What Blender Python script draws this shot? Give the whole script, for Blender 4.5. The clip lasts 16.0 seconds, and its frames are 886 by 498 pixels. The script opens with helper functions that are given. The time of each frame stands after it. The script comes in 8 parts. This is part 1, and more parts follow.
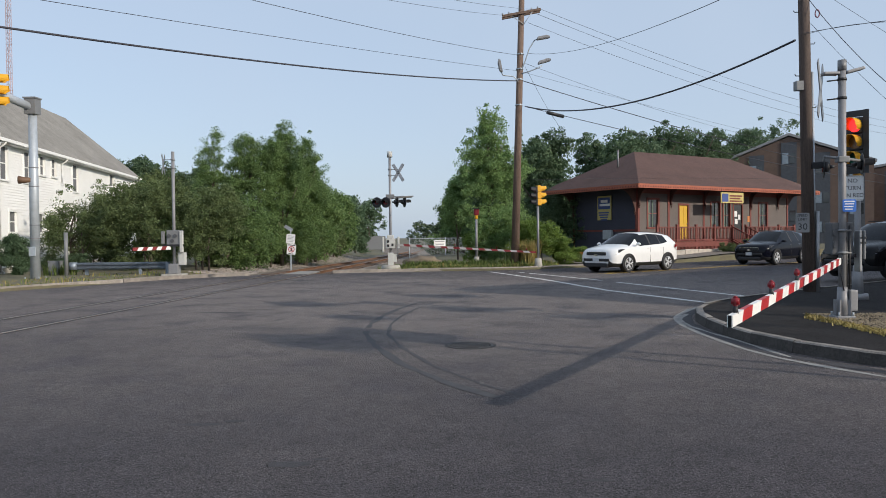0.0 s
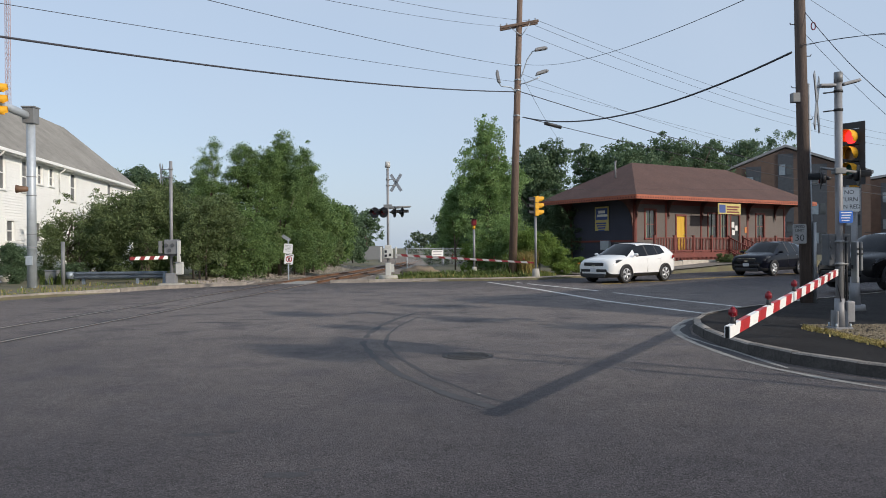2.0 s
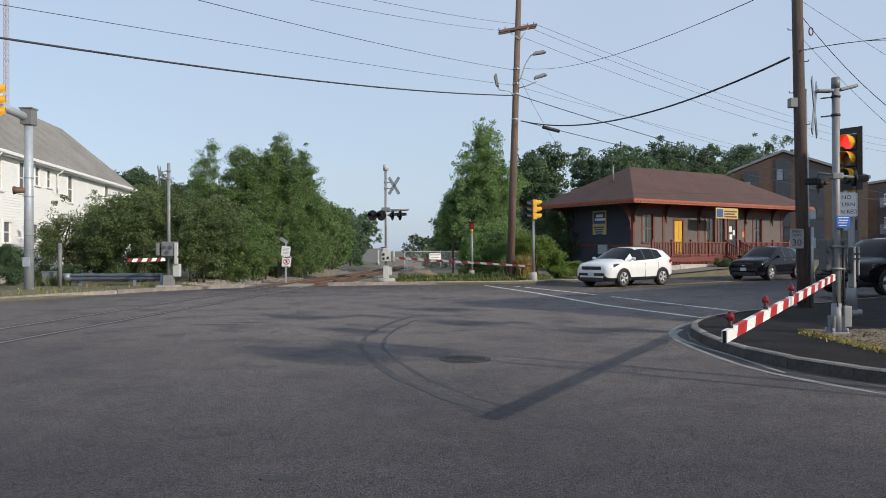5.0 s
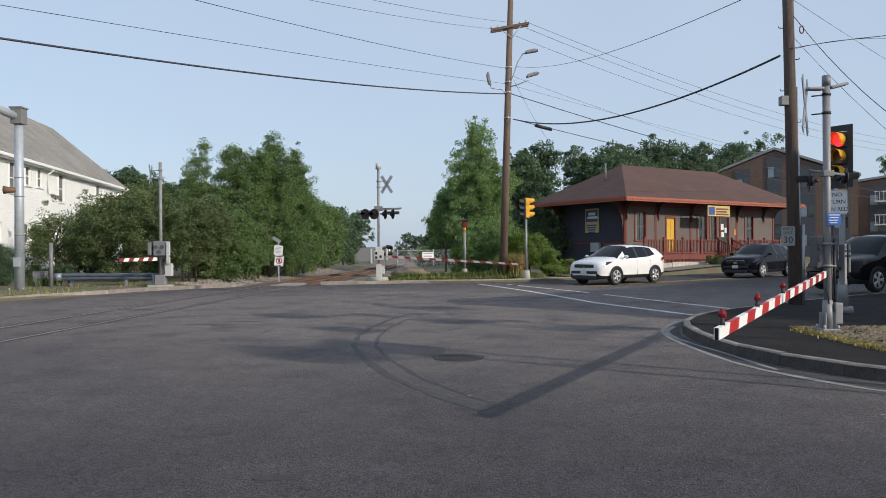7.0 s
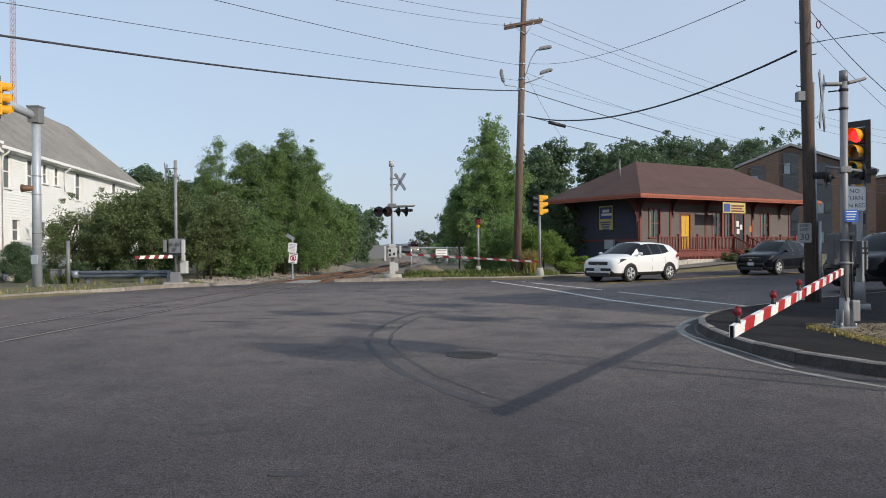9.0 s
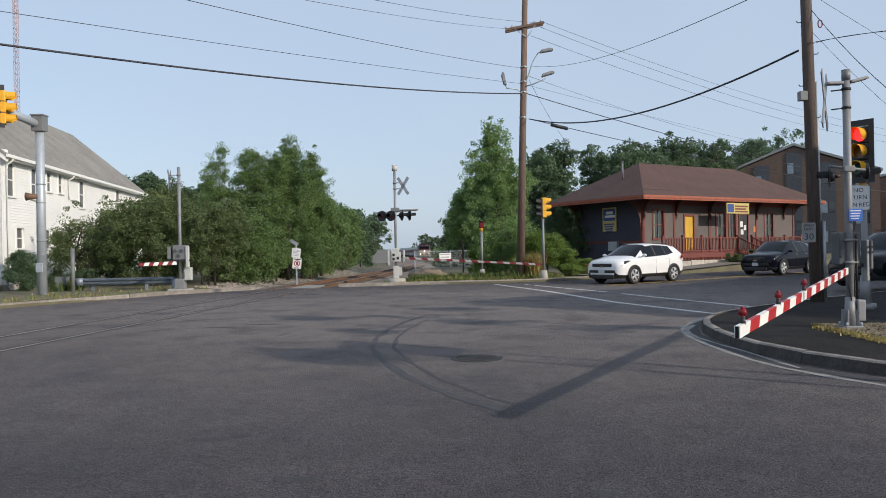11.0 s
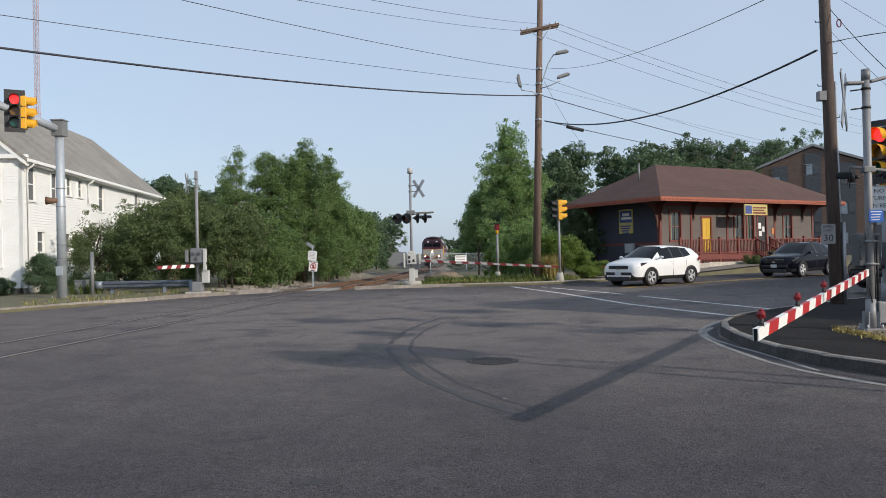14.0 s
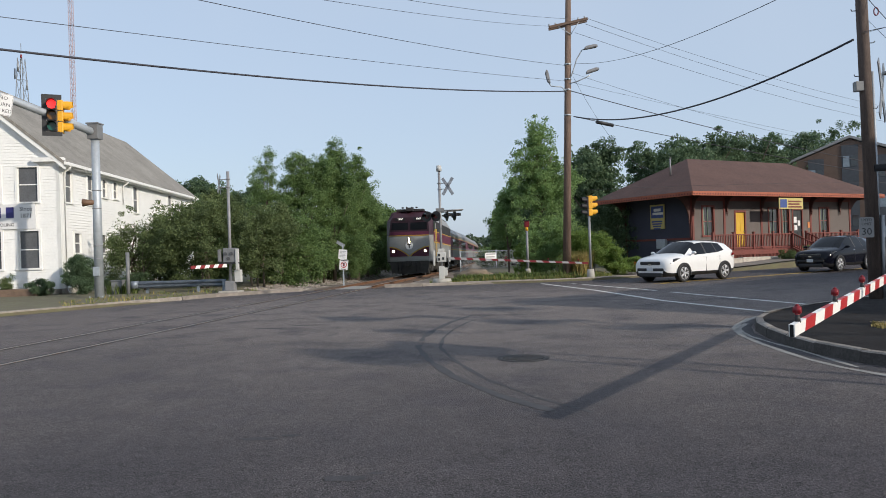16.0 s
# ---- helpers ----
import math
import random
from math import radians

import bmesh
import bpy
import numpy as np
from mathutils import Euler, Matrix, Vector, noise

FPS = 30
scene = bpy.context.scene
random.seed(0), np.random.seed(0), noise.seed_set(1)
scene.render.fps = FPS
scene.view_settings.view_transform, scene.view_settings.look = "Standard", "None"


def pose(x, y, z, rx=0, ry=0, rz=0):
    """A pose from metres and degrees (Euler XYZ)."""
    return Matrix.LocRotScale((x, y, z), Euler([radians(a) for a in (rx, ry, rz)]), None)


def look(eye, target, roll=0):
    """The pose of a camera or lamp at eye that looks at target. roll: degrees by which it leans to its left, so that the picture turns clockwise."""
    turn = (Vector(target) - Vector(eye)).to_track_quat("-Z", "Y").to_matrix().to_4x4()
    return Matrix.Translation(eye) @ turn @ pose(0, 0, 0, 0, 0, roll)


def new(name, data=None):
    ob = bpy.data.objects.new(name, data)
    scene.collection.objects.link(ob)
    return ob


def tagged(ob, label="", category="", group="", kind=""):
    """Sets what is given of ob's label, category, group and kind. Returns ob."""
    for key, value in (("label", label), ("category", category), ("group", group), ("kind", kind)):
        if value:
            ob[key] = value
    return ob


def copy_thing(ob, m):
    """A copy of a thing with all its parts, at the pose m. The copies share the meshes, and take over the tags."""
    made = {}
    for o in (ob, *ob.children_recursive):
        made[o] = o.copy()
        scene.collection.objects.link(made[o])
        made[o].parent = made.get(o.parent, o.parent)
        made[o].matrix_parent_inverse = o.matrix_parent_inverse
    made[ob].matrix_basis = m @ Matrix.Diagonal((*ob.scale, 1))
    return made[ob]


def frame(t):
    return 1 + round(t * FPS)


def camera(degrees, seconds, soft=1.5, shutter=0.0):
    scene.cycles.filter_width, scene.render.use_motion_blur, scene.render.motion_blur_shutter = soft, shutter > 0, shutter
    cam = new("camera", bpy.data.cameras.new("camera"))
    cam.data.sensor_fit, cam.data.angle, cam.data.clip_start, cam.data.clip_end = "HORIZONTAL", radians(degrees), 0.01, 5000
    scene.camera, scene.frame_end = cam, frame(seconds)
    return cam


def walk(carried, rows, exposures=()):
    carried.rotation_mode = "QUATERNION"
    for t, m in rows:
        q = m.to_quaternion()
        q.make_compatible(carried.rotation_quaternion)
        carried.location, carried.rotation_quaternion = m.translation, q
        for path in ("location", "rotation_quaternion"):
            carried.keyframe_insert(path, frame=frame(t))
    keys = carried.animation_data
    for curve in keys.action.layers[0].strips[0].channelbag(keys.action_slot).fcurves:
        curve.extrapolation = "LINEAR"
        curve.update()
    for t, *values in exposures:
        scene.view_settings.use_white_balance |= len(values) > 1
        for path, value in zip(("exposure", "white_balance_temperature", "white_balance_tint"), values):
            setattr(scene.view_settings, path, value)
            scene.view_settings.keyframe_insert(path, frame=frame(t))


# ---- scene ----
cam = camera(61.4, 16.0, soft=0.9)
PATH = [
    (0.0, pose(0, 0, 1.52, 89.07, 0.58, -0.02)),
    (0.5, pose(0, 0, 1.52, 89.57, 0.62, -0.32)),
    (1.0, pose(0, 0, 1.52, 89.72, 0.38, -0.42)),
    (1.5, pose(0, 0, 1.52, 89.77, 0.36, -0.33)),
    (2.0, pose(0, 0, 1.52, 89.85, 0.43, -0.20)),
    (2.5, pose(0, 0, 1.52, 90.41, 0.18, -0.79)),
    (3.0, pose(0, 0, 1.52, 90.50, 0.25, -0.82)),
    (3.5, pose(0, 0, 1.52, 90.26, 0.14, -0.77)),
    (4.0, pose(0, 0, 1.52, 90.21, 0.16, -0.35)),
    (6.5, pose(0, 0, 1.52, 89.91, 0.33, -0.64)),
    (7.0, pose(0, 0, 1.52, 89.98, 0.38, -0.92)),
    (7.5, pose(0, 0, 1.52, 89.96, 0.71, -0.93)),
    (8.0, pose(0, 0, 1.52, 90.09, 0.70, -0.59)),
    (8.5, pose(0, 0, 1.52, 89.79, 0.89, -0.30)),
    (9.0, pose(0, 0, 1.52, 89.78, 0.43, 0.11)),
    (11.5, pose(0, 0, 1.52, 90.10, 1.21, 0.33)),
    (12.0, pose(0, 0, 1.52, 90.03, 1.25, 0.19)),
    (12.5, pose(0, 0, 1.52, 90.25, 1.37, 0.40)),
    (13.0, pose(0, 0, 1.52, 90.00, 1.33, 0.28)),
    (13.5, pose(0, 0, 1.52, 90.03, 1.68, 0.73)),
    (14.0, pose(0, 0, 1.52, 90.28, 1.19, 1.59)),
    (14.5, pose(0, 0, 1.52, 90.51, 1.27, 2.05)),
    (15.0, pose(0, 0, 1.52, 90.41, 1.42, 2.58)),
    (15.5, pose(0, 0, 1.52, 90.18, 1.62, 3.17)),
    (16.0, pose(0, 0, 1.52, 90.15, 1.71, 3.87)),
]
walk(cam, PATH)

# ---- daylight: low hazy sun behind and to the right ----
SUN_AZ, SUN_EL = 124.0, 22.9          # degrees right of ahead (+y), and above the horizon
world = bpy.data.worlds.new("world")
scene.world = world
world.use_nodes = True
wn = world.node_tree.nodes
sky = wn.new("ShaderNodeTexSky")
sky.sky_type = "NISHITA"
sky.sun_disc = False
sky.sun_elevation = radians(SUN_EL)
sky.sun_rotation = radians(SUN_AZ)
sky.air_density, sky.dust_density, sky.ozone_density = 1.0, 1.6, 2.0
wn["Background"].inputs[1].default_value = 0.15
veil = wn.new("ShaderNodeMix")          # thin high haze over the blue, a little uneven
veil.data_type = "RGBA"
veil.inputs[7].default_value = (3.02, 3.60, 4.46, 1)
wtc, wns, wmr = wn.new("ShaderNodeTexCoord"), wn.new("ShaderNodeTexNoise"), wn.new("ShaderNodeMapRange")
wns.inputs["Scale"].default_value, wns.inputs["Detail"].default_value = 1.6, 4
wmr.inputs[1].default_value, wmr.inputs[2].default_value, wmr.inputs[3].default_value, wmr.inputs[4].default_value = 0.3, 0.7, 0.62, 0.86
for a, b in ((wtc.outputs["Generated"], wns.inputs[0]), (wns.outputs[0], wmr.inputs[0]), (wmr.outputs[0], veil.inputs[0]), (sky.outputs[0], veil.inputs[6]), (veil.outputs[2], wn["Background"].inputs[0])):
    world.node_tree.links.new(a, b)
sun = new("sun", bpy.data.lights.new("sun", "SUN"))
sun.data.energy, sun.data.angle, sun.data.color = 3.0, radians(0.8), (1.0, 0.90, 0.77)
_a, _e = radians(SUN_AZ), radians(SUN_EL)
TO_SUN = Vector((math.sin(_a) * math.cos(_e), math.cos(_a) * math.cos(_e), math.sin(_e)))
sun.matrix_world = look(TO_SUN * 100, (0, 0, 0))
scene.view_settings.exposure = 0.25

# ---- helpers for building ----
def mat(name, color, rough=0.7, metal=0.0, var=0.15, scale=4.0, bump=0.0, bscale=40.0, color2=None, emit=0.0, random_obj=0.0, spec=0.5, stretch=(1, 1, 1)):
    """A node material: colour mottled at two scales, with fine relief."""
    m = bpy.data.materials.new(name)
    m.use_nodes = True
    n, l = m.node_tree.nodes, m.node_tree.links
    b = n["Principled BSDF"]
    b.inputs["Roughness"].default_value, b.inputs["Metallic"].default_value = rough, metal
    b.inputs["Specular IOR Level"].default_value = spec
    c = Vector(color[:3])
    tc = n.new("ShaderNodeTexCoord")
    mp = n.new("ShaderNodeMapping")
    mp.inputs["Scale"].default_value = stretch
    l.new(tc.outputs["Object"], mp.inputs[0])
    if var > 0 or color2:
        n1, n2 = n.new("ShaderNodeTexNoise"), n.new("ShaderNodeTexNoise")
        n1.inputs["Scale"].default_value, n2.inputs["Scale"].default_value = scale, scale * 9
        n1.inputs["Detail"].default_value, n2.inputs["Detail"].default_value = 4, 3
        l.new(mp.outputs[0], n1.inputs[0]), l.new(mp.outputs[0], n2.inputs[0])
        add = n.new("ShaderNodeMath")
        add.operation = "ADD"
        l.new(n1.outputs[0], add.inputs[0]), l.new(n2.outputs[0], add.inputs[1])
        mr = n.new("ShaderNodeMapRange")
        mr.inputs[1].default_value, mr.inputs[2].default_value = 0.7, 1.3
        l.new(add.outputs[0], mr.inputs[0])
        mix = n.new("ShaderNodeMix")
        mix.data_type = "RGBA"
        lo = c * (1 - var)
        hi = Vector(color2[:3]) if color2 else c * (1 + var)
        mix.inputs[6].default_value, mix.inputs[7].default_value = (*lo, 1), (*hi, 1)
        l.new(mr.outputs[0], mix.inputs[0])
        out = mix.outputs[2]
        if random_obj:
            oi, hsv = n.new("ShaderNodeObjectInfo"), n.new("ShaderNodeHueSaturation")
            r2 = n.new("ShaderNodeMapRange")
            r2.inputs[3].default_value, r2.inputs[4].default_value = 1 - random_obj, 1 + random_obj
            l.new(oi.outputs["Random"], r2.inputs[0]), l.new(r2.outputs[0], hsv.inputs["Value"])
            l.new(out, hsv.inputs["Color"])
            out = hsv.outputs[0]
        l.new(out, b.inputs["Base Color"])
    else:
        b.inputs["Base Color"].default_value = (*c, 1)
    if bump:
        nb, bp = n.new("ShaderNodeTexNoise"), n.new("ShaderNodeBump")
        nb.inputs["Scale"].default_value, nb.inputs["Detail"].default_value = bscale, 4
        bp.inputs["Strength"].default_value, bp.inputs["Distance"].default_value = bump, 0.02
        l.new(mp.outputs[0], nb.inputs[0]), l.new(nb.outputs[0], bp.inputs["Height"]), l.new(bp.outputs[0], b.inputs["Normal"])
    if emit:
        b.inputs["Emission Color"].default_value, b.inputs["Emission Strength"].default_value = (*c, 1), emit
    return m


def leafmat(name, dark, light, trans=0.25):
    """Leaves: each its own shade, with some light coming through."""
    m = bpy.data.materials.new(name)
    m.use_nodes = True
    n, l = m.node_tree.nodes, m.node_tree.links
    b = n["Principled BSDF"]
    b.inputs["Roughness"].default_value = 0.55
    b.inputs["Specular IOR Level"].default_value = 0.3
    g, tc, ns = n.new("ShaderNodeNewGeometry"), n.new("ShaderNodeTexCoord"), n.new("ShaderNodeTexNoise")
    ns.inputs["Scale"].default_value = 0.7
    l.new(tc.outputs["Object"], ns.inputs[0])
    ad = n.new("ShaderNodeMath")
    ad.operation = "MULTIPLY_ADD"
    ad.inputs[1].default_value = 0.6
    l.new(g.outputs["Random Per Island"], ad.inputs[0])
    l.new(ns.outputs[0], ad.inputs[2])
    mr = n.new("ShaderNodeMapRange")
    mr.inputs[1].default_value, mr.inputs[2].default_value = 0.4, 1.1
    l.new(ad.outputs[0], mr.inputs[0])
    mix = n.new("ShaderNodeMix")
    mix.data_type = "RGBA"
    mix.inputs[6].default_value, mix.inputs[7].default_value = (*dark, 1), (*light, 1)
    l.new(mr.outputs[0], mix.inputs[0])
    l.new(mix.outputs[2], b.inputs["Base Color"])
    tr, ms = n.new("ShaderNodeBsdfTranslucent"), n.new("ShaderNodeMixShader")
    l.new(mix.outputs[2], tr.inputs[0])
    ms.inputs[0].default_value = trans
    l.new(b.outputs[0], ms.inputs[1]), l.new(tr.outputs[0], ms.inputs[2])
    l.new(ms.outputs[0], n["Material Output"].inputs[0])
    return m


def put(name, bm, material, parent=None, label="", m=None, smooth=False):
    me = bpy.data.meshes.new(name)
    bm.to_mesh(me)
    bm.free()
    for mm in (material if isinstance(material, (list, tuple)) else [material]):
        me.materials.append(mm)
    if smooth:
        me.polygons.foreach_set("use_smooth", [True] * len(me.polygons))
    ob = new(name, me)
    if parent is not None:
        ob.parent = parent
    if m is not None:
        ob.matrix_basis = m
    if label:
        ob["label"] = label
    return ob


def part(name, bm, material, parent, label="", smooth=False):
    return put(name, bm, material, parent, label, None, smooth)


def empty(name, m, label="", category="", group="", kind=""):
    e = new(name)
    e.empty_display_size = 0.2
    e.matrix_basis = m
    return tagged(e, label, category, group, kind)


def box(bm, x0, x1, y0, y1, z0, z1, bev=0.0, mi=0, m=None):
    vs = [bm.verts.new((x, y, z)) for z in (z0, z1) for x, y in ((x0, y0), (x1, y0), (x1, y1), (x0, y1))]
    fs = [bm.faces.new([vs[i] for i in q]) for q in ((3, 2, 1, 0), (4, 5, 6, 7), (0, 1, 5, 4), (1, 2, 6, 5), (2, 3, 7, 6), (3, 0, 4, 7))]
    for f in fs:
        f.material_index = mi
    out = vs
    if bev:
        es = list({e for f in fs for e in f.edges})
        r = bmesh.ops.bevel(bm, geom=es, offset=bev, segments=2, affect="EDGES", profile=0.6)
        out = list({v for f in r["faces"] for v in f.verts} | {v for v in vs if v.is_valid})
        for f in r["faces"]:
            f.material_index = mi
    if m is not None:
        for v in out:
            v.co = m @ v.co
    return out


def tube(bm, a, b, ra, rb=None, n=10, mi=0, caps=True):
    """A round bar from a to b."""
    rb = ra if rb is None else rb
    a, b = Vector(a), Vector(b)
    q = (b - a).to_track_quat("Z", "Y").to_matrix()
    ring = lambda c, r: [bm.verts.new(c + q @ Vector((r * math.cos(2 * math.pi * i / n), r * math.sin(2 * math.pi * i / n), 0))) for i in range(n)]
    A, B = ring(a, ra), ring(b, rb)
    for i in range(n):
        f = bm.faces.new((A[i], A[(i + 1) % n], B[(i + 1) % n], B[i]))
        f.smooth, f.material_index = True, mi
    if caps:
        for f in (bm.faces.new(A[::-1]), bm.faces.new(B)):
            f.material_index = mi
    return A + B


def sweep(bm, pts, r, n=8, mi=0, taper=None):
    """A round bar through points."""
    pts = [Vector(p) for p in pts]
    rings = []
    for i, p in enumerate(pts):
        d = (pts[min(i + 1, len(pts) - 1)] - pts[max(i - 1, 0)]).normalized()
        q = d.to_track_quat("Z", "Y").to_matrix()
        rr = r if taper is None else r + (taper - r) * i / (len(pts) - 1)
        rings.append([bm.verts.new(p + q @ Vector((rr * math.cos(2 * math.pi * k / n), rr * math.sin(2 * math.pi * k / n), 0))) for k in range(n)])
    for A, B in zip(rings, rings[1:]):
        for i in range(n):
            f = bm.faces.new((A[i], A[(i + 1) % n], B[(i + 1) % n], B[i]))
            f.smooth, f.material_index = True, mi
    bm.faces.new(rings[0][::-1]), bm.faces.new(rings[-1])


def prism(bm, poly, y0, y1, mi=0):
    """A closed outline in x, z drawn out from y0 to y1."""
    A = [bm.verts.new((x, y0, z)) for x, z in poly]
    B = [bm.verts.new((x, y1, z)) for x, z in poly]
    k = len(poly)
    fs = [bm.faces.new(A), bm.faces.new(B[::-1])]
    for i in range(k):
        fs.append(bm.faces.new((A[i], B[i], B[(i + 1) % k], A[(i + 1) % k])))
    for f in fs:
        f.material_index = mi
    return A + B


def sheet(bm, pts, z, mi=0):
    f = bm.faces.new([bm.verts.new((p[0], p[1], z if len(p) < 3 else p[2])) for p in pts])
    f.material_index = mi
    if f.normal.z < 0:
        f.normal_flip()
    return f


def BM():
    return bmesh.new()


def lerp_path(pts, s):
    """Catmull-Rom through (y, x) knots sorted by y."""
    ys = [p[0] for p in pts]
    i = max(0, min(len(pts) - 2, sum(1 for y in ys if y <= s) - 1))
    p0, p1, p2, p3 = pts[max(i - 1, 0)], pts[i], pts[i + 1], pts[min(i + 2, len(pts) - 1)]
    h = p2[0] - p1[0]
    m1 = (p2[1] - p0[1]) / (p2[0] - p0[0]) * h
    m2 = (p3[1] - p1[1]) / (p3[0] - p1[0]) * h
    u = (s - p1[0]) / h
    return (2 * u**3 - 3 * u**2 + 1) * p1[1] + (u**3 - 2 * u**2 + u) * m1 + (-2 * u**3 + 3 * u**2) * p2[1] + (u**3 - u**2) * m2


# ---- materials ----
M_asphalt = mat("asphalt", (0.062, 0.060, 0.060), 0.85, var=0.22, scale=0.5, bump=0.5, bscale=90)
M_walk = mat("pavement_asphalt", (0.027, 0.025, 0.0245), 0.95, var=0.35, scale=1.5, bump=0.6, bscale=70, spec=0.12)
M_dirt = mat("dirt", (0.19, 0.15, 0.11), 0.95, var=0.35, scale=1.2, bump=0.8, bscale=25)
M_granite = mat("granite", (0.30, 0.27, 0.24), 0.8, var=0.25, scale=6, bump=0.3)
M_concrete = mat("concrete", (0.38, 0.36, 0.32), 0.85, var=0.2, scale=5, bump=0.3)
M_paint = mat("road_paint", (0.62, 0.61, 0.58), 0.8, var=0.25, scale=6)
M_worn = mat("worn_concrete", (0.26, 0.25, 0.23), 0.9, var=0.25, scale=4)
M_galv = mat("galvanised_steel", (0.41, 0.45, 0.49), 0.5, 0.3, var=0.12, scale=5)
M_alu = mat("aluminium", (0.25, 0.25, 0.26), 0.55, 0.2, var=0.1, scale=5)
M_pole = mat("weathered_pole_wood", (0.16, 0.11, 0.085), 0.9, var=0.35, scale=3, bump=0.6, bscale=25, stretch=(6, 6, 0.5))
M_black = mat("black_paint", (0.02, 0.02, 0.022), 0.5, var=0.2)
M_yellow = mat("signal_yellow", (0.75, 0.38, 0.02), 0.45, var=0.08)
M_white = mat("white_paint", (0.78, 0.78, 0.76), 0.5, var=0.05, scale=2)
M_red = mat("red_film", (0.42, 0.022, 0.026), 0.45, var=0.15)
# the gate films again, darkened in colour to show the far arms in shade
M_dimred = mat("shaded_red_film", (0.20, 0.022, 0.026), 0.6, var=0.25)
M_dimwhite = mat("shaded_white_film", (0.40, 0.39, 0.38), 0.6, var=0.15, scale=6)
M_gravel = mat("gravel", (0.19, 0.155, 0.125), 0.95, var=0.45, scale=5, bump=1.0, bscale=14)
M_rust = mat("rusty_rail", (0.20, 0.105, 0.06), 0.7, 0.3, var=0.3, scale=6)
M_railtop = mat("worn_rail_top", (0.32, 0.27, 0.23), 0.4, 0.7, var=0.15)
M_tie = mat("old_tie_wood", (0.11, 0.075, 0.055), 0.95, var=0.35, scale=4, bump=0.5)
M_yline = mat("yellow_road_paint", (0.45, 0.30, 0.06), 0.85, var=0.3, scale=5)
M_iron = mat("cast_iron", (0.045, 0.042, 0.042), 0.6, 0.4, var=0.25, scale=12, bump=0.6, bscale=30)
M_skid = mat("tyre_rubber_mark", (0.05, 0.048, 0.05), 0.8, var=0.3, scale=6)
M_patch = mat("tar_patch", (0.045, 0.042, 0.045), 0.85, var=0.35, scale=3, bump=0.4, bscale=70)
M_seam = mat("dark_joint", (0.02, 0.02, 0.02), 0.8, var=0.3, scale=5)
M_grass = leafmat("grass", (0.085, 0.120, 0.032), (0.20, 0.25, 0.075), 0.35)
M_dry = leafmat("dry_grass", (0.22, 0.17, 0.06), (0.42, 0.34, 0.12), 0.2)

# asphalt: paler tan across the middle, darker tar, coarse chips
def asphalt():
    m = bpy.data.materials.new("asphalt")
    m.use_nodes = True
    n, l = m.node_tree.nodes, m.node_tree.links
    b = n["Principled BSDF"]
    b.inputs["Roughness"].default_value = 0.82
    b.inputs["Specular IOR Level"].default_value = 0.35
    tc = n.new("ShaderNodeTexCoord")

    def nz(scale, detail, lo, hi, rough=0.55):
        t, r = n.new("ShaderNodeTexNoise"), n.new("ShaderNodeMapRange")
        t.inputs["Scale"].default_value, t.inputs["Detail"].default_value, t.inputs["Roughness"].default_value = scale, detail, rough
        r.inputs[1].default_value, r.inputs[2].default_value = lo, hi
        l.new(tc.outputs["Object"], t.inputs[0]), l.new(t.outputs[0], r.inputs[0])
        return r.outputs[0]

    def blend(f, a, c):
        x = n.new("ShaderNodeMix")
        x.data_type = "RGBA"
        l.new(f, x.inputs[0])
        for s, v in ((6, a), (7, c)):
            if isinstance(v, tuple):
                x.inputs[s].default_value = (*v, 1)
            else:
                l.new(v, x.inputs[s])
        return x.outputs[2]

    # base tone by position: a paler tan ellipse about the middle of the junction, noisy rim, darker outside
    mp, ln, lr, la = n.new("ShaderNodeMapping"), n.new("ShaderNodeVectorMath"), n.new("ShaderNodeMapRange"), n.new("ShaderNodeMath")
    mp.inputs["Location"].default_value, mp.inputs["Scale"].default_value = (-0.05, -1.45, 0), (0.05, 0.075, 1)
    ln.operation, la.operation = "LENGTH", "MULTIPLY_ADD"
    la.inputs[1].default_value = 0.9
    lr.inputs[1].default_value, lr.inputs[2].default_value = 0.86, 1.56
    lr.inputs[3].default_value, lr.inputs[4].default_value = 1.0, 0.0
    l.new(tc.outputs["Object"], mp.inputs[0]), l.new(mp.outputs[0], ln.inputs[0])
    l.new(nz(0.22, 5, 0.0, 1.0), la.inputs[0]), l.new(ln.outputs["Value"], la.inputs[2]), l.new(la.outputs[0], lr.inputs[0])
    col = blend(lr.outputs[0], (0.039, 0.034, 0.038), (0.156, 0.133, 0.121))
    col = blend(nz(0.9, 6, 0.50, 0.72), col, (0.058, 0.051, 0.056))
    chips = blend(nz(120, 2, 0.50, 0.66, 0.6), (0.0, 0.0, 0.0), (0.17, 0.155, 0.155))
    ad = n.new("ShaderNodeMix")
    ad.data_type, ad.blend_type = "RGBA", "ADD"
    ad.inputs[0].default_value = 0.75
    l.new(col, ad.inputs[6]), l.new(chips, ad.inputs[7])
    vo, vr, hs = n.new("ShaderNodeTexVoronoi"), n.new("ShaderNodeMapRange"), n.new("ShaderNodeHueSaturation")
    vo.inputs["Scale"].default_value = 75
    vr.inputs[3].default_value, vr.inputs[4].default_value = 0.30, 1.70
    mu = n.new("ShaderNodeMath")
    mu.operation = "MULTIPLY"
    l.new(tc.outputs["Object"], vo.inputs[0]), l.new(vo.outputs["Color"], vr.inputs[0]), l.new(vr.outputs[0], mu.inputs[0])
    mott = n.new("ShaderNodeMapRange")
    mott.inputs[3].default_value, mott.inputs[4].default_value = 0.86, 1.06
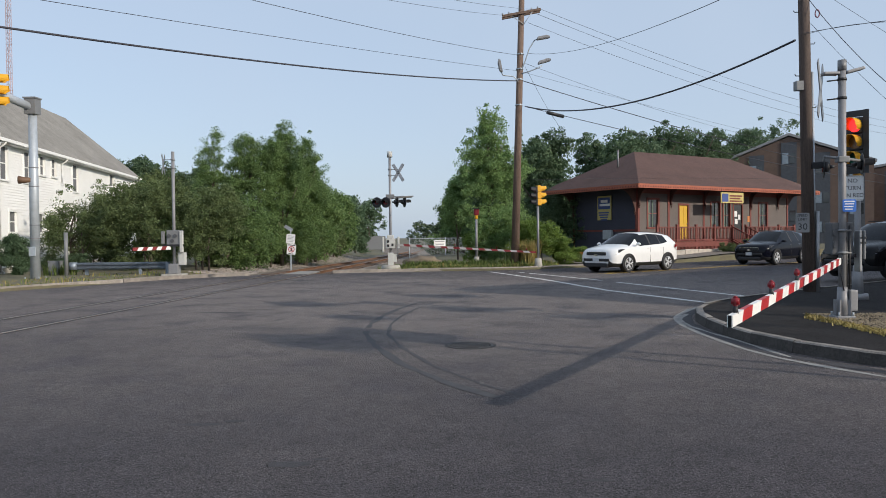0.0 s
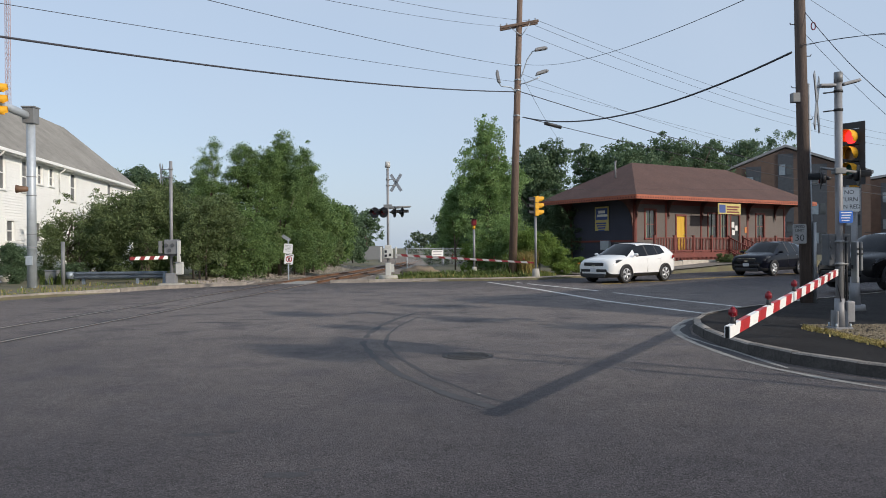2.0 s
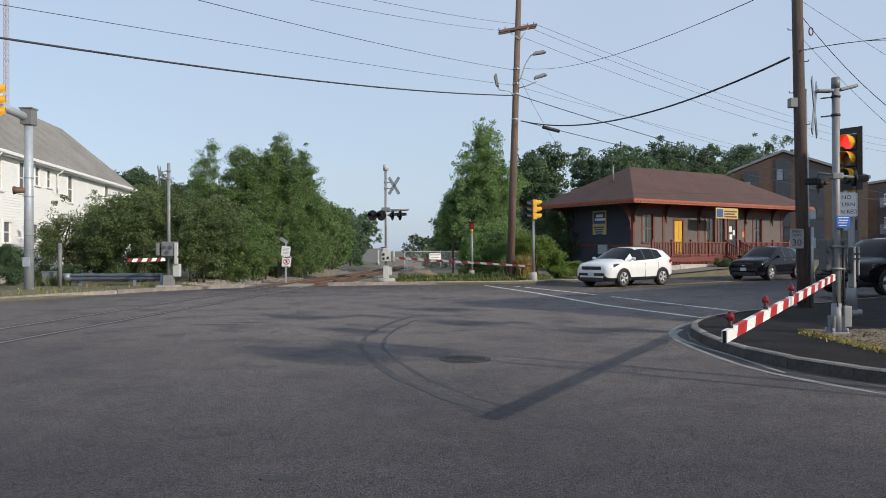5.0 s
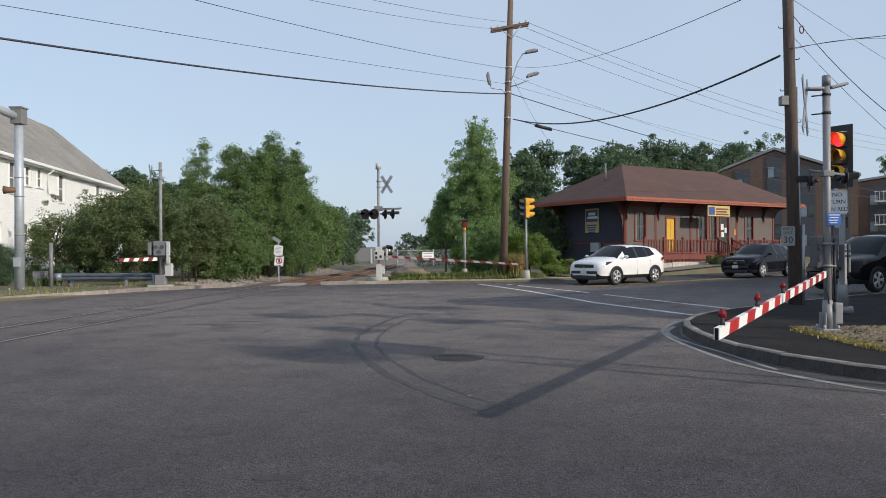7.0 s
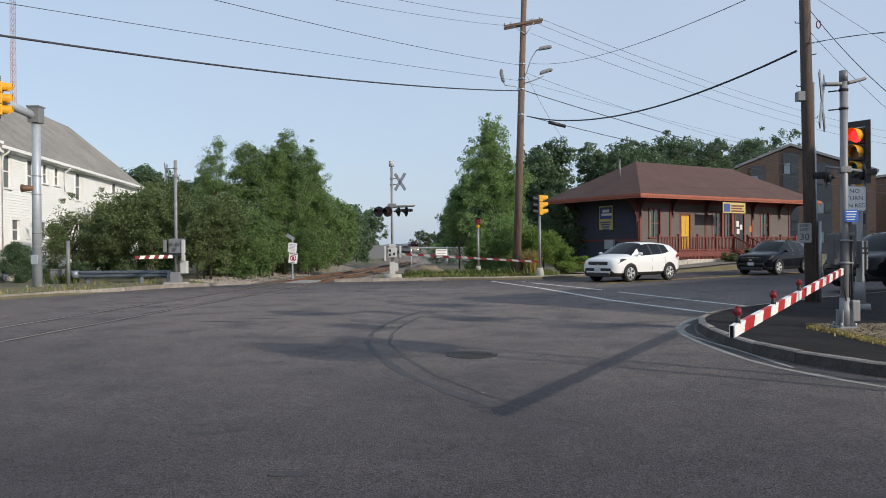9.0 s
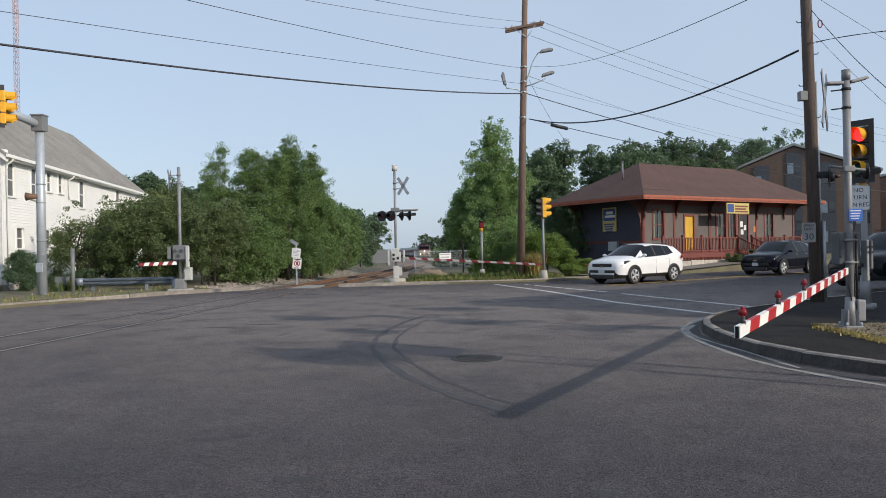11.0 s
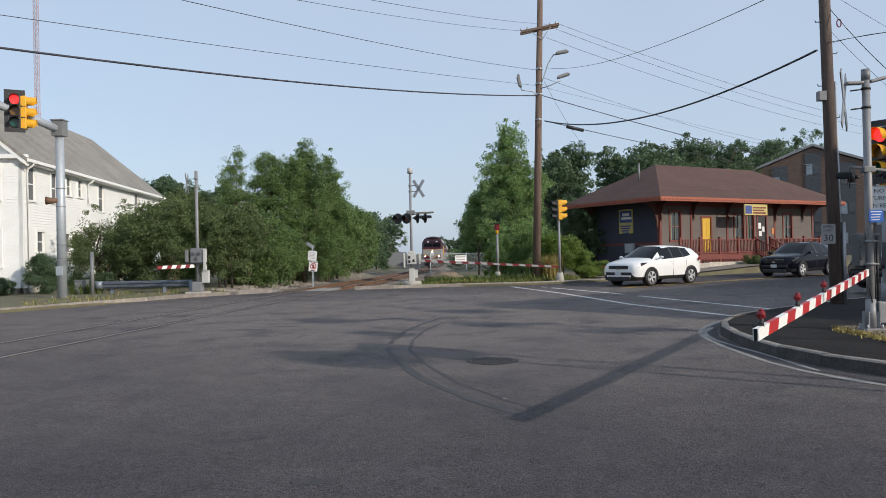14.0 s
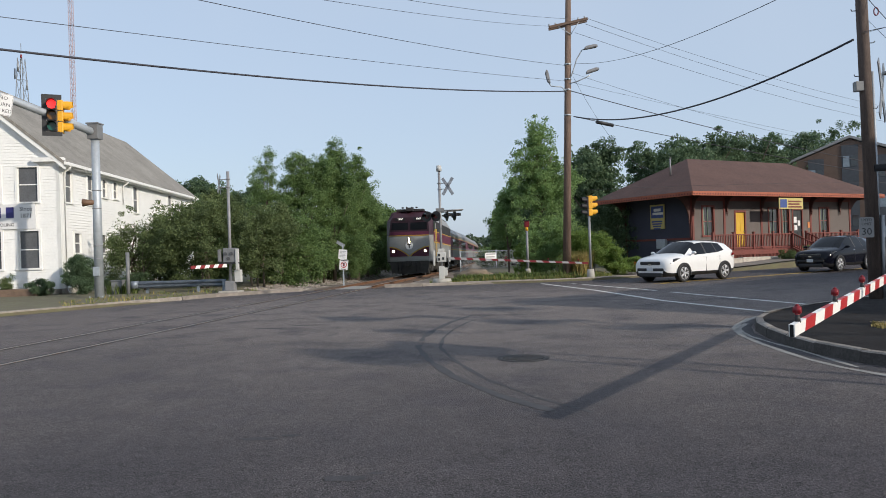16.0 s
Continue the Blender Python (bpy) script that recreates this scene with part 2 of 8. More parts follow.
    l.new(nz(2.6, 8, 0.38, 0.60, 0.72), mott.inputs[0]), l.new(mott.outputs[0], mu.inputs[1]), l.new(mu.outputs[0], hs.inputs["Value"])
    l.new(ad.outputs[2], hs.inputs["Color"]), l.new(hs.outputs[0], b.inputs["Base Color"])
    t, bp = n.new("ShaderNodeTexNoise"), n.new("ShaderNodeBump")
    t.inputs["Scale"].default_value, t.inputs["Detail"].default_value = 60, 3
    bp.inputs["Strength"].default_value, bp.inputs["Distance"].default_value = 1.0, 0.03
    l.new(tc.outputs["Object"], t.inputs[0]), l.new(t.outputs[0], bp.inputs["Height"]), l.new(bp.outputs[0], b.inputs["Normal"])
    return m


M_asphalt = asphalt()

# ---- the track's line and level ----
TRACK_X = [(-60, -16.5), (-20, -11.2), (0, -9.2), (13, -8.0), (20, -7.35), (28, -6.6), (36, -5.95), (43, -5.65), (50, -5.65), (70, -5.35), (88, -4.95), (104, -4.8), (121, -4.75),
           (151, -4.7), (180, -5.3), (260, -10), (320, -17), (420, -34), (700, -110), (900, -175)]
TRACK_Z = [(-60, 0), (20, 0), (36, 0.0), (43, -0.05), (52, -0.2), (85, -0.5), (150, -1.0), (300, -1.5), (900, -1.5)]


def track(y):
    return Vector((lerp_path(TRACK_X, y), y, lerp_path(TRACK_Z, y)))


# ---- ground: one sheet from the kerb to the horizon ----
FAR_KERB = [(-60, -55), (-32, -14), (-18.5, 12.2), (-15.2, 18.8), (-13.4, 22.4), (-12.5, 24.2), (-11.6, 26.1), (-11.0, 27.7), (-10.0, 29.0), (-8.5, 30.4), (-7.2, 31.7), (-5.6, 32.0), (-4.0, 32.2),
            (-2.1, 32.7), (-0.2, 33.0), (2.3, 33.2), (4.4, 33.9), (6.9, 35.7), (14.6, 41.6), (25, 49.6), (60, 76), (130, 130)]


def land(x, y):
    """Height of the land beyond the far kerb."""
    z = 0.11
    tx = lerp_path(TRACK_X, max(-60, min(900, y)))
    tz = lerp_path(TRACK_Z, max(-60, min(900, y)))
    near = max(0.0, 1 - max(0.0, abs(x - tx) - 2.6) / 3.0)
    rise = 0.35 * min(1.0, max(0.0, (x - 8) / 8)) * min(1.0, max(0.0, (y - 38) / 8))
    far = -1.5 * min(1.0, max(0.0, (y - 60) / 90))
    z = z + rise + far * (1 - min(1, rise * 2.8))
    return z * (1 - near) + (tz - 0.24) * near


bm = BM()
OFFS = [0.0, 0.5, 1.2, 2, 3, 4.5, 6, 8, 10, 13, 17, 22, 30, 40, 55, 80, 120, 200, 400, 900, 2200]
dense = []
for (a, b) in zip(FAR_KERB, FAR_KERB[1:]):
    k = max(1, min(8, int(math.dist(a, b) / 0.8)))
    dense += [(a[0] + (b[0] - a[0]) * i / k, a[1] + (b[1] - a[1]) * i / k) for i in range(k)]
dense.append(FAR_KERB[-1])
grid = []
for x, y in dense:
    w = Vector((x * 0.018, 1.0, 0)).normalized() if abs(x) < 25 else Vector((x * 0.03, 1.0, 0)).normalized()
    row = []
    for o in OFFS:
        px_, py_ = x + w.x * o, y + w.y * o
        row.append(bm.verts.new((px_, py_, land(px_, py_) + (0.03 * noise.noise((px_ * 0.8, py_ * 0.8, 0)) if o > 0.5 else -0.02))))
    grid.append(row)
for A, B in zip(grid, grid[1:]):
    for i in range(len(OFFS) - 1):
        bm.faces.new((A[i], B[i], B[i + 1], A[i + 1]))
low = [bm.verts.new((x, y, -0.1)) for x, y in dense]
for i in range(len(dense) - 1):
    bm.faces.new((low[i], low[i + 1], grid[i + 1][0], grid[i][0]))
back = [bm.verts.new((x, y, -0.1)) for x, y in ((2200, 130), (2200, -1500), (-2200, -1500), (-2200, -55))]
bm.faces.new((low[-1], low[0], back[3], back[2], back[1], back[0]))
bmesh.ops.recalc_face_normals(bm, faces=bm.faces)
M_verge = mat("verge_soil", (0.19, 0.155, 0.112), 0.95, var=0.4, scale=1.1, bump=0.8, bscale=22, color2=(0.15, 0.15, 0.08))
tagged(put("ground", bm, M_verge), "dry soil and weedy verge beyond the road", "ground", kind="structure")

bm = BM()
sheet(bm, [(-60, -56), (130, -56), (130, 130)] + FAR_KERB[::-1][1:-1] + [(-60, -55)], 0.0)
bmesh.ops.triangulate(bm, faces=bm.faces)
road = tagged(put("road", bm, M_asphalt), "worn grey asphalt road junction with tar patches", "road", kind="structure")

# ---- kerb stones of the far side ----
kerb_far = empty("kerb", Matrix(), "weathered granite kerb along the far verge", "kerb", kind="structure")


def stone_run(parent, name, pts, length, w, h, material, z0=-0.05, gap=0.012, skip=lambda p: False, jit=0.008, side=None):
    """Kerb stones one by one along a line; w goes to the left of it."""
    rnd = random.Random(len(pts))
    d = [0.0]
    for a, b in zip(pts, pts[1:]):
        d.append(d[-1] + math.dist(a, b))

    def at(s):
        i = max(k for k in range(len(d) - 1) if d[k] <= s + 1e-9)
        u = (s - d[i]) / (d[i + 1] - d[i])
        return Vector((pts[i][0] + (pts[i + 1][0] - pts[i][0]) * u, pts[i][1] + (pts[i + 1][1] - pts[i][1]) * u, 0))

    s = 0.0
    while s + length * 0.4 < d[-1]:
        e = min(d[-1], s + length * rnd.uniform(0.9, 1.05))
        a, b = at(s), at(e)
        if not skip((a + b) / 2):
            t = (b - a).normalized()
            n = Vector((-t.y, t.x, 0))
            bm = BM()
            L = (b - a).length - gap
            vs = [bm.verts.new(p) for p in ((0, 0, 0), (L, 0, 0), (L, w, 0), (0, w, 0), (0, 0.02, h - 0.02), (L, 0.02, h - 0.02), (0, 0.045, h), (L, 0.045, h), (L, w, h), (0, w, h))]
            for q in ((0, 1, 5, 4), (4, 5, 7, 6), (6, 7, 8, 9), (1, 2, 8, 7, 5), (3, 0, 4, 6, 9), (2, 3, 9, 8)):
                bm.faces.new([vs[i] for i in q])
            ob = put(name, bm, [material, side or material], parent)
            # tops keep the given colour, all other faces take the side colour
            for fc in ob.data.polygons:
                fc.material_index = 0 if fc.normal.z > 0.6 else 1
            ob.matrix_basis = Matrix.Translation((a.x + n.x * rnd.uniform(-jit, jit), a.y, z0 + rnd.uniform(-jit, jit))) @ Matrix.Rotation(math.atan2(t.y, t.x) + rnd.uniform(-jit, jit) * 0.5, 4, "Z")
        s = e


# near kerb face: dirt, with the face's shade also held in the colour
M_kerbside = mat("dirty_shaded_kerb_face", (0.052, 0.047, 0.043), 0.9, var=0.4, scale=4, bump=0.5, bscale=30)
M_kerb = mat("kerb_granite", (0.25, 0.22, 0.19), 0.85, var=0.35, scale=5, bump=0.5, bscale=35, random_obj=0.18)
on_track = lambda p: abs(p.x - lerp_path(TRACK_X, p.y)) < 2.1
stone_run(kerb_far, "kerb_stone", FAR_KERB[3:-2], 1.8, 0.16, 0.19, M_kerb, skip=on_track)

# ---- corner pavement with its granite kerb and concrete gutter line ----
CORNER = [(9.5, 3.6), (7.2, 5.9), (5.9, 7.35), (5.01, 8.5), (4.66, 9.1), (4.43, 9.7), (4.32, 10.4), (4.30, 11.2), (4.36, 12.1), (4.5, 13.0), (4.78, 13.9), (5.25, 14.8), (6.0, 15.75), (7.2, 16.9), (9.0, 18.35), (13, 21.4), (22, 28.3), (60, 57)]
bm = BM()
top = [(x, y) for x, y in CORNER] + [(60, 3.6)]
f = sheet(bm, top, 0.138)
r = bmesh.ops.extrude_face_region(bm, geom=[f])
for v in [g for g in r["geom"] if isinstance(g, bmesh.types.BMVert)]:
    v.co.z = -0.05
bmesh.ops.recalc_face_normals(bm, faces=bm.faces)
bmesh.ops.triangulate(bm, faces=bm.faces)
tagged(put("pavement", bm, M_walk), "dark asphalt pavement on the street corner", "pavement", kind="structure")
kerb_near = empty("kerb", Matrix(), "curved granite kerb round the street corner", "kerb", kind="structure")
outer = []
for i, (x, y) in enumerate(CORNER):
    a, b = CORNER[max(i - 1, 0)], CORNER[min(i + 1, len(CORNER) - 1)]
    t = Vector((b[0] - a[0], b[1] - a[1], 0)).normalized()
    outer.append((x - t.y * 0.10, y + t.x * 0.10))
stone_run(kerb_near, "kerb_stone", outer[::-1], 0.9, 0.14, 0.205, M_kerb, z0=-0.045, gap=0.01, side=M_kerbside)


def ribbon(name, pts, width, z, material, label, category, broken=None, seed=1, kind="structure", ragged=0.0):
    """A painted or worn stripe on the road."""
    rnd = random.Random(seed)
    bm = BM()
    fine = []
    for a, b in zip(pts, pts[1:]):
        k = max(1, int(math.dist(a, b) / 0.25))
        fine += [Vector((a[0] + (b[0] - a[0]) * i / k, a[1] + (b[1] - a[1]) * i / k, 0)) for i in range(k)]
    fine.append(Vector((*pts[-1], 0)))
    prev = None
    for i, p in enumerate(fine):
        t = (fine[min(i + 1, len(fine) - 1)] - fine[max(i - 1, 0)]).normalized()
        n = Vector((-t.y, t.x, 0)) * width / 2
        if broken and broken(i / len(fine), rnd):
            prev = None
            continue
        j = 1 + rnd.uniform(-ragged, ragged)
        cur = (bm.verts.new((p + n * j).to_tuple()[:2] + (z,)), bm.verts.new((p - n * j).to_tuple()[:2] + (z,)))
        if prev:
            bm.faces.new((prev[1], cur[1], cur[0], prev[0]))
        prev = cur
    return tagged(put(name, bm, material), label, category, kind=kind)


GUT = [(8.4, 3.9), (6.3, 6.0), (5.3, 7.0), (4.62, 7.85), (4.3, 8.5), (4.08, 9.1), (3.96, 9.8), (3.93, 10.6), (3.93, 11.4), (3.98, 12.3), (4.15, 13.3), (4.5, 14.2), (5.0, 15.1), (5.8, 16.1)]
ribbon("gutter_line", GUT, 0.10, 0.004, M_worn, "worn pale concrete edge along the gutter", "gutter", ragged=0.35)
GUT2 = [(x + 0.17 + 0.1 * math.sin(i), y + 0.02) for i, (x, y) in enumerate(GUT[5:12])]
ribbon("gutter_line", GUT2, 0.06, 0.004, M_worn, "second worn pale edge along the gutter", "gutter", ragged=0.5)
# darker strip midway between the gutter line and the kerb
gut_dark = [((a[0] + b[0]) / 2, (a[1] + b[1]) / 2) for a, b in zip(GUT[1:13], outer[1:13])]
ribbon("gutter", gut_dark, 0.22, 0.003, M_patch, "dark strip in the gutter under the kerb", "gutter", ragged=0.4)

worn = lambda f, r: r.random() < 0.015
ribbon("stop_line", [(2.0, 32.0), (3.44, 26.3), (4.53, 20.5), (6.05, 15.95)], 0.16, 0.005, M_paint, "worn white crosswalk line across the side road", "road marking", broken=worn, ragged=0.2)
ribbon("stop_line", [(3.2, 31.3), (5.1, 25.8), (6.3, 21.6), (7.5, 17.7)], 0.15, 0.005, M_paint, "patchy worn white crosswalk line", "road marking", broken=lambda f, r: r.random() < 0.03 or 0.47 < f < 0.52, seed=3, ragged=0.3)
ribbon("centre_line", [(6.2, 29.6), (18.6, 39.3), (40, 56)], 0.14, 0.005, M_yline, "faded yellow centre line of the side road", "road marking", broken=worn, seed=4, ragged=0.3)
ribbon("centre_line", [(6.4, 29.35), (18.8, 39.05), (40, 55.7)], 0.14, 0.005, M_yline, "faded yellow centre line of the side road", "road marking", broken=worn, seed=5, ragged=0.3)

# skid marks: a tight double curve
SK = [(-0.55, 17.4), (-0.94, 15.9), (-1.18, 14.4), (-1.28, 13.1), (-1.24, 11.8), (-0.95, 10.4), (-0.5, 8.9), (0.05, 7.7), (0.5, 7.0)]
for dx, w, lab in ((0.0, 0.10, "black tyre skid curving across the asphalt"), (0.36, 0.055, "thin black tyre skid beside a wider one")):
    ribbon("skid_mark", [(x + dx, y - dx * 0.25) for x, y in SK], w, 0.003, M_skid, lab, "skid mark", broken=lambda f, r: r.random() < (0.02 + 0.12 * abs(f - 0.4)), seed=int(dx * 100), ragged=0.5)
ribbon("skid_mark", [(-2.9, 15.2), (-3.1, 13.7), (-2.9, 12.6)], 0.06, 0.003, M_skid, "faint grey tyre arc on the asphalt", "skid mark", broken=lambda f, r: r.random() < 0.3, seed=8, ragged=0.5)


def blot(name, x, y, rx, ry, material, label, category, seed, z=0.002, turn=0.0, k=28, kind="structure"):
    bm = BM()
    vs = []
    for i in range(k):
        a = 2 * math.pi * i / k
        q = 1 + 0.45 * noise.noise((math.cos(a) * 1.7 + seed * 7.1, math.sin(a) * 1.7, seed)) + 0.22 * noise.noise((math.cos(a) * 6 + seed, math.sin(a) * 6, seed))
        dx, dy = rx * q * math.cos(a), ry * q * math.sin(a)
        vs.append((x + dx * math.cos(turn) - dy * math.sin(turn), y + dx * math.sin(turn) + dy * math.cos(turn)))
    sheet(bm, vs, z)
    bmesh.ops.triangulate(bm, faces=bm.faces)
    return tagged(put(name, bm, material), label, category, kind=kind)


for i, (x, y, rx, ry) in enumerate(((-2.0, 6.1, 0.16, 0.05), (-1.75, 6.2, 0.1, 0.04), (-1.05, 5.0, 0.17, 0.06), (-0.85, 5.1, 0.06, 0.03), (-4.6, 15.4, 0.5, 0.10), (-4.0, 15.9, 0.4, 0.08), (0.95, 4.6, 0.1, 0.03))):
    blot("tar_patch", x, y, rx, ry, M_patch, "dark tar stain on the asphalt", "tar patch", i + 1)
for i in range(26):
    r = random.Random(i + 50)
    x, y = r.uniform(-6, 5), r.uniform(4.5, 20)
    blot("road_litter", x, y, 0.025, 0.018, M_granite if i % 3 else M_black, "small stone lying on the asphalt", "stone", i, z=0.006, k=7, kind="stuff") if i < 10 else None

# manhole cover
mh = empty("manhole_cover", pose(0.37, 10.4, 0.0), "round cast-iron manhole cover set in the asphalt", "manhole cover")
bm = BM()
tube(bm, (0, 0, -0.02), (0, 0, 0.006), 0.36, n=40)
part("frame", bm, M_seam, mh)
bm = BM()
tube(bm, (0, 0, -0.02), (0, 0, 0.009), 0.32, n=40)
lid = part("lid", bm, M_iron, mh)
for i in range(-6, 7):
    w = math.sqrt(max(0.01, 0.29**2 - (i * 0.045)**2))
    bm = BM()
    box(bm, -w, w, i * 0.045 - 0.012, i * 0.045 + 0.012, 0.009, 0.014)
    part("rib", bm, M_iron, lid)

# ---- rails: set in the road, then on ties and ballast ----
def rail(side, y0, y1, proud, name, label):
    bm = BM()
    ys = [y0 + (y1 - y0) * i / max(1, int((y1 - y0) / 2.0)) for i in range(int((y1 - y0) / 2.0) + 1)]
    prof = [(-0.07, -0.17), (0.07, -0.17), (0.07, -0.15), (0.012, -0.13), (0.012, -0.04), (0.037, -0.03), (0.037, 0.0), (-0.037, 0.0), (-0.037, -0.03), (-0.012, -0.04), (-0.012, -0.13), (-0.07, -0.15)]
    rings = []
    for y in ys:
        c, d = track(y), (track(y + 0.5) - track(y - 0.5)).normalized()
        n = Vector((d.y, -d.x, 0)).normalized()
        rings.append([bm.verts.new(c + n * (side * 0.7525 + px_) + Vector((0, 0, pz + proud))) for px_, pz in prof])
    for A, B in zip(rings, rings[1:]):
        for i in range(len(prof)):
            f = bm.faces.new((A[i], B[i], B[(i + 1) % len(prof)], A[(i + 1) % len(prof)]))
            f.material_index = 1 if i == 6 else 0
    bmesh.ops.recalc_face_normals(bm, faces=bm.faces)
    return bm


trk = empty("railway_track", Matrix(), "rusty steel rails on ties and ballast crossing the road", "railway track", kind="structure")
for s in (-1, 1):
    part("rail", rail(s, -50, 33, 0.006, "", ""), [M_rust, M_railtop], trk)
    part("rail", rail(s, 33, 620, 0.07, "", ""), [M_rust, M_railtop], trk)
    for o in (-0.075, 0.075):
        pts = []
        for y in range(-40, 33):
            c, d = track(y), (track(y + 0.5) - track(y - 0.5)).normalized()
            pts.append((c.x + d.y * (s * 0.7525 + o), c.y - d.x * (s * 0.7525 + o)))
        ribbon("flangeway_joint", pts, 0.085 if o * s < 0 else 0.06, 0.004, M_seam, "dark flangeway gap beside a street rail", "joint", ragged=0.3)
bm_t = BM()
box(bm_t, -1.3, 1.3, -0.11, 0.11, -0.2, -0.085, bev=0.01)
tie_me = bpy.data.meshes.new("tie")
bm_t.to_mesh(tie_me), bm_t.free()
tie_me.materials.append(M_tie)
y, rnd = 33.4, random.Random(3)
while y < 110:
    ob = new("tie", tie_me)
    ob.parent = trk
    d = track(y + 0.5) - track(y - 0.5)
    ob.matrix_basis = Matrix.Translation(track(y) + Vector((rnd.uniform(-0.04, 0.04), 0, rnd.uniform(-0.01, 0.01) + 0.03))) @ Matrix.Rotation(math.atan2(-d.x, d.y) + rnd.uniform(-0.02, 0.02), 4, "Z")
    y += 0.55
# timber and tar panels that end the crossing
for s in (-1.25, 1.25, 0.0):
    bm = BM()
    box(bm, -0.2 if s else -0.55, 0.2 if s else 0.55, 0, 2.6, -0.12, 0.012, bev=0.01)
    ob = put("crossing_panel", bm, M_tie if s else M_worn, trk)
    ob.matrix_basis = Matrix.Translation(track(31.6) + Vector((s, 0, 0))) @ Matrix.Rotation(math.atan2(-0.65, 7), 4, "Z")

# ballast: one sheet of bedding with loose stones
def strewn(name, n, spot, size, material, label, category, seed, flat=0.6):
    """Loose stones, too many to count, joined in one mesh."""
    rnd = np.random.RandomState(seed)
    V, F = [], []
    base = np.array([(1, 0, 0), (-1, 0, 0), (0, 1, 0), (0, -1, 0), (0, 0, 1), (0, 0, -1)], float)
    tri = [(0, 2, 4), (2, 1, 4), (1, 3, 4), (3, 0, 4), (2, 0, 5), (1, 2, 5), (3, 1, 5), (0, 3, 5)]
    for i in range(n):
        p = spot(rnd)
        s = size * rnd.uniform(0.5, 1.5)
        q = base * (s * rnd.uniform(0.6, 1.2, (6, 1))) * (1, 1, flat)
        a = rnd.uniform(0, 6.28)
        q = np.stack([q[:, 0] * np.cos(a) - q[:, 1] * np.sin(a), q[:, 0] * np.sin(a) + q[:, 1] * np.cos(a), q[:, 2]], 1) + p
        F += [tuple(k + 6 * i for k in t) for t in tri]
        V.append(q)
    me = bpy.data.meshes.new(name)
    me.from_pydata(np.concatenate(V).tolist(), [], F)
    me.materials.append(material)
    return tagged(new(name, me), label, category, kind="stuff")


def ballast_spot(r):
    y = 33.2 + 45 * r.uniform() ** 1.8
    o = r.uniform(-5.2, 2.6)
    c = track(y)
    x = c.x + o
    return np.array((x, y, land(x, y) + 0.015 + (0.10 if abs(o) < 1.6 else 0.0)))


M_stone = mat("ballast_stone", (0.32, 0.28, 0.25), 0.9, var=0.4, scale=3)
strewn("ballast", 12000, ballast_spot, 0.055, M_stone, "grey crushed stone ballast along the track", "ballast", 4)
bm = BM()
rows = []
for i in range(80):
    y = 32.6 + i * (2 if i < 40 else 9)
    c = track(y)
    rows.append([bm.verts.new((c.x + o, y, c.z + h)) for o, h in ((-4.0, -0.2), (-1.8, -0.11), (-0.9, -0.10), (0.9, -0.10), (1.8, -0.11), (3.2, -0.2))])
for A, B in zip(rows, rows[1:]):
    for i in range(5):
        bm.faces.new((A[i], A[i + 1], B[i + 1], B[i]))
tagged(put("ballast_bed", bm, M_gravel), "brown-grey ballast bed under the rails", "ballast", kind="structure")


def gravel_spot(r):
    return np.array((r.uniform(6.12, 10.5), r.uniform(9.9, 12.7), 0.15))


strewn("gravel", 9000, gravel_spot, 0.019, mat("tan_gravel", (0.23, 0.185, 0.125), 0.95, var=0.45, scale=3), "tan gravel bed beside the corner pavement", "gravel", 5)


def blades(name, n, spot, h, material, label, seed, w=0.02, category="grass"):
    """Grass and weeds: bent blades, joined."""
    rnd = np.random.RandomState(seed)
    V, F = [], []
    for i in range(n):
        x, y, z, k = spot(rnd)
        a, hh = rnd.uniform(0, 6.28), h * k * rnd.uniform(0.5, 1.2)
        dx, dy = np.cos(a), np.sin(a)
        l1, l2 = rnd.uniform(0.05, 0.25) * hh, rnd.uniform(0.2, 0.8) * hh
        ww = w * rnd.uniform(0.6, 1.4)
        V += [(x - dy * ww, y + dx * ww, z), (x + dy * ww, y - dx * ww, z), (x + dx * l1 + dy * ww * .8, y + dy * l1 - dx * ww * .8, z + hh * 0.6),
              (x + dx * l1 - dy * ww * .8, y + dy * l1 + dx * ww * .8, z + hh * 0.6), (x + dx * l2, y + dy * l2, z + hh)]
        b = i * 5
        F += [(b, b + 1, b + 2, b + 3), (b + 3, b + 2, b + 4)]
    me = bpy.data.meshes.new(name)
    me.from_pydata(V, [], F)
    me.materials.append(material)
    return tagged(new(name, me), label, category, kind="stuff")


def verge_right(r):
    x = r.uniform(-3.4, 5.5)
    y = 34.2 + max(0, (x - 3) * 0.5) + 5.5 * r.uniform() ** 1.6
    return x, y, land(x, y) - 0.01, 0.5 + 0.9 * (noise.noise((x * 0.5, y * 0.5, 1)) + 0.5)


def verge_left(r):
    i = r.randint(4, 10)
    u = r.uniform()
    a, b = FAR_KERB[i], FAR_KERB[i + 1]
    o = 0.25 + 4.0 * r.uniform() ** 1.5
    x, y = a[0] + (b[0] - a[0]) * u - o * 0.55, a[1] + (b[1] - a[1]) * u + o * 0.8
    return x, y, land(x, y) - 0.01, 0.35 + 0.9 * (noise.noise((x * 0.6, y * 0.6, 2)) + 0.4)


blades("grass", 4200, verge_right, 0.14, M_grass, "green weeds and rough grass on the verge", 6)
blades("dry_grass", 1500, verge_right, 0.16, M_dry, "dry grass between the weeds of the verge", 10, w=0.012)


